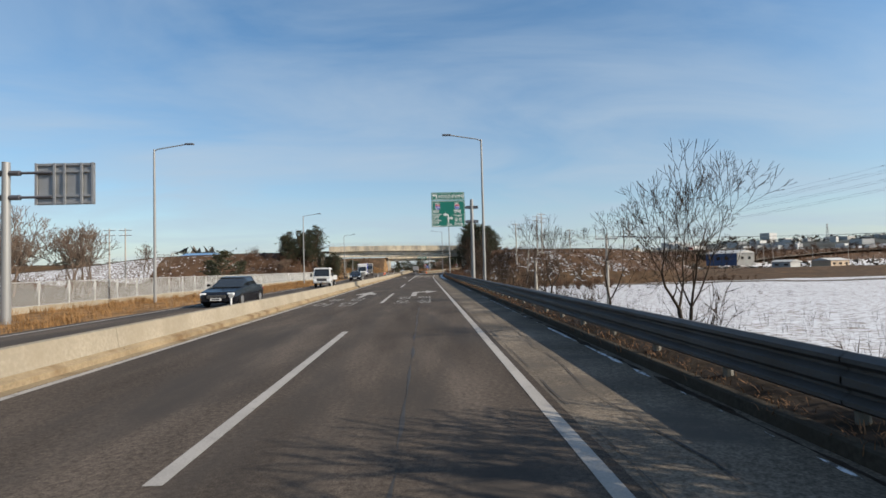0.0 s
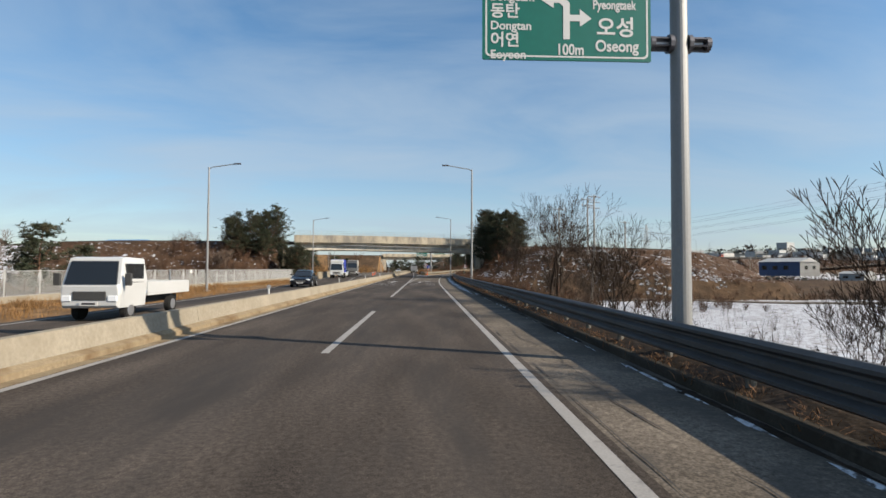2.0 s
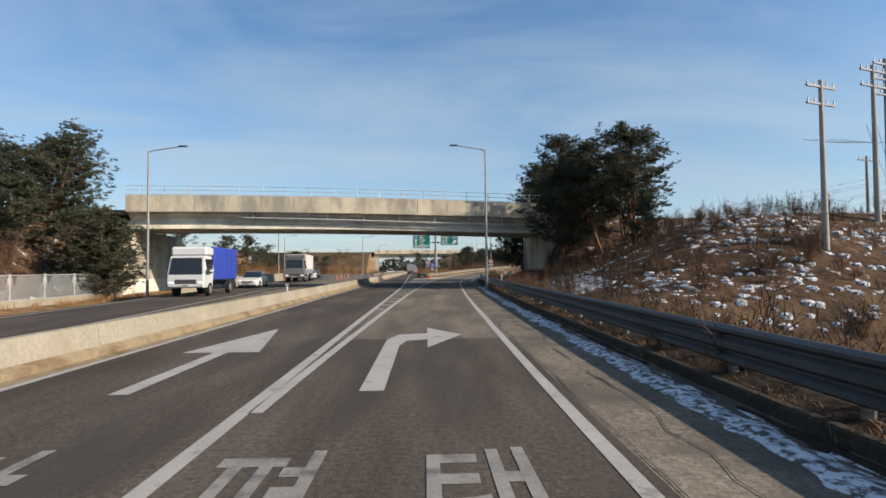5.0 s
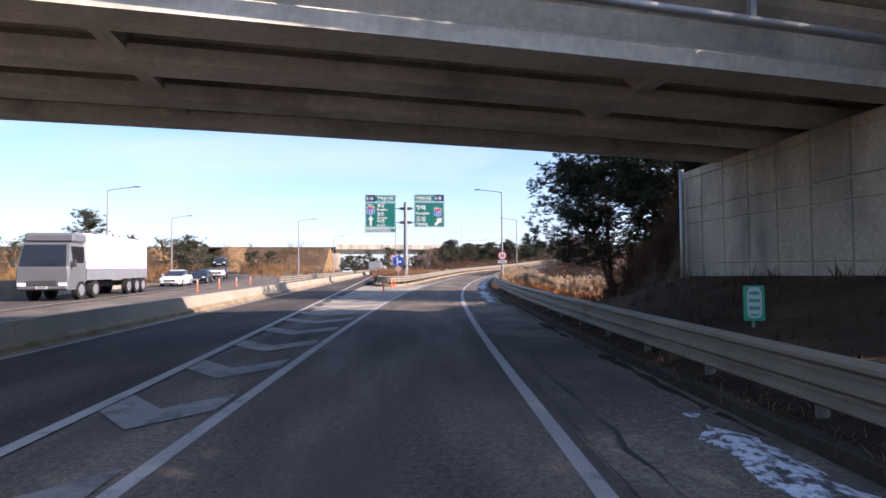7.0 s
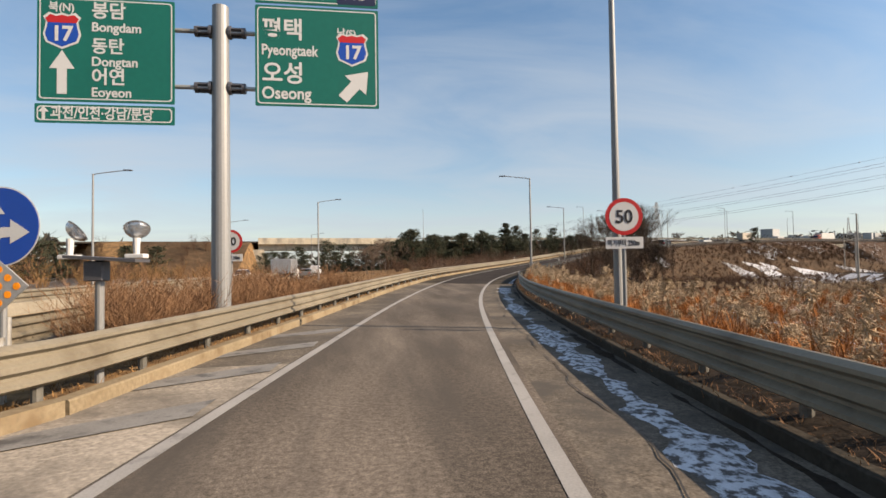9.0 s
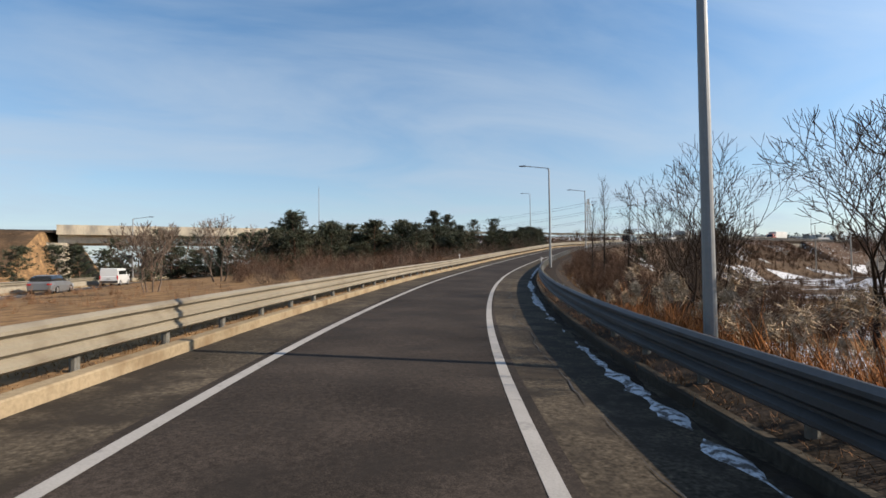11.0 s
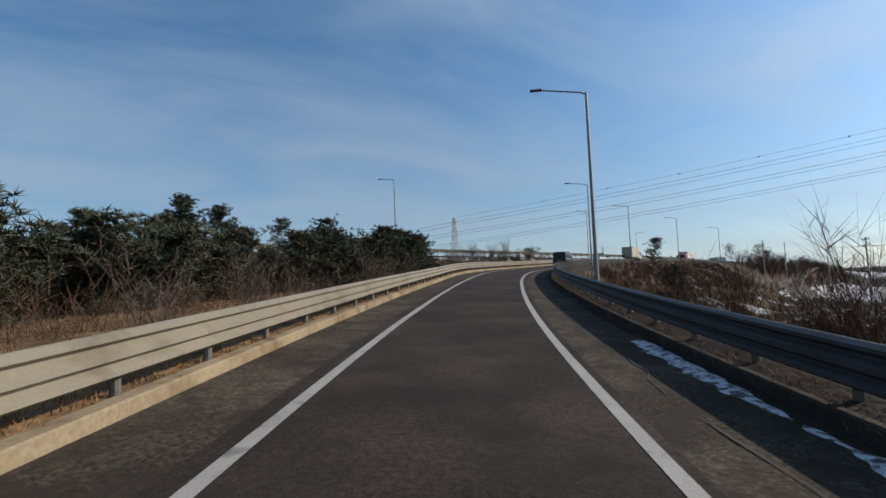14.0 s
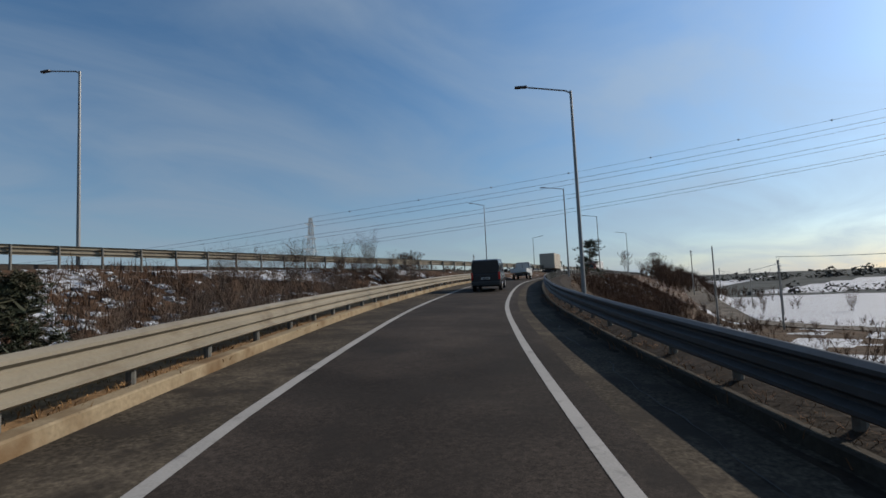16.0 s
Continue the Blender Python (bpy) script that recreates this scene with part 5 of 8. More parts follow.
def bare_tree(seed, height, stems=2, spread_=0.42, levels=6, thin=0.009, far=False):
    """Meshes of the limbs and of the fine twigs of a leafless tree."""
    rng = random.Random(seed)
    limbs, twigs = Soup(), Soup()

    def grow(p, d, length, r, level, lift):
        n = 3 if level < 2 else 2
        for i in range(n):
            d2 = d + np.array([rng.gauss(0, 0.10), rng.gauss(0, 0.10), lift * 0.12 + rng.gauss(0, 0.05)])
            d2 /= np.linalg.norm(d2)
            q = p + d2 * length / n
            r2 = r * (0.86 if level < levels - 1 else 0.7)
            k = 7 if r > 0.05 else 5 if r > 0.022 else 3
            (limbs if r > 0.028 else twigs).tube(p, q, max(r, thin), max(r2, thin * 0.85), k)
            p, d, r = q, d2, r2
            if level >= 1 and i < n - 1 and level < levels and rng.random() < 0.62:
                grow(p, turned(d, rng.uniform(0.5, 0.95), rng.uniform(0, 6.28), rng), length * rng.uniform(0.45, 0.62), r * 0.55, level + 1, lift)
        if level >= levels:
            return
        c = 2 if rng.random() < 0.62 else 3
        a0 = rng.uniform(0, 6.28)
        for i in range(c):
            grow(p, turned(d, rng.uniform(0.6, 1.25) * spread_, a0 + i * 6.28 / c + rng.uniform(-0.5, 0.5), rng), length * rng.uniform(0.62, 0.80), r * (0.78 if i == 0 else 0.62), level + 1, lift)

    r0 = height * 0.0145
    for s in range(stems):
        a = 6.28 * s / stems + rng.uniform(0, 1)
        lean = 0.10 if stems == 1 else 0.30
        d = np.array([math.cos(a) * lean, math.sin(a) * lean, 1.0])
        grow(np.array([math.cos(a) * 0.10 * (stems > 1), math.sin(a) * 0.10 * (stems > 1), -0.4]), d / np.linalg.norm(d), height * 0.30, r0 * (1 if s == 0 else 0.8), 0, 0.9)
    return limbs.mesh("trunk", M_GREYTWIG if far else M_BARK, False), twigs.mesh("crown", M_GREYTWIG if far else M_TWIG)


def poplar(seed, height):
    """A tall slim leafless tree with steep short side twigs."""
    rng = random.Random(seed)
    limbs, twigs = Soup(), Soup()
    p = np.array([0, 0, -0.4])
    n = 16
    for i in range(n):
        q = p + np.array([rng.gauss(0, 0.05), rng.gauss(0, 0.05), (height + 0.4) / n])
        r = 0.10 * (1 - i / n) + 0.010
        limbs.tube(p, q, r, max(r - 0.005, 0.008), 7)
        if i > 3:
            for k in range(10):
                a = rng.uniform(0, 6.28)
                ln = height * rng.uniform(0.07, 0.17) * (1.2 - 0.75 * i / n)
                b = p + (q - p) * rng.random()
                d = np.array([math.cos(a) * 0.55, math.sin(a) * 0.55, 0.85])
                for s in range(3):
                    e = b + d / np.linalg.norm(d) * ln / 3
                    twigs.tube(b, e, 0.011 - s * 0.003, 0.008 - s * 0.002, 3)
                    for _ in range(2):
                        d3 = d + np.array([rng.gauss(0, 0.5), rng.gauss(0, 0.5), rng.uniform(0, 0.4)])
                        twigs.tube(e, e + d3 / np.linalg.norm(d3) * ln * 0.28, 0.006, 0.004, 3)
                    b = e
                    d = d + np.array([rng.gauss(0, 0.1), rng.gauss(0, 0.1), 0.2])
        p = q
    return limbs.mesh("trunk", M_BARK, False), twigs.mesh("crown", M_TWIG)


def pine(seed, height, width, clumps=900, bare=0.2, lean=0.0, size=0.42, stems=1, needles=26, half=0.017, limbs=6):
    """Meshes of the trunk with its limbs and of the needle clumps of a pine."""
    rng = random.Random(seed)
    npr = np.random.RandomState(seed)
    wood, green = Soup(), Soup()
    tips = []
    for s in range(stems):
        p = np.array([rng.uniform(-0.5, 0.5) * (stems > 1), rng.uniform(-0.5, 0.5) * (stems > 1), -0.5])
        n = 10
        dr = np.array([lean + rng.uniform(-0.12, 0.12) * stems, rng.uniform(-0.12, 0.12) * stems, 1.0])
        h = height * (1 if s == 0 else rng.uniform(0.75, 0.95))
        for i in range(n):
            dr = dr + np.array([rng.gauss(0, 0.05), rng.gauss(0, 0.05), 0.05])
            q = p + dr / np.linalg.norm(dr) * (h + 0.5) / n
            r = height * 0.017 * (1 - 0.85 * i / n)
            wood.tube(p, q, r, r * 0.9, 8)
            f = (i + 0.5) / n
            if f > bare:
                g = (f - bare) / (1 - bare)
                reach = width * 0.5 * (0.55 + 0.6 * math.sin(math.pi * min(1, 0.25 + g * 0.62))) * (1 - g ** 3 * 0.75)
                for k in range(limbs):
                    a = rng.uniform(0, 6.28)
                    ln = reach * rng.uniform(0.55, 1.1)
                    b = p + (q - p) * rng.random()
                    d = np.array([math.cos(a), math.sin(a), 0.10 + 0.55 * g])
                    m = 4
                    for j in range(m):
                        d = d + np.array([rng.gauss(0, 0.13), rng.gauss(0, 0.13), 0.05])
                        e = b + d / np.linalg.norm(d) * ln / m
                        wood.tube(b, e, max(0.012, r * 0.34 * (1 - j / m)), max(0.008, r * 0.34 * (1 - (j + 1) / m)), 4)
                        if j >= 1:
                            for _ in range(3):
                                tips.append((e + npr.normal(0, 0.20, 3) * np.array([1.2, 1.2, 0.6]), d))
                        b = e
            p = q
        tips.append((p, dr))
    while len(tips) < clumps:
        c, d = tips[rng.randrange(len(tips))]
        tips.append((c + npr.normal(0, size * 0.75, 3) * np.array([1, 1, 0.55]), d))
    m = needles
    for c, d in tips[:clumps]:
        v = npr.normal(0, 1, (m, 3))
        v[:, 2] = np.abs(v[:, 2]) * 0.9 - 0.12
        v /= np.linalg.norm(v, axis=1)[:, None]
        ln = size * npr.uniform(0.45, 1.0, (m, 1))
        w = np.cross(v, npr.normal(0, 1, (m, 3)))
        w /= np.linalg.norm(w, axis=1)[:, None] + 1e-9
        hw = half * size / 0.42
        base_ = c + v * ln * 0.1
        green.tris(np.stack([base_ - w * hw, base_ + w * hw, c + v * ln], 1).reshape(-1, 3))
    return wood.mesh("trunk", M_PINEBARK, False), green.mesh("crown", M_NEEDLE)


def plant(name, meshes, m, label, category, group, second):
    e = empty(name, m, label, category, group)
    for me, nm in zip(meshes, ("trunk", second)):
        o = new(nm, me)
        o.parent = e
    return e


def at(x, y, s=1.0, turn=0.0, dz=0.0, sz=None):
    return pose(x, y, ground_z(x, y) + dz, 0, 0, turn) @ Matrix.Diagonal((s, s, sz or s, 1))


kinds = ((3, 9.5, 2, 0.50), (11, 9.0, 3, 0.55), (23, 8.0, 1, 0.60), (31, 7.0, 4, 0.40))
BARE = [bare_tree(*q) for q in kinds] + [bare_tree(*q, levels=5, thin=0.021, far=True) for q in kinds]
bare_at = [(6.4, -34.0, 1, 0.74, 20), (6.9, -32.2, 3, 0.9, 140), (6.2, -31.0, 0, 0.70, 60), (7.2, -29.6, 1, 0.80, 250), (6.4, -28.4, 2, 0.66, 330), (8.4, -30.4, 0, 0.86, 110), (8.8, -33.0, 2, 0.95, 290), (5.8, -19.6, 0, 0.52, 200), (6.0, -14.2, 2, 0.60, 80), (5.9, -6.0, 0, 0.52, 20), (5.9, 5.6, 2, 0.52, 30), (6.1, 11.6, 3, 0.58, 70),
           (6.0, 22.4, 1, 0.46, 80), (6.3, 24.0, 3, 0.5, 10), (6.0, 30.6, 1, 0.74, 140), (6.2, 31.3, 0, 0.62, 40), (6.4, 43.6, 1, 0.64, 200), (6.3, 44.7, 0, 0.5, 310), (7.6, 36.5, 3, 0.5, 10), (9.5, 16.5, 3, 0.55, 50), (12.5, 47, 3, 0.6, 10), (22, 57, 2, 0.6, 120),
           (13, 61, 3, 0.55, 60), (10.6, 55, 2, 0.55, 190), (18, 66, 2, 0.6, 260), (30, 71, 1, 0.55, 20), (24, 74, 3, 0.6, 150),
           (-40, 34, 1, 1.15, 0), (-46, 30, 0, 1.25, 50), (-38, 28, 2, 1.15, 120), (-43, 36, 3, 1.3, 20), (-52, 38, 3, 1.3, 200), (-49, 33, 1, 1.2, 75), (-44, 60, 2, 0.9, 30), (-49, 64, 0, 0.9, 100), (-62, 50, 1, 1.1, 10), (-70, 42, 0, 1.1, 220),
           (-31.5, 90, 3, 0.75, 20), (29.0, 183.5, 3, 1.35, 10), (30.5, 187.5, 1, 1.1, 80), (26.5, 180.5, 3, 1.2, 130), (29.5, 193.5, 1, 1.0, 40), (34.5, 199, 3, 1.0, 20), (40, 207, 3, 0.9, 30), (27.5, 178.5, 3, 0.8, 90),
           (22, 172, 3, 0.7, 10), (6, 212, 3, 0.8, 0), (-34, 190, 2, 0.9, 60), (8.5, 226, 1, 0.9, 20), (130, 326, 1, 1.0, 0), (118, 318, 3, 0.9, 70), (240, 330, 1, 1.1, 30), (232, 336, 0, 1.0, 200)]
for x, y, k, s, a in bare_at:
    plant("bare_tree", BARE[k + 4 * (y < -27 or (x < 20 and y > 190) or x < -20 or x > 62 or 80 < y < 120 or y > 235)], at(x, y, s, a), "leafless grey-brown tree with fine upright branches", "tree", "leafless trees", "crown")
POP = [poplar(5, 11.2), poplar(9, 11.4)]
for x, y, k, s in ((39.3, 215.1, 0, 0.84), (41.9, 215.0, 1, 0.84), (47.5, 213, 0, 0.62), (36.6, 212.3, 1, 0.60), (43.4, 212, 1, 0.70), (53, 219, 0, 0.68), (58, 224, 0, 0.6)):
    plant("slim_tree", POP[k], at(x, y, s, 50 * k), "tall slim leafless tree with short twigs", "tree", "slim leafless trees", "crown")

shapes = ((2, 10.5, 9.0, 0.12, 0.0, 3), (7, 8.0, 5.2, 0.10, 0.0, 1), (13, 11.5, 8.5, 0.28, -0.10, 2), (17, 6.5, 4.6, 0.06, 0.0, 1))
PINES = [pine(q, h, w, int(560 * w / 5), bare, lean=l, size=0.58, stems=n, needles=13, half=0.026, limbs=4) for q, h, w, bare, l, n in shapes]
PINES += [pine(q, h, w, int(1500 * w / 5), bare, lean=l, size=0.42, stems=n, needles=14, half=0.034, limbs=7) for q, h, w, bare, l, n in shapes]
PINES += [pine(q, h, w, int(2900 * w / 5), bare, lean=l, size=0.36, stems=n, needles=16, half=0.029, limbs=10) for q, h, w, bare, l, n in shapes]


def grade(x, y):
    """0 far, 4 nearer, 8 beside the lane."""
    if 8 < x < 20 and 98 < y < 132:
        return 8
    return 4 if (6 < x < 20 and 85 < y < 112) or (44 < x < 75 and 250 < y < 284) or (-38 < x < -22 and 94 < y < 100) else 0
pine_at = [(-23.4, 98.2, 0, 0.58, 10), (-27.2, 98.6, 0, 0.69, 130), (-30.2, 98, 0, 0.62, 60), (-32.8, 97.5, 1, 0.63, 200), (-22.1, 97.8, 1, 0.62, 300), (-22.1, 96.6, 0, 0.58, 70), (-27.6, 99.2, 0, 0.7, 170), (-31.4, 97, 0, 0.65, 250), (-27.5, 96.2, 3, 0.7, 20), (-31.7, 95.6, 3, 0.75, 80), (-29.2, 46.5, 3, 0.78, 20), (-27.4, 48.2, 3, 0.55, 90), (-31.5, 48.5, 3, 0.6, 150), (10.4, 101.8, 2, 0.67, 200), (13.4, 100, 2, 0.76, 20), (12.4, 103.4, 2, 0.71, 80), (16.2, 102.6, 2, 0.6, 300), (15.2, 98, 2, 0.72, 120), (17.2, 104.5, 2, 0.59, 40), (14.6, 95.6, 3, 0.52, 10), (12.9, 126.6, 2, 0.85, 0), (14.2, 122.8, 2, 0.82, 100), (16.4, 126.6, 0, 0.62, 330), (15.2, 127, 1, 0.6, 40), (21, 125, 0, 0.5, 90), (17.6, 123, 0, 0.66, 120), (20, 124, 2, 0.6, 250), (16, 123.6, 2, 1.1, 60), (-31, 125, 0, 0.8, 40), (-27.5, 134, 1, 0.8, 90), (-36, 128, 0, 0.9, 170), (-33, 160, 1, 1, 10), (-29, 178, 3, 0.9, 0)]
rng = random.Random(4)
for k in range(44):  # wood on the slope of the high road beside the ramp
    x = -14 + k * 1.7 + rng.uniform(-1, 1)
    y = 256 + x * 0.32 + rng.uniform(-7, 14)
    if dr[int(np.searchsorted(GX, x)), int(np.searchsorted(GY, y))] > 12:
        pine_at.append((x, y, rng.choice((1, 1, 3, 3, 0)), rng.uniform(0.62, 0.86), rng.uniform(0, 360)))
for x, y, k, s in ((56, 279, 1, 0.66), (58.5, 275.5, 3, 0.72), (60, 281, 1, 0.6), (51, 272, 3, 0.8), (47, 268, 3, 0.75), (54, 285, 1, 0.66), (62.5, 279.5, 3, 0.62), (43.5, 266, 3, 0.8), (50, 276, 1, 0.7)):
    pine_at.append((x, y, k, s, 70 * s))
for k in range(44):  # front row of the wood beside the ramp
    x = rng.uniform(10, 44)
    pine_at.append((x, 244 + 0.33 * x + rng.uniform(0, 13), rng.choice((1, 1, 3)), rng.uniform(0.88, 1.2), rng.uniform(0, 360)))
for k in range(25):  # trees behind the far bridge and beside the opposite road
    pine_at.append((-110 + k * 3.1 + rng.uniform(-2, 2), 232 + rng.uniform(-14, 22), rng.choice((0, 1, 3)), rng.uniform(0.75, 1.05), rng.uniform(0, 360)))
for x, y, k, s in ((131.5, 296.6, 3, 0.80), (71.0, 252.0, 3, 0.50), (67.2, 281.4, 3, 0.62), (64.0, 278.0, 3, 0.85), (61.0, 275.0, 3, 0.85), (58.0, 272.5, 3, 0.85), (55.0, 270.0, 3, 0.85), (260, 338, 3, 0.9)):
    pine_at.append((x, y, k, s, 33 * s))
for x, y in ((64.6, 276.2), (62.2, 272.2), (60.2, 269.4), (57.6, 267.6), (54.6, 264.8), (51.6, 262.2), (62.5, 275.5), (58.6, 272.2), (55.2, 269.2), (48.8, 260.6)):
    pine_at.append((x, y, 3, (float(np.interp(x, (50, 56, 61, 67), (7.8, 8.4, 9.0, 10.3))) - ground_z(x, y)) / 6.9 * rng.uniform(0.9, 1.04), rng.uniform(0, 360)))
for x, y, k, s, a in pine_at:
    plant("pine_tree", PINES[k + grade(x, y)], at(x, y, s, a), "dark green pine tree with dense needle clumps", "pine tree", "pine trees", "crown")


def scatter(proto, places, name, mat, label, category):
    """Many copies of one soup joined into one object: places of x, y, z, size, turn, height."""
    v0, f0 = proto
    f0 = [np.array(q) for q in f0]
    vs, fs = [], []
    n = 0
    for x, y, z, s, a, h in places:
        c, d = math.cos(a) * s, math.sin(a) * s
        q = np.empty_like(v0)
        q[:, 0] = v0[:, 0] * c - v0[:, 1] * d + x
        q[:, 1] = v0[:, 0] * d + v0[:, 1] * c + y
        q[:, 2] = v0[:, 2] * h + z
        vs.append(q)
        fs.extend([tuple(int(i) for i in g + n) for g in f0])
        n += len(v0)
    me = bpy.data.meshes.new(name)
    me.from_pydata(np.concatenate(vs).tolist(), [], fs)
    me.materials.append(mat)
    return tagged(new(name, me), label, category, kind="stuff")


def brush(seed, stems, height, w=0.02, spread_=0.5, twigs=9):
    """A leafless bush: thin arched stems with many fine side twigs."""
    r = np.random.RandomState(seed)
    s = Soup()
    for _ in range(stems):
        a = r.uniform(0, 6.28)
        out = np.array([math.cos(a), math.sin(a), 0]) * r.uniform(0.1, spread_)
        h = height * r.uniform(0.5, 1.0)
        side = np.cross(out + (0, 0, 1), r.normal(0, 1, 3))
        side /= np.linalg.norm(side)
        b = np.array([r.normal(0, 0.16), r.normal(0, 0.16), -0.1])
        line = lambda t: b + out * t ** 1.4 * h + np.array([0, 0, h * t])
        s.strip([line(0), line(0.5) + r.normal(0, 0.04, 3), line(1.0)], w, side)
        for _ in range(twigs):
            p = line(r.uniform(0.3, 0.97))
            d = r.normal(0, 1, 3) + out
            d[2] = abs(d[2]) + 0.6
            d = d / np.linalg.norm(d) * h * r.uniform(0.12, 0.36)
            k = np.cross(d, r.normal(0, 1, 3))
            k = k / (np.linalg.norm(k) + 1e-9) * w * 0.42
            s.tris(np.stack([p - k, p + k, p + d]))
    return s.arrays()


def tuft(seed, blades, height, w=0.02, droop=0.5):
    r = np.random.RandomState(seed)
    s = Soup()
    for _ in range(blades):
        a = r.uniform(0, 6.28)
        out = np.array([math.cos(a), math.sin(a), 0])
        h = height * r.uniform(0.5, 1.0)
        b = np.array([r.normal(0, 0.12), r.normal(0, 0.12), -0.05])
        k = r.uniform(0.2, 1.0) * droop
        pts = [b + out * h * k * t ** 2 + np.array([0, 0, h * (t - 0.32 * k * t ** 3)]) for t in (0, 0.55, 1.0)]
        s.strip(pts, w, np.array([-out[1], out[0], 0]))
    return s.arrays()


rng = random.Random(8)
BRUSH = [brush(1, 26, 2.6, 0.026), brush(2, 24, 1.7, 0.020), brush(5, 30, 3.9, 0.018, 0.42, 15), brush(9, 70, 1.9, 0.017, 0.75, 8)]
STALK = brush(14, 5, 1.25, 0.013, 0.25, 4)


def cloud(n, pick, low=0.7, high=1.2, dz=0.0, keep=None):
    out = []
    tries = 0
    while len(out) < n and tries < n * 30:
        tries += 1
        x, y = pick()
        if keep and not keep(x, y):
            continue
        s = rng.uniform(low, high)
        out.append((x, y, ground_z(x, y) + dz, s, rng.uniform(0, 6.28), s * rng.uniform(0.85, 1.15)))
    return out


def clear(x, y, d=6.2):
    i, j = min(int(np.searchsorted(GX, x)), nx - 1), min(int(np.searchsorted(GY, y)), ny - 1)
    return dr[i, j] > d and dh[i, j] > 7.5 and dp[i, j] > 4.5 and do[i, j] > 5 and not (-8.5 < x < -1.5)


# bushes in front of the pines beside the ramp
scatter(BRUSH[2], cloud(240, lambda: (lambda x: (x, 238 + x * 0.42 + rng.uniform(-26, 20)))(rng.uniform(9, 60)), 0.65, 1.15, keep=lambda x, y: clear(x, y, 9.5)), "brush", M_BRUSH, "thicket of tall leafless brown bushes", "bushes")
scatter(BRUSH[0], cloud(190, lambda: (rng.uniform(-20, 62), rng.uniform(196, 288)), 0.3, 0.7, keep=lambda x, y: clear(x, y, 6.6) and not (-14 < x < 12) and x < np.interp(y, RP[:, 1], RP[:, 0])), "brush", M_BRUSH, "scattered leafless brown bushes beside the ramp", "bushes")
scatter(BRUSH[2], cloud(170, lambda: (lambda y: (np.interp(y, RP[:, 1], RP[:, 0]) - rng.uniform(12, 22), y))(rng.uniform(206, 247)), 0.6, 1.0, keep=lambda x, y: clear(x, y, 6.4) and x > 17), "brush", M_BRUSH, "dense brown thicket beside the ramp's guardrail", "bushes")
LEFT = seg(RAIL_L, 206, 296)


def behind(lo, hi):
    """A place at some distance behind the ramp's inner guardrail."""
    k = rng.randrange(1, len(LEFT) - 1)
    d = LEFT[k + 1] - LEFT[k - 1]
    n = math.hypot(d[0], d[1])
    w = rng.uniform(lo, hi)
    return LEFT[k][0] - d[1] / n * w, LEFT[k][1] + d[0] / n * w


scatter(BRUSH[2], cloud(170, lambda: behind(2.6, 10), 0.5, 0.95, keep=lambda x, y: clear(x, y, 6.4)), "brush", M_GREYTWIG, "tall grey leafless shrubs behind the inner guardrail", "bushes")
scatter(BRUSH[3], cloud(150, lambda: behind(1.6, 8), 0.4, 0.8, keep=lambda x, y: clear(x, y, 5.6)), "brush", M_BRUSH, "low dark tangle of twigs behind the inner guardrail", "bushes")
scatter(BRUSH[2], cloud(140, lambda: behind(5, 15), 0.8, 1.25, keep=lambda x, y: clear(x, y, 9) and 228 < y < 276), "brush", M_BRUSH, "tall reddish-brown thicket before the pines", "bushes")
# slopes of the overpass
scatter(BRUSH[1], cloud(260, lambda: (rng.uniform(9, 70), rng.uniform(78, 124)), 0.35, 0.95, keep=lambda x, y: clear(x, y, 6.5)), "brush", M_BRUSH, "low brown brush on the overpass slope", "bushes")
scatter(BRUSH[0], cloud(120, lambda: (rng.uniform(-120, -24.5), rng.uniform(66, 108)), 0.4, 0.95, keep=lambda x, y: clear(x, y)), "brush", M_BRUSH, "brown brush on the snowy slope behind the fence", "bushes")
scatter(BRUSH[2], cloud(42, lambda: (rng.uniform(-42, -24.5), rng.uniform(86, 97)), 0.6, 1.05, keep=lambda x, y: clear(x, y)), "brush", M_BRUSH, "russet leafless bushes below the pines", "bushes")
scatter(BRUSH[1], cloud(150, lambda: (rng.uniform(9.6, 26), rng.uniform(111, 132)), 0.35, 0.85, keep=lambda x, y: dr[min(int(np.searchsorted(GX, x)), nx - 1), int(np.searchsorted(GY, y))] > 6), "brush", M_BRUSH, "dark brown brush below the pines", "bushes")
# along the right verge and the snow field
scatter(BRUSH[1], cloud(150, lambda: (rng.uniform(6.2, 10.5), rng.uniform(-34, 88)), 0.5, 1.25, keep=lambda x, y: clear(x, y, 5.9)), "brush", M_TWIG, "thin bare shoots along the edge of the snow field", "bushes")
scatter(BRUSH[3], cloud(80, lambda: (rng.uniform(8, 36), rng.uniform(58, 86)), 0.5, 1.1, keep=lambda x, y: clear(x, y, 6.5)), "brush", M_BRUSH, "brown thicket at the end of the snow field", "bushes")
scatter(STALK, cloud(900, lambda: (6.5 + rng.expovariate(0.09), rng.uniform(-24, 72)), 0.6, 1.3, keep=lambda x, y: clear(x, y, 6.0) and x < 60), "weeds", M_TWIG, "thin dry stalks standing in the snow field", "weeds")
scatter(BRUSH[1], cloud(300, lambda: (lambda k: (RAIL_R[k][0] + 0.3 + rng.expovariate(1.1), RAIL_R[k][1]))(rng.randrange(len(RAIL_R))), 0.45, 1.0, dz=0.1, keep=lambda x, y: 26 < y < 100), "brush", M_BRUSH, "dead brown weeds and shoots close behind the guardrail", "bushes")
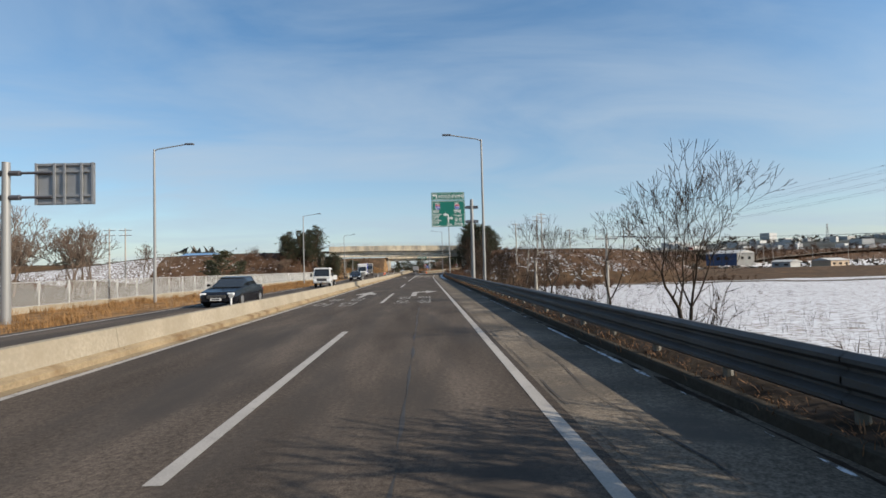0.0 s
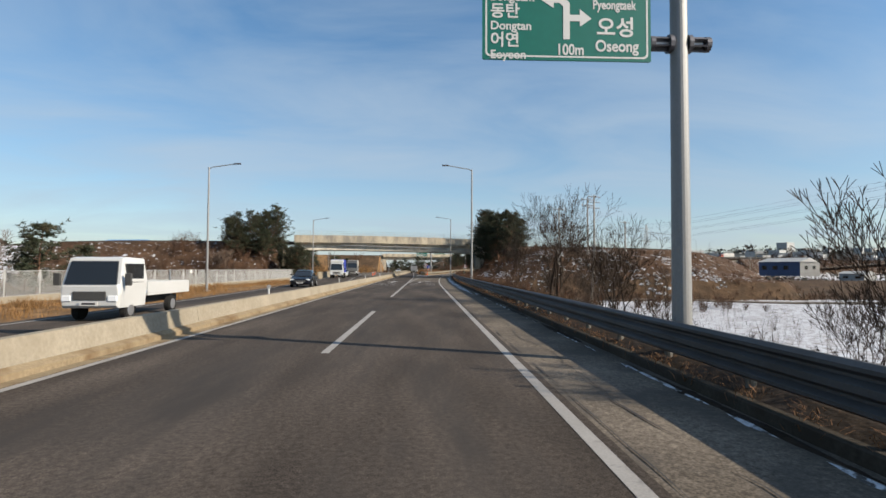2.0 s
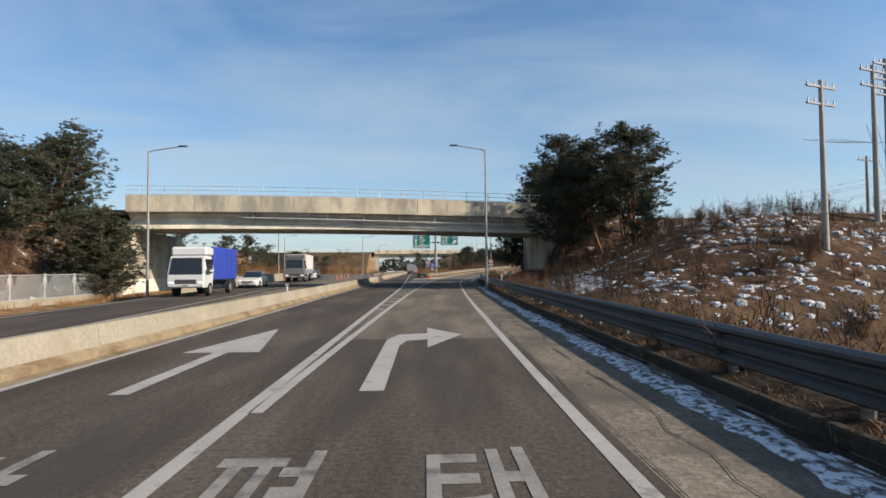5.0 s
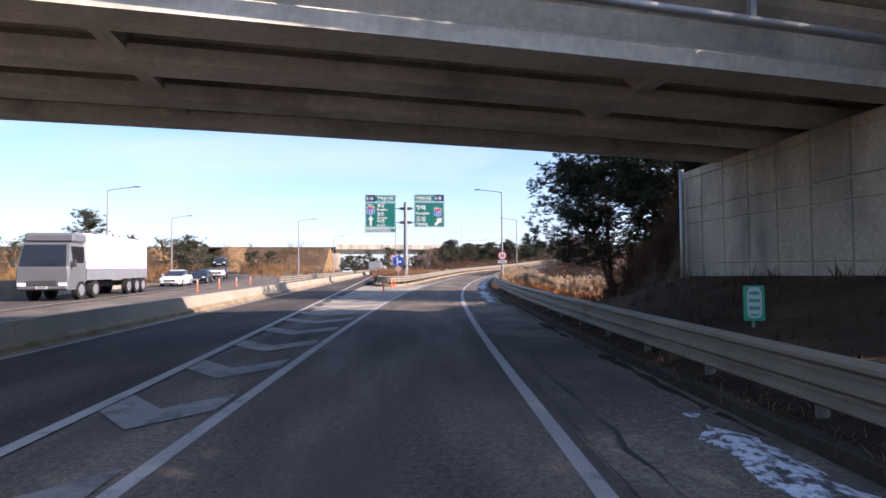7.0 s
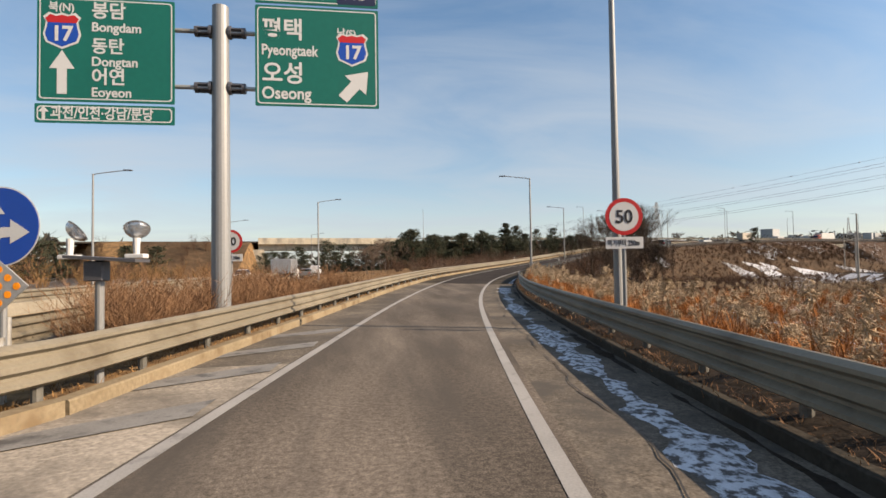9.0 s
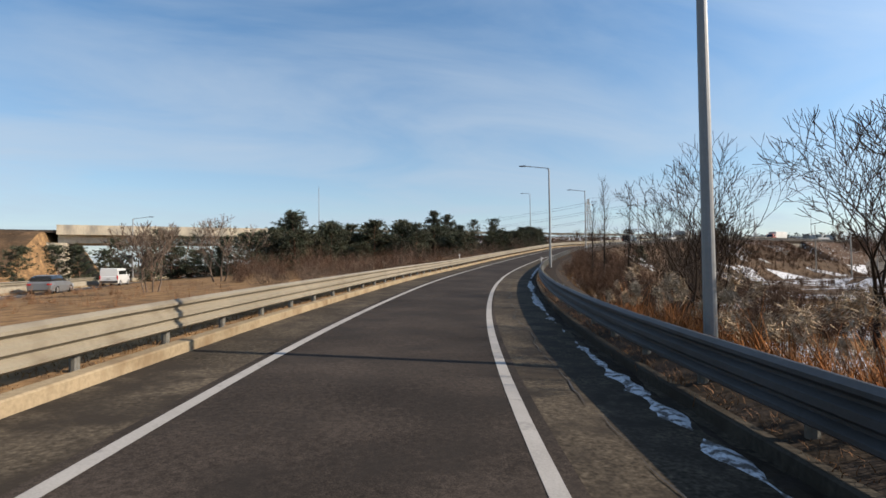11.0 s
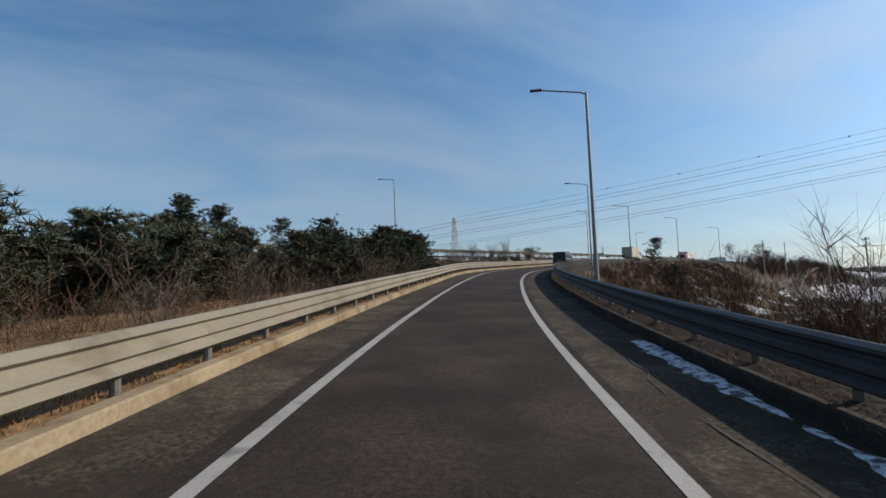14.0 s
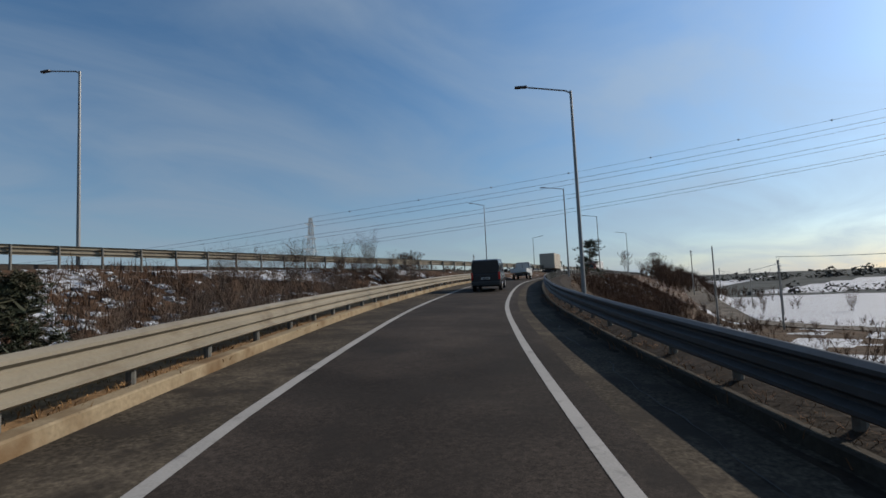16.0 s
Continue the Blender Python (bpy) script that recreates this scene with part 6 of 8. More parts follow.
# opposite side beyond the overpass
scatter(BRUSH[0], cloud(150, lambda: (rng.uniform(-62, -25), rng.uniform(111, 138)), 0.8, 1.5, keep=lambda x, y: clear(x, y)), "brush", M_RUSSET, "russet bushes on the bank above the low wall", "bushes")
scatter(BRUSH[0], cloud(330, lambda: (rng.uniform(-90, -19), rng.uniform(112, 250)), 0.6, 1.3, keep=lambda x, y: clear(x, y)), "brush", M_STRAW, "tawny bushes and reeds beside the opposite road", "bushes")
scatter(BRUSH[2], cloud(110, lambda: (rng.uniform(-95, -26), rng.uniform(195, 275)), 0.7, 1.2, keep=lambda x, y: clear(x, y)), "brush", M_BRUSH, "brown thicket in front of the far bridge", "bushes")
# island between road and ramp
scatter(BRUSH[3], cloud(90, lambda: (rng.uniform(-3, 5), rng.uniform(148, 167)), 0.5, 0.95, dz=0.3, keep=lambda x, y: x < np.interp(y, RP[:, 1], RP[:, 0]) - 4.4 and x > -0.9 - 0.05 * (y - 146)), "brush", M_RUSSET, "dry brown bushes on the island", "bushes")
scatter(BRUSH[1], cloud(260, lambda: (rng.uniform(-4, 16), rng.uniform(168, 236)), 0.35, 0.8, keep=lambda x, y: x < np.interp(y, RP[:, 1], RP[:, 0]) - 5 and x > -2.5), "brush", M_RUSSET, "dry brown bushes between road and ramp", "bushes")
# right of the ramp
scatter(BRUSH[0], cloud(230, lambda: (rng.uniform(24, 75), rng.uniform(186, 240)), 0.35, 0.7, keep=lambda x, y: clear(x, y, 6.4) and x > np.interp(y, RP[:, 1], RP[:, 0])), "brush", M_BRUSH, "brown brush on the ramp's outer slope", "bushes")
scatter(BRUSH[1], cloud(340, lambda: (rng.uniform(56, 190), rng.uniform(222, 306)), 0.5, 1.15, keep=lambda x, y: clear(x, y, 6.4) and x > np.interp(y, RP[:, 1], RP[:, 0])), "brush", M_BRUSH, "dark brush on the embankment", "bushes")
scatter(BRUSH[1], cloud(170, lambda: (lambda k: (HIGHROAD[k][0], HIGHROAD[k][1] - rng.uniform(8, 22)))(rng.randrange(90, 118)), 0.35, 0.7, keep=lambda x, y: clear(x, y, 6.0)), "brush", M_BRUSH, "low brown bushes on the snowy embankment", "bushes")

scatter(BRUSH[2], cloud(130, lambda: (lambda y: (np.interp(y, RP[:, 1], RP[:, 0]) + rng.uniform(8, 20), y))(rng.uniform(204, 240)), 0.45, 0.85, keep=lambda x, y: clear(x, y, 6.6)), "brush", M_BRUSH, "dark thicket of thin bushes behind the guardrail", "bushes")
scatter(BRUSH[1], cloud(560, lambda: (lambda y: (np.interp(y, RP[:, 1], RP[:, 0]) + rng.uniform(8, 40), y))(rng.uniform(232, 290)), 0.4, 0.85, keep=lambda x, y: clear(x, y, 6.4)), "brush", M_BRUSH, "low dark bushes on the ramp's outer slope", "bushes")
scatter(BRUSH[1], cloud(150, lambda: (rng.uniform(9, 24), rng.uniform(86, 107)), 0.4, 0.95, keep=lambda x, y: clear(x, y, 6.4)), "brush", M_BRUSH, "dark brush under the pines before the overpass", "bushes")
scatter(BRUSH[1], cloud(170, lambda: (rng.uniform(126, 196), rng.uniform(284, 314)), 0.5, 1.1, keep=lambda x, y: clear(x, y, 6.4) and x > np.interp(y, RP[:, 1], RP[:, 0])), "brush", M_BRUSH, "dark brush on the slope beside the underpass", "bushes")
under_weeds = []
for p in under_line:
    for _ in range(16):
        d_ = rng.uniform(0.8, 7.2)
        z_ = p[2] + float(np.interp(d_, (0.5, 2.6, 4.95, 7.5), (0.08, 0.62, 1.36, 1.5)))
        s_ = rng.uniform(0.5, 1.1)
        under_weeds.append((p[0] + d_, p[1] + rng.uniform(-0.5, 0.5), z_ - 0.05, s_, rng.uniform(0, 6.28), s_ * 0.8))
TUFT_WEED = tuft(15, 12, 0.6, 0.026, 0.9)
scatter(TUFT_WEED, under_weeds, "dead_weeds", M_BRUSH, "dead brown weeds on the earth slope below the abutment", "weeds")
scatter(BRUSH[3], cloud(230, lambda: (rng.uniform(11.2, 20), rng.uniform(112.5, 125)), 0.4, 0.75, keep=lambda x, y: not (x < 13 and y < 115.6)), "brush", M_BRUSH, "dense dark brush on the slope behind the abutment", "bushes")
scatter(TUFT_WEED, cloud(700, lambda: (rng.uniform(11.2, 22), rng.uniform(112.5, 127)), 0.6, 1.2, keep=lambda x, y: not (x < 13 and y < 115.6)), "dead_weeds", M_BRUSH, "dead brown weeds behind the abutment", "weeds")
scatter(TUFT_WEED, cloud(1500, lambda: (lambda y: (np.interp(y, RP[:, 1], RP[:, 0]) + rng.uniform(6.5, 45), y))(rng.uniform(222, 285)), 0.6, 1.4, keep=lambda x, y: clear(x, y, 6.2)), "dead_weeds", M_BRUSH, "dead brown weeds below the climbing ramp", "weeds")
scatter(BRUSH[3], cloud(260, lambda: (lambda y: (np.interp(y, RP[:, 1], RP[:, 0]) + rng.uniform(7.5, 34), y))(rng.uniform(197, 240)), 0.5, 1.0, keep=lambda x, y: clear(x, y, 6.8)), "brush", M_BRUSH, "dark tangled brush behind the ramp's guardrail", "bushes")
scatter(TUFT_WEED, cloud(2600, lambda: (lambda k: (HIGHROAD[k][0] + rng.uniform(-2, 2), HIGHROAD[k][1] - rng.uniform(7.6, 24)))(rng.randrange(88, 126)), 1.1, 2.2, keep=lambda x, y: clear(x, y, 6.2)), "dead_weeds", M_BRUSH, "tall dead weeds on the highway embankment", "weeds")
scatter(TUFT_WEED, cloud(1800, lambda: (rng.uniform(66, 190), rng.uniform(205, 300)), 0.9, 2.0, keep=lambda x, y: clear(x, y, 7.0) and x > np.interp(y, RP[:, 1], RP[:, 0])), "dead_weeds", M_BRUSH, "dead brown weeds in the fields below the ramp", "weeds")
scatter(BRUSH[2], cloud(330, lambda: (lambda k: (HIGHROAD[k][0] + rng.uniform(-3, 3), HIGHROAD[k][1] - 7.4 - rng.expovariate(0.12)))(rng.randrange(134, 190)), 0.7, 1.75, keep=lambda x, y: clear(x, y, 6.2)), "brush", M_BRUSH, "dark brush along the far embankment", "bushes")
# reeds beside the ramp
REED = tuft(3, 24, 1.45, 0.026, 0.75)
reeds = cloud(2500, lambda: (lambda y: (np.interp(y, RP[:, 1], RP[:, 0]) + 4.9 + rng.expovariate(0.075), y))(rng.uniform(126, 188)), 0.7, 1.1, keep=lambda x, y: clear(x, y, 5.0) and x < 52 and noise.noise((x * 0.11, y * 0.11, 4)) > -0.15 - 0.5 * (x - np.interp(y, RP[:, 1], RP[:, 0]) < 9) * (y > 132))
scatter(REED, reeds, "reeds", M_REED, "dense russet dry reeds behind the guardrail", "reeds")
pl = Soup()
r_ = np.random.RandomState(2)
for _ in range(80):
    d = r_.normal(0, 1, 3)
    d /= np.linalg.norm(d)
    c = np.array([0, 0, 1.42 + r_.normal(0, 0.08)]) + np.array([r_.normal(0, 0.035), r_.normal(0, 0.035), 0])
    w = np.cross(d, r_.normal(0, 1, 3))
    w /= np.linalg.norm(w)
    pl.tris(np.stack([c - w * 0.009, c + w * 0.009, c + d * 0.15]))
scatter(pl.arrays(), [(x + rng.uniform(-0.4, 0.4), y + rng.uniform(-0.4, 0.4), z, s * 1.1, a, h) for x, y, z, s, a, h in reeds for _ in range(2) if rng.random() < 0.38], "reed_plumes", M_PLUME, "pale fluffy plumes of the reeds", "reeds")
# dry grass
TUFT = tuft(5, 10, 0.62, 0.026, 0.8)
SMALL = tuft(6, 8, 0.28, 0.017, 1.0)
scatter(TUFT, cloud(2600, lambda: (rng.uniform(-21.6, -12.6), rng.uniform(-40, 100)), 0.45, 1.15, keep=lambda x, y: clear(x, y, 3) and rng.random() < (0.25 + 0.75 * (noise.noise((x * 0.3, y * 0.12, 0)) > -0.1))), "dry_grass", M_STRAW, "tawny dry grass on the verge before the fence", "grass")
def along_rail(P, lo, hi, n, low, high, rise=0.10):
    """Places in a strip beside a line."""
    r = np.random.RandomState(n)
    out = []
    for _ in range(n):
        Q = offset(P, r.uniform(lo, hi, len(P)))
        for p, s, a, h, j in zip(Q, r.uniform(0.5, 1.1, len(P)), r.uniform(0, 6.28, len(P)), r.uniform(low, high, len(P)), r.uniform(-0.5, 0.5, len(P))):
            out.append((p[0] + j * 0.3, p[1] + j, p[2] + rise, s, a, h))
    return out


scatter(SMALL, along_rail(seg(RAIL_R, -34, 275), -0.12, 0.55, 26, 0.4, 1.2, 0.12), "dry_grass", M_RUSSET, "short dead grass under the guardrail", "grass")
scatter(SMALL, along_rail(seg(RAIL_L, 145, 275), -0.75, -0.02, 14, 0.4, 1.0), "dry_grass", M_STRAW, "short dead grass behind the ramp's kerb", "grass")
scatter(TUFT, cloud(1300, lambda: (rng.uniform(24, 90), rng.uniform(160, 245)), 0.6, 1.3, keep=lambda x, y: clear(x, y, 6.4) and x > np.interp(y, RP[:, 1], RP[:, 0])), "dry_grass", M_STRAW, "tufts of dry grass in the field beside the ramp", "grass")

scatter(TUFT, cloud(1000, lambda: (rng.uniform(9, 66), rng.uniform(78, 126)), 0.6, 1.3, keep=lambda x, y: clear(x, y, 6.6)), "dead_weeds", M_BRUSH, "dense dead brown weeds on the overpass slope", "weeds")
scatter(TUFT, cloud(1500, lambda: (rng.uniform(-110, -24), rng.uniform(66, 110)), 0.6, 1.3, keep=lambda x, y: clear(x, y)), "dead_weeds", M_BRUSH, "dead brown weeds on the slope behind the fence", "weeds")
scatter(TUFT, cloud(1500, lambda: (lambda k: (HIGHROAD[k][0] + rng.uniform(-2, 2), HIGHROAD[k][1] - rng.uniform(7.6, 24)))(rng.randrange(88, 122)), 0.5, 1.2, keep=lambda x, y: clear(x, y, 6.2)), "dead_weeds", M_BRUSH, "dead brown weeds on the highway embankment", "weeds")
scatter(TUFT, cloud(1200, lambda: (lambda y: (np.interp(y, RP[:, 1], RP[:, 0]) + rng.choice((-1, 1)) * rng.uniform(6.3, 16), y))(rng.uniform(180, 275)), 0.5, 1.2, keep=lambda x, y: clear(x, y, 6.2)), "dead_weeds", M_BRUSH, "dead brown weeds on the ramp's slopes", "weeds")

scatter(TUFT, cloud(1500, lambda: (lambda y: (np.interp(y, RP[:, 1], RP[:, 0]) + rng.uniform(6.5, 48), y))(rng.uniform(178, 222)), 0.7, 1.4, keep=lambda x, y: clear(x, y, 6.2)), "dry_grass", M_RUSSETGRASS, "tawny dry grass in the field beside the ramp", "grass")

# snow left along the kerbs and in the fields
def snow_strip(P, d, w, label, seed, cover=0.38, mat=M_SNOW, name="snow_strip", high=0.055):
    """Ragged low bank of old snow along a line."""
    r = random.Random(seed)
    L_, R_, T_ = offset(P, d - w / 2), offset(P, d + w / 2), offset(P, d)
    v, f = [], []
    for i in range(len(P)):
        k = max(0.0, 0.9 * noise.noise((i * 0.05, seed * 3.1, 0)) + cover + 0.7 * noise.noise((i * 0.27, seed, 4)))
        k = min(k, 1.0)
        c = T_[i]
        a = c + (L_[i] - c) * k * (0.9 + 0.8 * noise.noise((i * 0.21, seed, 7)) + 0.5 * noise.noise((i * 0.8, seed, 9)))
        b = c + (R_[i] - c) * k * (0.9 + 0.8 * noise.noise((i * 0.21, seed, 17)) + 0.5 * noise.noise((i * 0.8, seed, 19)))
        v += [(a[0], a[1], a[2] - 0.02), (c[0], c[1], c[2] + high * k - 0.02), (b[0], b[1], b[2] - 0.02)]
    for i in range(len(P) - 1):
        f += [(i * 3, i * 3 + 1, i * 3 + 4, i * 3 + 3), (i * 3 + 1, i * 3 + 2, i * 3 + 5, i * 3 + 4)]
    f = [tuple(reversed(q)) for q in f]
    return tagged(part_mesh(name, v, f, mat), label, name.split("_")[0], kind="stuff")


def fine(P, k=3):
    return np.concatenate([P[:-1] + (P[1:] - P[:-1]) * t for t in np.arange(k) / k]).reshape(k, -1, P.shape[1]).transpose(1, 0, 2).reshape(-1, P.shape[1])


snow_strip(fine(seg(RAIL_R, -34, 78), 6), -0.50, 0.30, "thin ragged strip of old snow along the kerb", 1, 0.2)
snow_strip(fine(seg(RAIL_R, 40, 104), 6), -0.78, 0.72, "ragged strip of old snow along the kerb", 2, 0.78)
snow_strip(fine(seg(RAIL_R, 122, 170), 6), -1.0, 0.95, "broad ragged strip of old snow in the ramp's gutter", 3, 0.6)
snow_strip(fine(seg(RAIL_R, 176, 236), 6), -0.60, 0.55, "ragged strip of old snow in the ramp's gutter", 5, 0.62)
snow_strip(fine(seg(RAIL_R, -34, 104), 6), -0.42, 0.34, "ragged strip of dark grit along the kerb", 21, 0.55, M_SHADEDDIRT, "grit_strip", 0.035)
snow_strip(fine(seg(RAIL_R, 104, 176), 6), -0.45, 0.42, "ragged strip of dark grit in the gutter", 22, 0.55, M_SHADEDDIRT, "grit_strip", 0.035)
snow_strip(fine(seg(RAIL_R, 176, 275), 6), -0.45, 0.42, "ragged strip of dark grit along the ramp's kerb", 23, 0.55, M_SHADEDDIRT, "grit_strip", 0.035)
snow_strip(fine(seg(RAIL_R, 236, 275), 6), -0.12, 0.5, "scraps of old snow behind the kerb", 24, 0.2, M_SNOW, "snow_strip", 0.20)

# clods of old snow between the weeds of the slopes
def snow_clod(seed):
    """Uneven low lump with a deep skirt, as a soup of points and faces."""
    r = random.Random(seed)
    n = 9
    v = []
    for rad, z in ((1.0, -0.5), (1.0, 0.0), (0.62, 0.16)):
        v += [(rad * r.uniform(0.6, 1.15) * math.cos(k * 6.2832 / n), 0.7 * rad * r.uniform(0.6, 1.15) * math.sin(k * 6.2832 / n), z + r.uniform(-0.03, 0.03)) for k in range(n)]
    v.append((0, 0, 0.2))
    f = [(o + k, o + (k + 1) % n, o + n + (k + 1) % n, o + n + k) for o in (0, n) for k in range(n)]
    f += [(2 * n + k, 2 * n + (k + 1) % n, 3 * n) for k in range(n)]
    return np.array(v), f


rng = random.Random(61)
scatter(snow_clod(1), cloud(1500, lambda: (rng.uniform(10, 44), rng.uniform(74, 100)), 0.12, 0.42, keep=lambda x, y: clear(x, y, 6.5) and noise.noise((x * 0.16, y * 0.16, 3)) > -0.05), "snow_patch", M_SNOW, "clods of old snow between weeds on the overpass slope", "snow")
scatter(snow_clod(2), cloud(500, lambda: (lambda k: (HIGHROAD[k][0] + rng.uniform(-2, 2), HIGHROAD[k][1] - rng.uniform(7.6, 22)))(rng.randrange(96, 122)), 0.18, 0.5, keep=lambda x, y: clear(x, y, 6.2) and noise.noise((x * 0.13, y * 0.13, 5)) > 0.0), "snow_patch", M_SNOW, "clods of old snow on the highway embankment", "snow")


# ---------------------------------------------------------------- fence on the far side
M_MESH = material("fence_mesh", (0.294, 0.301, 0.294), 0.7, metal=0.2, vary=0.08, scale=1.0, fine=30)
FENCE = [(-22.0, y) for y in np.arange(-70, 99, 2.6)]
fence = empty("fence", pose(0, 0, 0), "grey steel mesh fence with posts", "fence", kind="structure")
bm = bmesh.new()
for k in range(27):
    x = -1.25 + 2.5 * k / 26
    for s in (-1, 1):
        rod(bm, (0.0, x, 0.12), (0.0, max(-1.25, min(1.25, x + s * 0.55)), 1.42), 0.0075, n=4)
for z in (0.10, 1.44):
    rod(bm, (0, -1.28, z), (0, 1.28, z), 0.022, n=6)
panel = None
pst = None
for x, y in FENCE:
    m = pose(x, y + 1.3, -0.05)
    z0 = 0.0
    if panel is None:
        panel = part("mesh_panel", bm, M_MESH, fence)
        panel.matrix_basis = m
        b2 = bmesh.new()
        rod(b2, (0, -1.3, -0.4), (0, -1.3, 1.52), 0.04, n=8)
        pst = part("post", b2, M_GALV, fence)
        pst.matrix_basis = m
        b3 = bmesh.new()
        box(b3, -0.10, 0.10, -1.3, 1.3, -0.45, 0.10)
        foot_ = part("footing", b3, M_BARRIER, fence)
        foot_.matrix_basis = m
    else:
        share(panel, "mesh_panel", m, fence)
        share(pst, "post", m, fence)
        share(foot_, "footing", m, fence)
bm = bmesh.new()
box(bm, -21.97, -21.95, 56.0, 56.5, 1.12, 1.42)
tagged(part("notice_board", bm, M_WHITE), "small white notice board on the fence", "sign")
v, f = sweep(offset(OPP[(OPP[:, 1] > 100) & (OPP[:, 1] < 150)], -4.4), [(-0.12, -0.4), (-0.12, 0.95), (0.12, 0.95), (0.12, -0.4)])
tagged(part_mesh("low_wall", v, f, M_BARRIER), "low stained concrete wall beside the opposite road", "wall", kind="structure")
# rail beside the barrier beyond the overpass
LR = np.array([(-7.9, y, 0.0) for y in np.arange(140, 262, 1.0)])
guardrail("guardrail_median", LR, 0, 1, "pale steel guardrail behind the median barrier", top=0.9)
med = np.array([(-7.0, y, 0) for y in np.arange(-110, 400, 3.0)])
lv, lf = [], []
for p in OPP[(OPP[:, 1] > -110) & (OPP[:, 1] < 260)]:
    lv += [(XL - 0.9, p[1], -0.03), (p[0] + 2.6, p[1], -0.03)]
lf = [(2 * i, 2 * i + 2, 2 * i + 3, 2 * i + 1) for i in range(len(lv) // 2 - 1)]
tagged(part_mesh("median_strip", lv, lf, M_SHOULDER), "dusty paved strip between the carriageways", "pavement", kind="structure")

# ---------------------------------------------------------------- vehicles
M_GLASS = material("vehicle_glass", (0.012, 0.014, 0.016), 0.08, vary=0.1, spec=0.6)
M_TYRE = material("tyre_rubber", (0.02, 0.02, 0.02), 0.9, vary=0.2)
M_RIM = material("wheel_metal", (0.45, 0.45, 0.46), 0.35, metal=0.8, vary=0.1)
M_BLACKPAINT = material("black_car_paint", (0.006, 0.007, 0.010), 0.2, vary=0.15, spec=0.35)
M_WHITEPAINT = material("white_vehicle_paint", (0.428, 0.434, 0.428), 0.3, vary=0.06, scale=1.2, spec=0.5)
M_GREYPAINT = material("grey_cab_paint", (0.10, 0.105, 0.11), 0.35, vary=0.12, scale=1.0)
M_DARKPAINT = material("dark_van_paint", (0.018, 0.02, 0.026), 0.25, vary=0.15)
M_BLUETARP = material("blue_box", (0.02, 0.04, 0.26), 0.5, vary=0.15)
M_CREAM = material("cargo_box_white", (0.44, 0.434, 0.411), 0.55, vary=0.08, scale=1.5, spots=((0.327, 0.309, 0.274), 1.2, 0.2, 0.1))
M_LIGHT = material("lamp_glass", (0.62, 0.64, 0.66), 0.12, vary=0.1, spec=0.7)
M_TAIL = material("tail_lamp", (0.35, 0.01, 0.01), 0.2, vary=0.1)
M_CHASSIS = material("chassis", (0.035, 0.035, 0.035), 0.8, vary=0.25)
M_BUS = material("bus_red", (0.50, 0.10, 0.06), 0.4, vary=0.15)


def wheel(e, x, y, r=0.33, w=0.22):
    bm = bmesh.new()
    rod(bm, (x - w / 2, y, r), (x + w / 2, y, r), r, n=22)
    bmesh.ops.bevel(bm, geom=[q for q in bm.edges if len(q.link_faces) == 2 and abs(q.calc_face_angle(0)) > 1.2], offset=0.03, segments=2, affect="EDGES")
    t = part("tyre", bm, M_TYRE, e)
    s = 1 if x > 0 else -1
    bm = bmesh.new()
    rod(bm, (x + s * w * 0.3, y, r), (x + s * (w / 2 + 0.012), y, r), r * 0.64, r * 0.58, 16)
    part("rim", bm, M_RIM, t)


def loft(name, sections, mat, parent, bevel=0.0):
    """A closed body from cross-sections (y, half width low, half width high, z low, z high)."""
    bm = bmesh.new()
    rings = []
    for y, a, b, z0, z1 in sections:
        zm = z0 + (z1 - z0) * 0.55
        am = max(a, b) * 1.0
        rings.append([bm.verts.new(p) for p in ((-a * 0.94, y, z0), (-am, y, zm), (-b, y, z1), (b, y, z1), (am, y, zm), (a * 0.94, y, z0))])
    for p, q in zip(rings, rings[1:]):
        for i in range(6):
            bm.faces.new((p[i], p[(i + 1) % 6], q[(i + 1) % 6], q[i]))
    bm.faces.new(rings[0])
    bm.faces.new(list(reversed(rings[-1])))
    bmesh.ops.recalc_face_normals(bm, faces=bm.faces)
    if bevel:
        bmesh.ops.bevel(bm, geom=list(bm.edges), offset=bevel, segments=2, affect="EDGES", profile=0.7)
    return part(name, bm, mat, parent, smooth=False)


def plate(e, x, y, z, s):
    bm = bmesh.new()
    box(bm, x - 0.26, x + 0.26, y - 0.01, y + 0.01, z - 0.06, z + 0.06)
    p = part("number_plate", bm, M_WHITE, e)
    bm = bmesh.new()
    box(bm, x - 0.19, x + 0.19, y - 0.013 * 1, y + 0.013, z - 0.03, z + 0.03)
    part("bar", bm, M_BLACK, p)


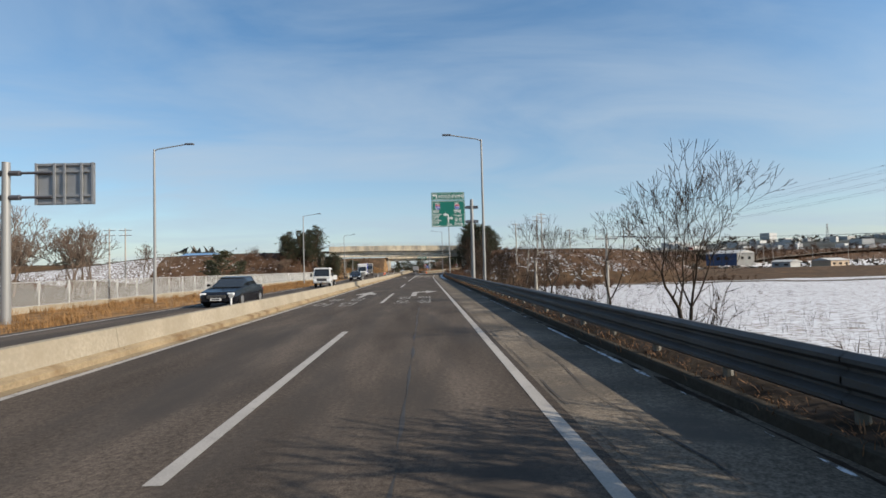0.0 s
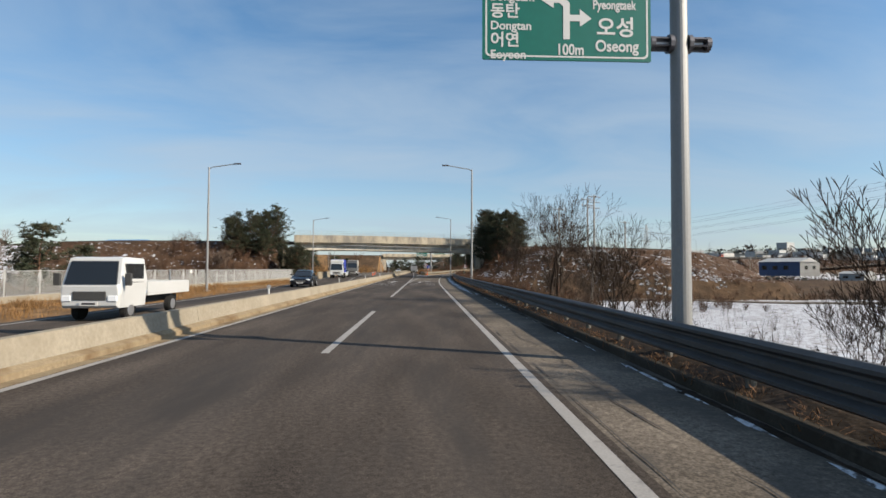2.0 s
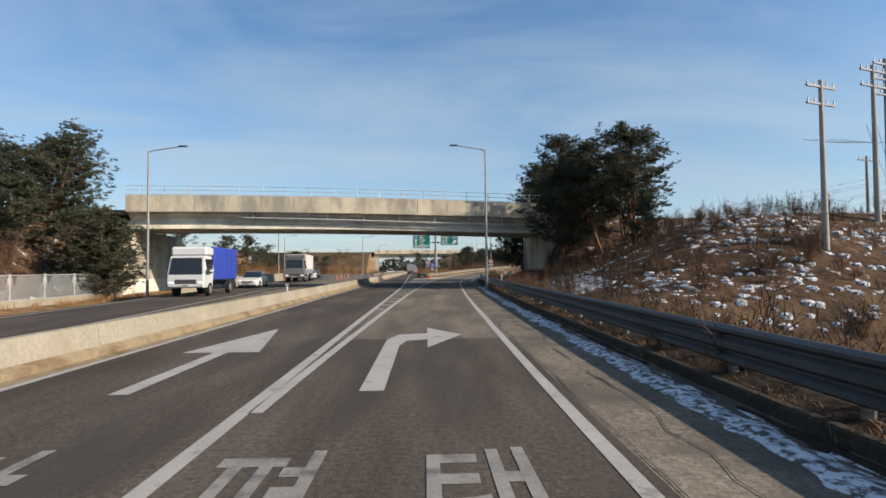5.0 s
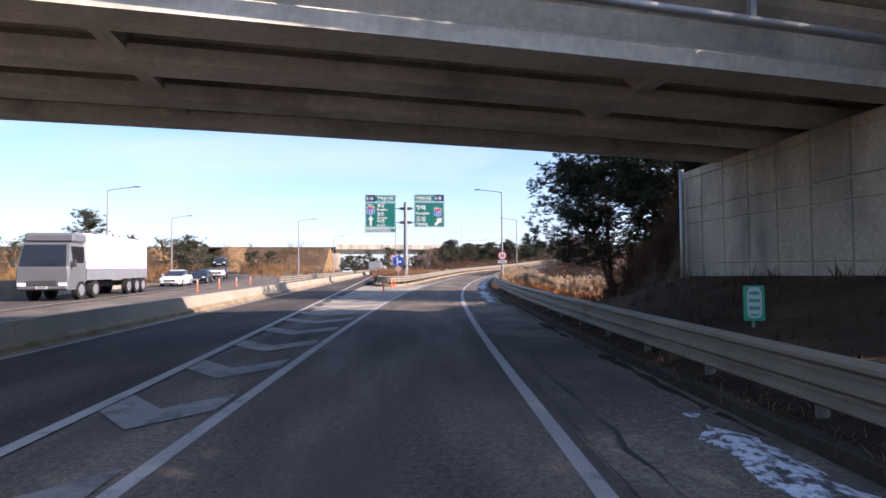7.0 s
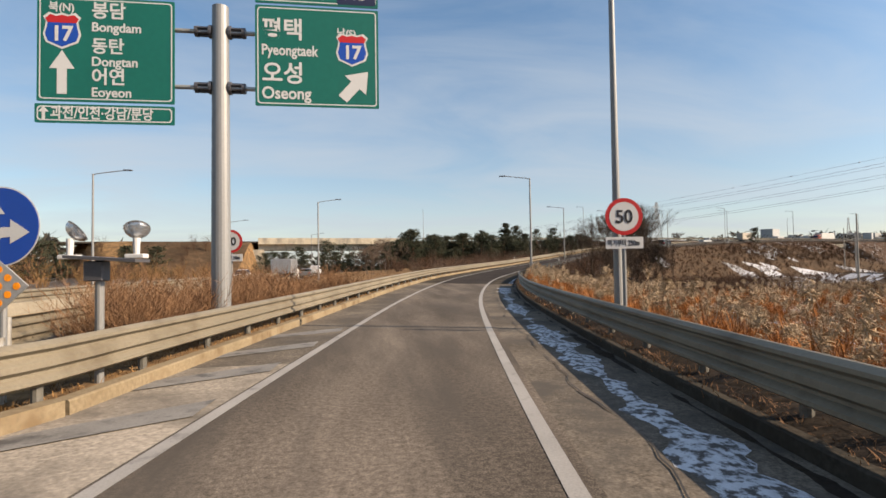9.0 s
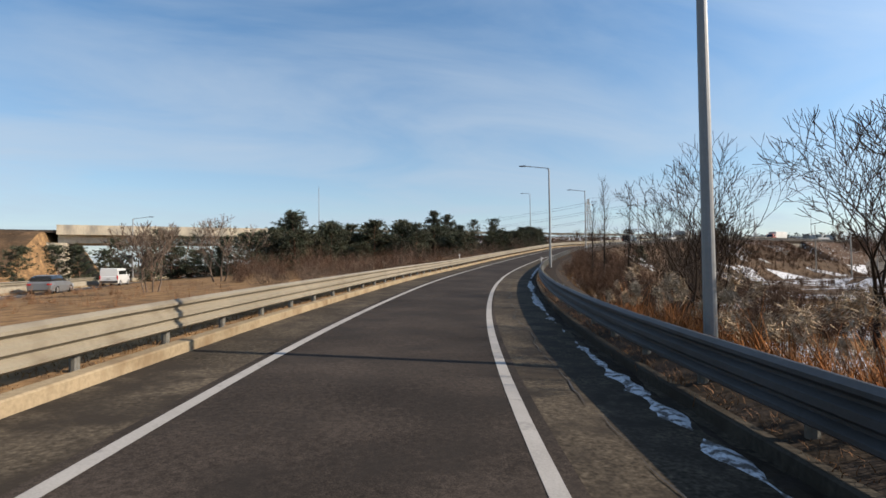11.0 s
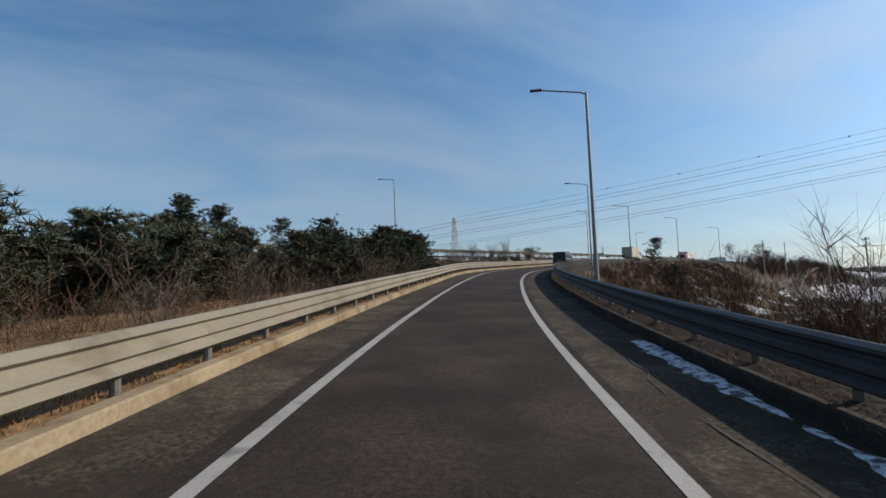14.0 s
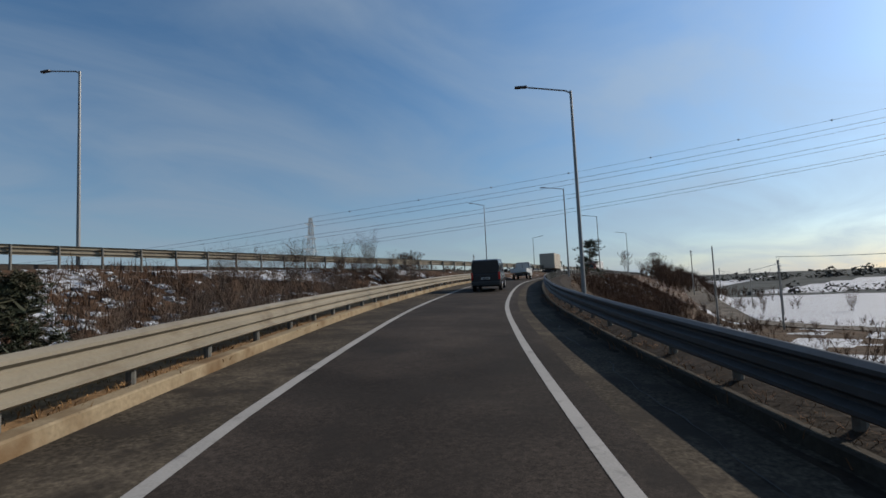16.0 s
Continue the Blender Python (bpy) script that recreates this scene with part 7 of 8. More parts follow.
def sedan(name, m, paint, label, wagon=False):
    """A saloon that faces -y."""
    e = empty(name, m, label, "car")
    hw = 0.91
    loft("body", [(-2.35, 0.72, 0.66, 0.30, 0.60), (-2.15, 0.86, 0.80, 0.22, 0.74), (-1.2, hw, 0.86, 0.20, 0.90), (-0.75, hw, 0.86, 0.20, 0.97), (1.5, hw, 0.86, 0.20, 0.99), (2.1, 0.88, 0.80, 0.24, 0.98), (2.35, 0.78, 0.70, 0.34, 0.86)], paint, e, 0.03)
    back = 2.0 if wagon else 1.55
    loft("cabin", [(-1.15, 0.74, 0.70, 0.92, 0.95), (-0.15, 0.76, 0.60, 0.92, 1.40), (0.9, 0.76, 0.60, 0.92, 1.44), (back, 0.74, 0.62, 0.92, 1.02 if not wagon else 1.30)], M_GLASS, e, 0.02)
    loft("roof", [(-0.22, 0.60, 0.56, 1.36, 1.415), (0.3, 0.62, 0.57, 1.40, 1.462), (1.0, 0.61, 0.55, 1.38, 1.45), (back - 0.25, 0.60, 0.55, 1.24 if not wagon else 1.36, 1.30 if not wagon else 1.42)], paint, e, 0.012)
    for s in (-1, 1):
        bm = bmesh.new()
        box(bm, s * 0.50, s * 0.80, -2.30, -2.12, 0.58, 0.70, bevel=0.02)
        part("headlight", bm, M_LIGHT, e)
        bm = bmesh.new()
        box(bm, s * 0.50, s * 0.80, 2.22, 2.37, 0.70, 0.82, bevel=0.02)
        part("tail_light", bm, M_TAIL, e)
        bm = bmesh.new()
        box(bm, s * 0.90, s * 1.06, -0.82, -0.68, 0.98, 1.10, bevel=0.02)
        part("mirror", bm, paint, e)
        for y in (-1.42, 1.42):
            wheel(e, s * 0.80, y)
    bm = bmesh.new()
    box(bm, -0.44, 0.44, -2.40, -2.30, 0.44, 0.60, bevel=0.015)
    part("grille", bm, M_CHASSIS, e)
    plate(e, 0, -2.41, 0.40, 1)
    return e


def cab(e, paint, hw, z0, z1, y0, y1, glass_z):
    """A truck's cab with its windscreen and side windows; front at y0."""
    loft("cab", [(y0 - 0.02, hw * 0.94, hw * 0.90, z0, glass_z - 0.06), (y0 + 0.06, hw, hw * 0.97, z0 - 0.08, glass_z), (y0 + 0.30, hw, hw * 0.88, z0 - 0.08, z1 - 0.04), (y0 + 0.55, hw, hw * 0.87, z0 - 0.08, z1), (y1, hw, hw * 0.87, z0 - 0.08, z1 - 0.03)], paint, e, 0.03)
    bm = bmesh.new()
    h = z1 - 0.14
    q = [(-hw * 0.86, y0 + 0.00, glass_z - 0.02), (hw * 0.86, y0 + 0.00, glass_z - 0.02), (hw * 0.78, y0 + 0.22, h), (-hw * 0.78, y0 + 0.22, h)]
    f = bm.faces.new([bm.verts.new(p) for p in q])
    r = bmesh.ops.extrude_face_region(bm, geom=[f])
    bmesh.ops.translate(bm, verts=[v for v in r["geom"] if isinstance(v, bmesh.types.BMVert)], vec=(0, 0.06, 0.02))
    bmesh.ops.recalc_face_normals(bm, faces=bm.faces)
    part("windscreen", bm, M_GLASS, e)
    for s in (-1, 1):
        bm = bmesh.new()
        box(bm, s * (hw * 0.90), s * (hw * 0.995), y0 + 0.38, y1 - 0.22, glass_z + 0.02, z1 - 0.20, bevel=0.01)
        part("side_window", bm, M_GLASS, e)
        bm = bmesh.new()
        box(bm, s * hw * 0.60, s * hw * 0.92, y0 - 0.05, y0 + 0.05, z0 + 0.12, z0 + 0.30, bevel=0.02)
        part("headlight", bm, M_LIGHT, e)
        bm = bmesh.new()
        box(bm, s * (hw + 0.06), s * (hw + 0.26), y0 + 0.10, y0 + 0.18, glass_z - 0.05, glass_z + 0.32, bevel=0.02)
        part("mirror", bm, M_CHASSIS, e)
    bm = bmesh.new()
    box(bm, -hw * 0.55, hw * 0.55, y0 - 0.05, y0 + 0.03, z0 + 0.16, z0 + 0.42, bevel=0.015)
    part("grille", bm, M_CHASSIS, e)
    plate(e, 0, y0 - 0.06, z0 + 0.06, 1)


def flatbed(m, label):
    e = empty("pickup_truck", m, label, "truck")
    cab(e, M_WHITEPAINT, 0.86, 0.48, 1.93, -2.5, -0.85, 1.12)
    bm = bmesh.new()
    box(bm, -0.4, 0.4, -2.3, 2.5, 0.42, 0.62)
    part("chassis", bm, M_CHASSIS, e)
    bm = bmesh.new()
    box(bm, -0.86, 0.86, -0.78, 2.55, 0.70, 0.78)
    part("bed", bm, M_WHITEPAINT, e)
    for a in ((-0.86, -0.82, -0.78, 2.55), (0.82, 0.86, -0.78, 2.55), (-0.86, 0.86, 2.51, 2.55)):
        bm = bmesh.new()
        box(bm, *a, 0.78, 1.14, bevel=0.01)
        part("side_board", bm, M_WHITEPAINT, e)
    bm = bmesh.new()
    for x in (-0.7, 0, 0.7):
        rod(bm, (x, -0.76, 0.78), (x, -0.76, 1.85), 0.025, n=6)
    rod(bm, (-0.72, -0.76, 1.84), (0.72, -0.76, 1.84), 0.025, n=6)
    part("headboard", bm, M_DARKSTEEL, e)
    for y in (-1.75, 1.25):
        for s in (-1, 1):
            wheel(e, s * 0.70, y, 0.31, 0.2)
    return e


def box_truck(m, label, paint, sides, length=7.0, height=3.1, hw=1.08, axles=(-2.6, 2.1), band=None, top_front=None):
    e = empty("box_truck", m, label, "truck")
    y0 = -length / 2
    z1 = min(height - 0.55, 2.45 if height < 3.3 else 3.0)
    cab(e, paint, hw, 0.62, z1, y0, y0 + 1.75, 1.35 if height < 3.3 else 1.75)
    bm = bmesh.new()
    box(bm, -0.45, 0.45, y0 + 0.4, length / 2 - 0.1, 0.55, 0.85)
    part("chassis", bm, M_CHASSIS, e)
    bm = bmesh.new()
    box(bm, -hw, hw, y0 + 1.85, length / 2, 0.98, height, bevel=0.03)
    cargo = part("cargo_box", bm, sides, e)
    for s in (-1, 1):
        for k in range(9):
            y = y0 + 2.0 + k * (length - 2.15) / 8
            bm = bmesh.new()
            box(bm, s * hw, s * (hw + 0.018), y - 0.02, y + 0.02, 1.0, height - 0.03)
            part("rib", bm, sides, cargo)
    if band:
        bm = bmesh.new()
        box(bm, -hw - 0.022, hw + 0.022, y0 + 1.84, length / 2 + 0.01, 1.0, 1.62)
        part("skirt_band", bm, band, cargo)
    if top_front:
        bm = bmesh.new()
        box(bm, -hw * 0.97, hw * 0.97, y0 + 0.55, y0 + 1.86, z1 - 0.02, height - 0.05, bevel=0.12)
        part("wind_deflector", bm, top_front, e)
    for y in axles:
        for s in (-1, 1):
            wheel(e, s * (hw - 0.16), y, 0.42 if height < 3.3 else 0.5, 0.28)
    return e


def van(m, label, paint=M_DARKPAINT):
    """A van that faces +y, seen from behind."""
    e = empty("van", m, label, "van")
    loft("body", [(-2.5, 0.86, 0.84, 0.40, 1.05), (-2.42, 0.90, 0.88, 0.30, 1.10), (1.5, 0.92, 0.88, 0.28, 1.10), (2.3, 0.88, 0.80, 0.30, 1.0), (2.5, 0.78, 0.70, 0.40, 0.8)], paint, e, 0.03)
    loft("upper_body", [(-2.46, 0.86, 0.76, 1.06, 1.88), (-2.2, 0.87, 0.77, 1.06, 1.94), (0.9, 0.87, 0.77, 1.06, 1.93), (1.75, 0.84, 0.72, 1.06, 1.12)], paint, e, 0.04)
    bm = bmesh.new()
    box(bm, -0.68, 0.68, -2.50, -2.42, 1.22, 1.74, pose(0, 0, 0, -2, 0, 0), bevel=0.03)
    part("rear_window", bm, M_GLASS, e)
    for s in (-1, 1):
        bm = bmesh.new()
        box(bm, s * 0.80, s * 0.885, -2.1, 0.8, 1.25, 1.68, bevel=0.02)
        part("side_window", bm, M_GLASS, e)
        bm = bmesh.new()
        box(bm, s * 0.76, s * 0.88, -2.53, -2.42, 0.72, 1.16, bevel=0.02)
        part("tail_light", bm, M_TAIL, e)
        bm = bmesh.new()
        box(bm, s * 0.90, s * 1.10, 1.30, 1.42, 1.06, 1.26, bevel=0.02)
        part("mirror", bm, paint, e)
        for y in (-1.5, 1.6):
            wheel(e, s * 0.80, y, 0.34)
    plate(e, 0, -2.53, 0.80, -1)
    bm = bmesh.new()
    box(bm, -0.88, 0.88, -2.58, -2.45, 0.36, 0.62, bevel=0.04)
    part("bumper", bm, M_CHASSIS, e)
    return e


def on(P, y, d=0.0, face=0):
    """A place on a line at its point nearest to y, d to the right, turned along it."""
    k = int(np.argmin(abs(P[:, 1] - y)))
    k = min(max(k, 1), len(P) - 2)
    t = P[k + 1] - P[k - 1]
    a = math.degrees(math.atan2(-t[0], t[1]))
    n = np.array([t[1], -t[0]]) / np.hypot(t[0], t[1])
    up_ = math.degrees(math.atan2(t[2], np.hypot(t[0], t[1])))
    return pose(P[k][0] + n[0] * d, P[k][1] + n[1] * d, P[k][2] + 0.004, up_ if face == 0 else 0, 0, a + face)


sedan("car", pose(-9.8, -3.2, -0.005), M_BLACKPAINT, "glossy black saloon on the opposite carriageway")
flatbed(pose(-10.1, 24.0, -0.005, 0, 0, 2), "small white flatbed truck with a dark windscreen")
sedan("car", pose(-10.7, 52.8, -0.005, 0, 0, 4), M_BLACKPAINT, "black saloon with lit-looking clear headlamps")
box_truck(pose(-14.5, 95.2, -0.005, 0, 0, 5), "white cab lorry with a blue cargo box", M_WHITEPAINT, M_BLUETARP, 7.2, 3.05, 1.08, (-2.4, 2.0), top_front=M_WHITEPAINT)
sedan("car", pose(-15.6, 108.5, -0.005, 0, 0, 5), M_WHITEPAINT, "white hatchback behind the lorry", True)
box_truck(pose(-16.9, 131.8, -0.005, 0, 0, 6), "grey cab lorry with a long white cargo body", M_GREYPAINT, M_CREAM, 10.5, 3.5, 1.2, (-3.9, -2.3, 2.3, 3.6, 4.7), band=M_SIGNBACK, top_front=M_GREYPAINT)
sedan("car", pose(-19.3, 149.5, -0.005, 0, 0, 8), M_WHITEPAINT, "white saloon with a dark roof line")
sedan("car", pose(-20.6, 159, -0.005, 0, 0, 9), M_BLACKPAINT, "dark saloon behind a white one", True)
carrier = box_truck(pose(-26.2, 181.5, -0.005, 0, 0, 13), "white cab car transporter", M_WHITEPAINT, M_DARKSTEEL, 7.5, 1.75, 1.1, (-2.6, 2.0))
sedan("car", pose(-26.0, 181.5, 1.76, 0, 0, 13), M_BLACKPAINT, "dark car carried on the transporter", True)
van(on(RP, 282.6, 0.1), "dark van seen from behind on the ramp")
pick = flatbed(on(RP, 294.8, 0.2, 180), "pale pickup truck farther up the ramp")
box_truck(on(RP, 304.6, 0.3, 180), "beige covered lorry at the top of the ramp", M_WHITEPAINT, material("beige_tarpaulin", (0.36, 0.32, 0.26), 0.8, vary=0.15), 7.0, 3.2)
box_truck(pose(-3.9, 203, -0.005, 0, 0, 180), "lorry with an empty grey body on the main road", M_WHITEPAINT, M_SIGNBACK, 7.5, 2.6)
sedan("car", pose(-3.9, 226, -0.005, 0, 0, 180), M_GREYPAINT, "grey car on the main road", True)
sedan("car", pose(-9.9, 208, -0.005), M_WHITEPAINT, "white car near the far bridge")
van(pose(-4.0, 244, -0.005), "white van under the far bridge", M_WHITEPAINT)
bus = box_truck(pose(182, 321.6, 8.62, 0, 0, -74), "red and white coach on the high road", M_BUS, M_CREAM, 10, 3.2, 1.2, (-3, 3))

# ---------------------------------------------------------------- poles, wires and pylon
M_CONCPOLE = material("utility_pole", (0.27, 0.25, 0.22), 0.9, vary=0.15, scale=1.0, fine=10)
M_WIRE = material("wire", (0.05, 0.05, 0.055), 0.6, vary=0.05)


def utility_pole(x, y, h, arms=2, turn=0, lean=0, z=None):
    e = empty("utility_pole", pose(x, y, ground_z(x, y) if z is None else z, 0, lean, turn), "concrete utility pole with crossarms and insulators" if arms else "plain weathered concrete pole", "utility pole", "utility poles")
    bm = bmesh.new()
    rod(bm, (0, 0, -0.6), (0, 0, h), 0.17, 0.095, 12)
    part("pole", bm, M_CONCPOLE, e)
    for k in range(arms):
        z = h - 0.35 - k * 0.9
        bm = bmesh.new()
        box(bm, -1.1, 1.1, -0.05, 0.05, z - 0.05, z + 0.05)
        part("crossarm", bm, M_DARKSTEEL, e)
        for i in (-1.0, -0.45, 0.45, 1.0):
            bm = bmesh.new()
            rod(bm, (i, 0, z + 0.05), (i, 0, z + 0.28), 0.045, 0.03, 8)
            part("insulator", bm, M_WHITE, e)
    return e


def wire(a, b, sag, r=0.012, label="thin black overhead power wire", n=16):
    bm = bmesh.new()
    pts = []
    for k in range(n + 1):
        t = k / n
        p = Vector(a).lerp(Vector(b), t)
        p.z -= sag * 4 * t * (1 - t)
        pts.append(p)
    tube(bm, pts, r, 4)
    return tagged(part("overhead_wire", bm, M_WIRE), label, "wire", "overhead wires")


for x, y, h, arms, turn, lean in ((20.4, 86.2, 8.7, 2, 20, 0), (25.7, 89.1, 9.0, 2, 20, 0), (26.9, 89.6, 9.3, 3, 20, 0), (37, 103, 6.6, 1, 20, 0), (58, 122, 10, 2, 30, 0), (18.2, 63.7, 7.0, 0, 0, 4), (16.8, 17.3, 6.8, 1, 10, 0), (9.4, 13.5, 4.2, 0, 0, 0),
                                  (157, 288, 13, 0, 0, 0), (172, 282, 12, 3, 20, 0), (217, 311, 13, 2, 30, 0), (214, 290, 12, 2, 30, 0), (250, 305, 12, 2, 30, 0), (190, 262, 12, 2, 40, 0), (290, 325, 12, 2, 30, 0), (134, 262, 12, 2, 40, 0), (118, 230, 12, 2, 40, 0),
                                  (-56.0, 66, 10.4, 2, 0, 0), (-53.2, 66, 10.4, 2, 0, 0), (75, 205, 11, 0, 0, 0), (150, 235, 13, 1, 40, 0)):
    utility_pole(x, y, h, arms, turn, lean)
for i in (-1.0, -0.4, 0.4, 1.0):
    wire((26.4 + i, 89.3, 9.6), (58 + i, 122, 9.5), 0.8)
    wire((20.4 + i, 86.2, 8.0), (26.4 + i, 89.3, 8.6), 0.1)
    wire((172 + i, 282, 9.6), (214 + i, 290, 9.4), 0.9)
    wire((214 + i, 290, 9.4), (290 + i, 325, 9.4), 1.2)
    wire((172 + i, 282, 9.6), (118 + i, 230, 9.4), 1.2)
    wire((16.8 + i, 17.3, 4.1), (60 + i, 10, 4.4), 0.6)


def pylon(x, y, h, z=-1.0):
    e = empty("pylon", pose(x, y, z, 0, 0, 30), "lattice steel transmission pylon", "pylon", "pylons")
    w = lambda t: 3.2 * (1 - t) ** 1.2 + 0.45
    n = 10
    for sx in (-1, 1):
        for sy in (-1, 1):
            bm = bmesh.new()
            tube(bm, [(sx * w(k / n), sy * w(k / n), h * k / n) for k in range(n + 1)], 0.14, 5)
            part("leg", bm, M_GALV, e)
    bm = bmesh.new()
    for k in range(n):
        a, b = k / n, (k + 1) / n
        for p, q in (((-1, -1), (1, -1)), ((1, -1), (1, 1)), ((1, 1), (-1, 1)), ((-1, 1), (-1, -1))):
            rod(bm, (p[0] * w(a), p[1] * w(a), h * a), (q[0] * w(b), q[1] * w(b), h * b), 0.07, n=4)
            rod(bm, (q[0] * w(a), q[1] * w(a), h * a), (p[0] * w(b), p[1] * w(b), h * b), 0.07, n=4)
    part("lattice", bm, M_GALV, e)
    for k, f in enumerate((0.66, 0.79, 0.92)):
        bm = bmesh.new()
        r = (6.2, 5.2, 4.4)[k]
        for s in (-1, 1):
            rod(bm, (0, 0, h * f + 0.7), (s * r, 0, h * f), 0.11, n=5)
            rod(bm, (0, 0, h * f - 0.5), (s * r, 0, h * f), 0.11, n=5)
        part("crossarm", bm, M_GALV, e)
    return e


pylon(186, 447, 40)
pylon(330, 200, 72)
pylon(520, 640, 44, 2)
for k, (z1, z2) in enumerate(((36, 67), (31, 61.5), (26, 56))):
    for s in (-4.5, 4.5):
        wire((186 + s * 0.87, 447 + s * 0.5, z1), (330 + s * 0.87, 200 + s * 0.5, z2), 3.5, 0.05, "thick black high-voltage power line", 24)
        wire((186 + s * 0.87, 447 + s * 0.5, z1), (40 + s * 0.87, 690 + s * 0.5, z1 - 6), 5, 0.05, "thick black high-voltage power line", 20)
ball = None
for t in (0.06, 0.16, 0.26, 0.36, 0.46, 0.56, 0.66, 0.76):
    p = Vector((186, 447, 39)).lerp(Vector((330, 200, 71)), t)
    p.z -= 3.5 * 4 * t * (1 - t)
    bm = bmesh.new()
    bmesh.ops.create_icosphere(bm, subdivisions=2, radius=0.34, matrix=Matrix.Translation(p))
    tagged(part("marker_ball", bm, M_DARKSTEEL), "dark warning ball on the high-voltage line", "marker ball", "warning balls")
wire((186, 447, 39), (330, 200, 71), 3.5, 0.04, "earth wire of the high-voltage line", 24)
bm = bmesh.new()
rod(bm, (20.5, 275, ground_z(20.5, 275) - 0.5), (20.5, 275, 16.3), 0.09, 0.04, 8)
tagged(part("mast", bm, M_POLE), "slim grey mast among the trees", "mast")

# ---------------------------------------------------------------- buildings and the distance
M_ROOFBLUE = material("blue_metal_roof", (0.10, 0.20, 0.34), 0.5, vary=0.1, scale=3)
M_WALLGREY = material("pale_cladding", (0.309, 0.315, 0.309), 0.7, vary=0.1, scale=3)
M_WALLTAN = material("tan_render", (0.34, 0.27, 0.20), 0.85, vary=0.2, scale=4)
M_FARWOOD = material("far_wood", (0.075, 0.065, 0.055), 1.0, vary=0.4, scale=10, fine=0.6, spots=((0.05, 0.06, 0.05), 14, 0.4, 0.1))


def hall(x, y, w, d, h, turn, roof, wall, label, z=None):
    e = empty("warehouse", pose(x, y, ground_z(x, y) - 0.3 if z is None else z, 0, 0, turn), label, "building", "far buildings")
    bm = bmesh.new()
    box(bm, -w / 2, w / 2, -d / 2, d / 2, 0, h)
    part("wall", bm, wall, e)
    bm = bmesh.new()
    vs = [bm.verts.new(p) for p in ((-w / 2 - 0.4, -d / 2 - 0.4, h), (w / 2 + 0.4, -d / 2 - 0.4, h), (w / 2 + 0.4, 0, h + d * 0.14), (-w / 2 - 0.4, 0, h + d * 0.14), (w / 2 + 0.4, d / 2 + 0.4, h), (-w / 2 - 0.4, d / 2 + 0.4, h))]
    for q in ((0, 1, 2, 3), (3, 2, 4, 5), (0, 3, 5), (1, 4, 2), (0, 5, 4, 1)):
        bm.faces.new([vs[i] for i in q])
    bmesh.ops.recalc_face_normals(bm, faces=bm.faces)
    part("roof", bm, roof, e)
    for k in range(int(w / 4)):
        bm = bmesh.new()
        a = -w / 2 + 1.2 + k * 4
        box(bm, a, a + 1.8, -d / 2 - 0.03, -d / 2 + 0.02, h * 0.45, h * 0.72)
        part("window", bm, M_GLASS, e)
    return e


M_CLADBLUE = material("blue_cladding", (0.035, 0.06, 0.13), 0.6, vary=0.1, scale=3)
shed = hall(129, 190.7, 15, 10, 5.0, -70, M_WALLGREY, M_CLADBLUE, "blue shed with a pale gable and roof beyond the snow field", -0.4)
bm = bmesh.new()
bm.faces.new([bm.verts.new((7.53, y, z)) for y, z in ((-5.0, 0), (5.0, 0), (5.0, 5.0), (0, 6.35), (-5.0, 5.0))])
bmesh.ops.solidify(bm, geom=bm.faces[:], thickness=0.06)
part("gable_wall", bm, M_WALLGREY, shed, "pale clad gable wall")
for y in (-2.6, 1.4):
    bm = bmesh.new()
    box(bm, 7.5, 7.62, y, y + 1.4, 2.4, 3.6)
    part("gable_window", bm, M_GLASS, shed)
hall(150, 186, 8, 6, 3.0, -70, M_WALLGREY, M_WALLGREY, "pale tall shed beside the blue one")
hall(172, 190, 12, 8, 3.2, 20, M_WALLGREY, M_WALLTAN, "low pale farm building")
hall(-61, 117.5, 8, 6, 6.2, -8, M_ROOFBLUE, M_WALLGREY, "small pale building with a blue-green roof", 0.3)
rng = random.Random(21)
town = bmesh.new()
for _ in range(110):
    a = radians(rng.uniform(26, 54))
    r = rng.uniform(600, 980)
    x, y = math.sin(a) * r, math.cos(a) * r + 60
    w, d, h = rng.uniform(6, 22), rng.uniform(6, 14), rng.uniform(3, 7) * (2.2 if rng.random() < 0.08 else 1)
    box(town, -w / 2, w / 2, -d / 2, d / 2, -1, h, pose(x, y, ground_z(x, y), 0, 0, rng.uniform(0, 90)))
tagged(part("town", town, M_WALLGREY), "scattered pale houses of a distant town", "buildings", kind="stuff")


def far_wood(a0, a1, r, h, label, seed, cx=20, cy=130, step=3.0):
    """An uneven belt of distant trees along an arc, as many rough crowns."""
    rr = random.Random(seed)
    s = Soup()
    n = int(radians(a1 - a0) * r / step)
    for k in range(n):
        a = radians(a0 + (a1 - a0) * k / n)
        q = r * rr.uniform(0.96, 1.06)
        x, y = cx + math.sin(a) * q, cy + math.cos(a) * q
        hh = h * rr.uniform(0.5, 1.15) * (0.75 + 0.5 * noise.noise((k * 0.08, seed, 0)))
        z = ground_z(x, y) - 0.5
        rad = step * rr.uniform(0.6, 1.1)
        for _ in range(34):
            c = np.array([x + rr.gauss(0, rad * 0.6), y + rr.gauss(0, rad * 0.6), z + hh * rr.uniform(0.0, 1.0) ** 1.4])
            v = np.array([[rr.gauss(0, 1), rr.gauss(0, 1), rr.gauss(0, 0.8)] for _ in range(3)]) * hh * 0.19
            s.tris(c + v)
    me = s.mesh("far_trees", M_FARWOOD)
    return tagged(new("far_trees", me), label, "trees", kind="stuff")


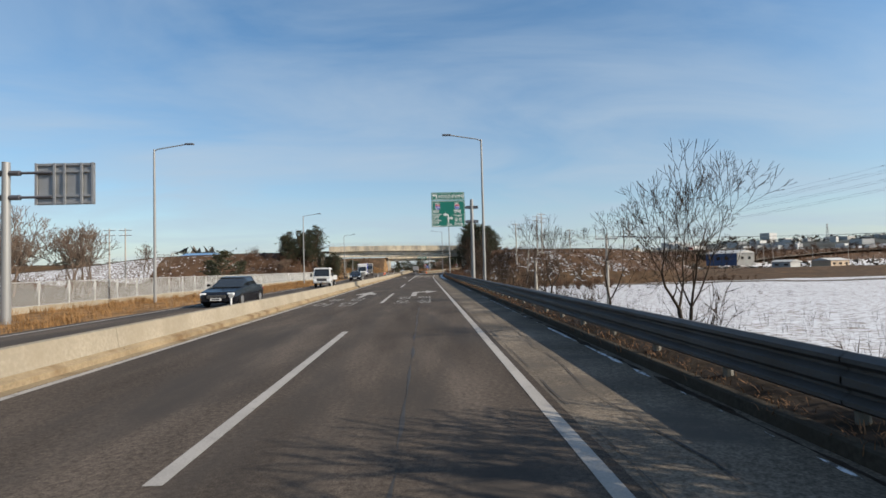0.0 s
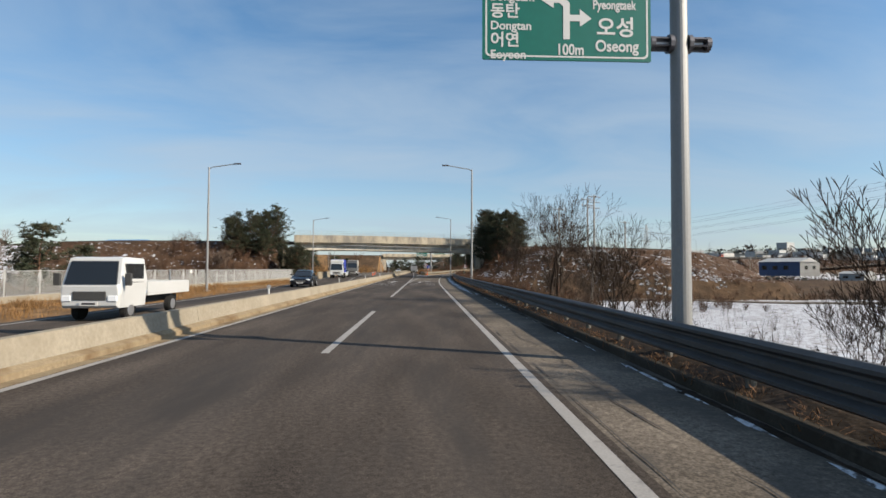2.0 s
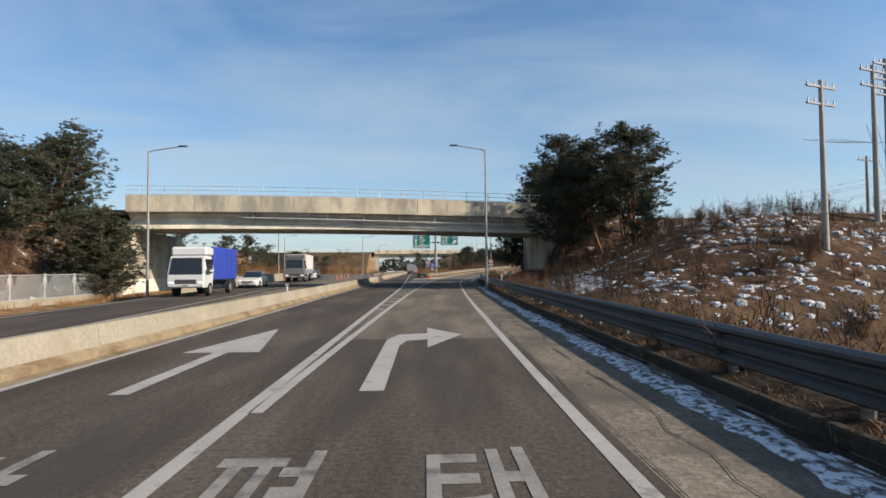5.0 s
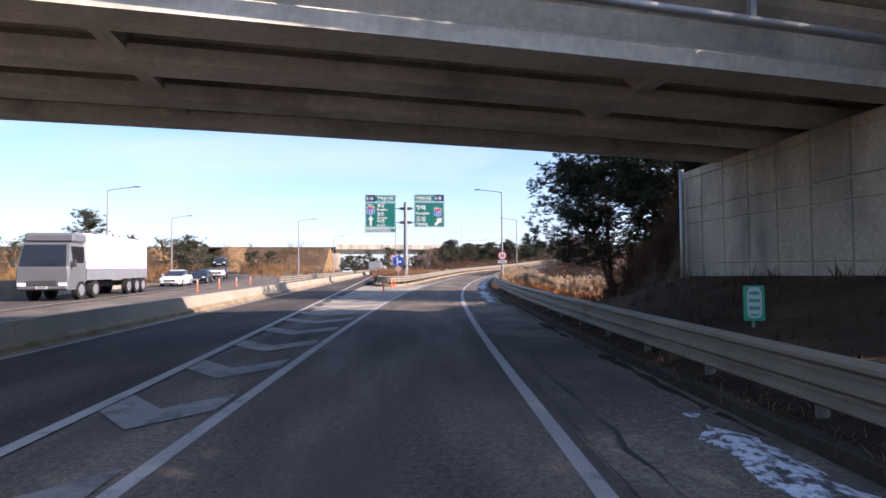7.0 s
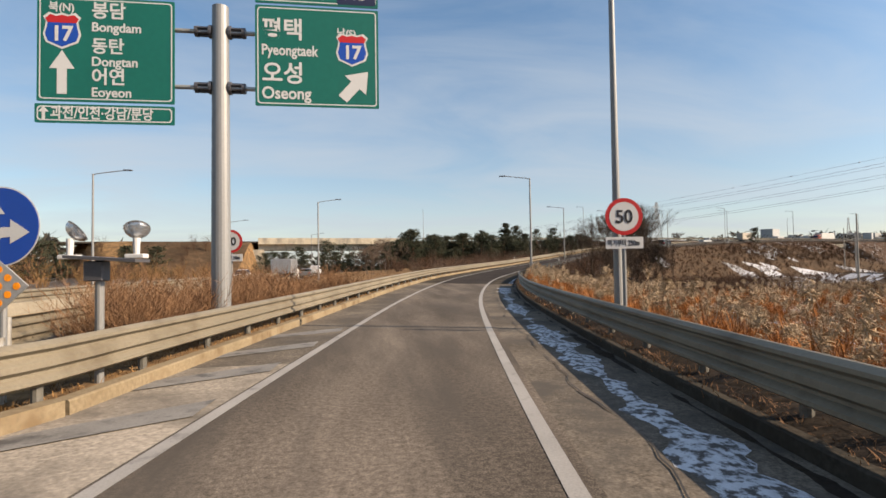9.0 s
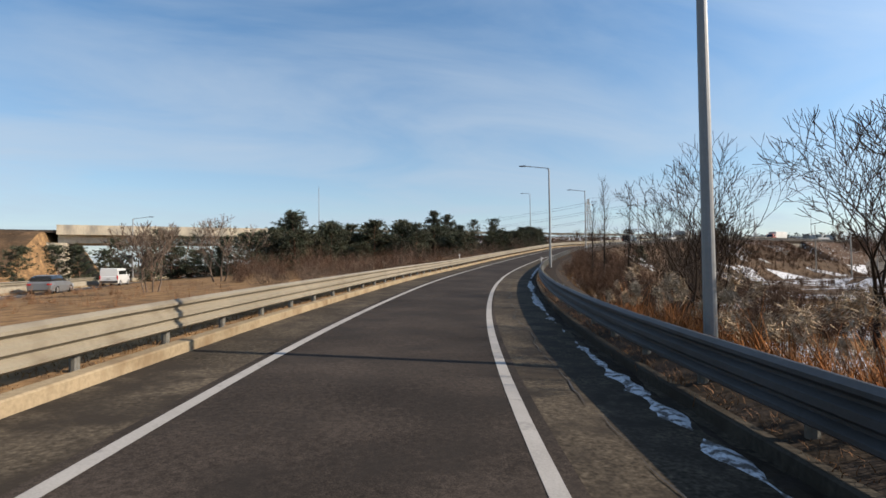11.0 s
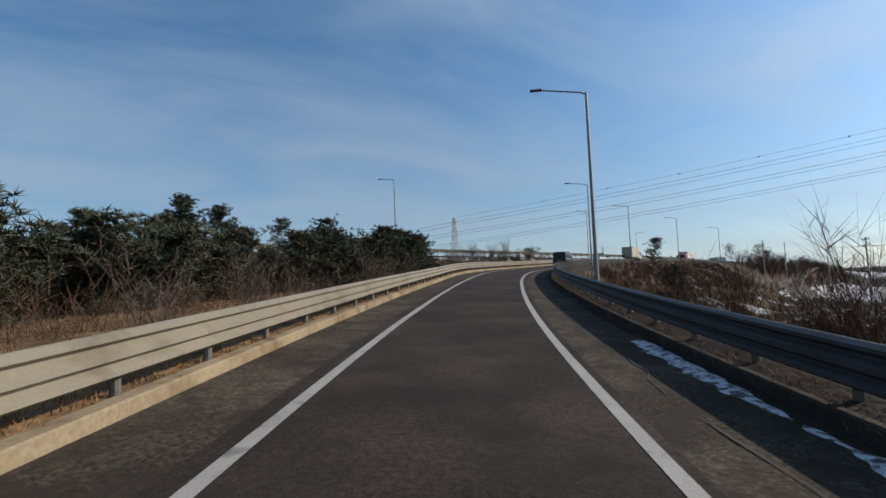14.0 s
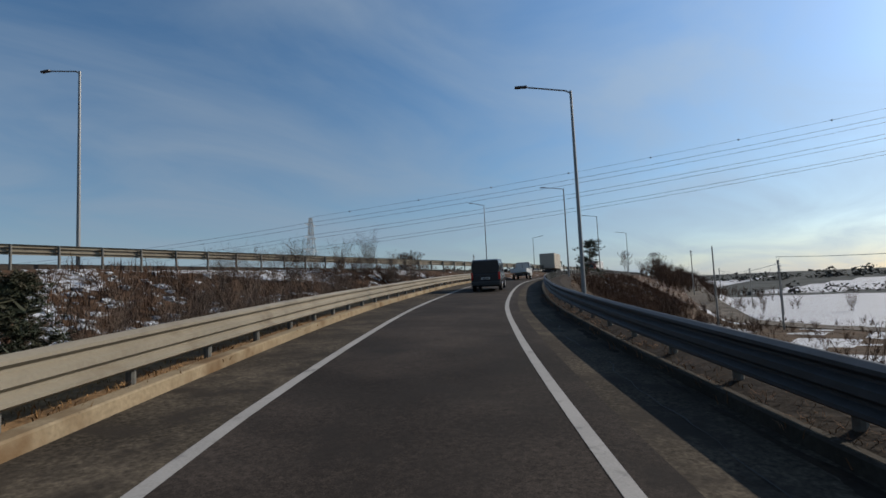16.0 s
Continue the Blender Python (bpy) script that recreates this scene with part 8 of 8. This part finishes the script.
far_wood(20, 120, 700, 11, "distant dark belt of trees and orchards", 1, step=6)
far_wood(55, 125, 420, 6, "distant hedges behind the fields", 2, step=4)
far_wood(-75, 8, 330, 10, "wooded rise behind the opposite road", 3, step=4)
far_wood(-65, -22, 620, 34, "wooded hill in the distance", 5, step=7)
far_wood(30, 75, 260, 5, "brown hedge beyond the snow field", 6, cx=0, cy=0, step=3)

# farm road beside the field, underpass of the high road
FARM = curve([(14, 78, -2.2), (30, 78, -2.2), (48, 74, -2.1), (80, 66, -2.1), (160, 50, -2.1)], 2.0)
FARM[:, 2] = [max(ground_z(x, y), ground_z(x + 1.5, y), ground_z(x, y + 1.5), ground_z(x - 1.5, y), ground_z(x, y - 1.5)) + 0.12 for x, y, z in FARM]
ribbon("farm_road", FARM, -1.6, 1.6, 0.0, M_SHOULDER, "pale concrete farm road with snow beside it", 0.2)
FARM2 = curve([(150, 222, -2), (163, 250, -2), (181, 282, -2), (205, 304, -2), (255, 324, -2), (312, 344, -2), (490, 402, -2)], 3.0)
FARM2[:, 2] = [max(ground_z(x + a, y + b) for a in (-2, 0, 2) for b in (-2, 0, 2)) + 0.12 for x, y, z in FARM2]
ribbon("farm_road_far", FARM2, -3.2, 3.2, 0.0, M_SHOULDER, "pale concrete farm road below the embankment", 0.2)
under = empty("underpass", pose(UX, UY, -2.0, 0, 0, math.degrees(UA)), "concrete portal of an underpass in the embankment", "underpass", kind="structure")
for a in ((-5.4, -4, 0, 7.9), (4, 5.4, 0, 7.9), (-5.4, 5.4, 7.9, 9.3)):
    bm = bmesh.new()
    box(bm, a[0], a[1], 0, 5, a[2], a[3], bevel=0.05)
    part("portal_wall", bm, M_BRIDGE, under)
for s_ in (-1, 1):
    v = [(s_ * u, y, z) for u, top in ((5.4, 8.6), (9.0, 4.2)) for y in (0.05, 0.7) for z in (-0.5, top)]
    f = [(0, 4, 5, 1), (2, 3, 7, 6), (1, 5, 7, 3), (4, 6, 7, 5), (0, 1, 3, 2), (0, 2, 6, 4)]
    part_mesh("wing_wall", v, f if s_ > 0 else [q[::-1] for q in f], M_BRIDGE, under)
# Added dark sheet across the opening: the underpass's inner shade as plain colour.
bm = bmesh.new()
box(bm, -4, 4, 4.6, 4.9, 0, 7.9)
part("shade_sheet", bm, M_CHASSIS, under)
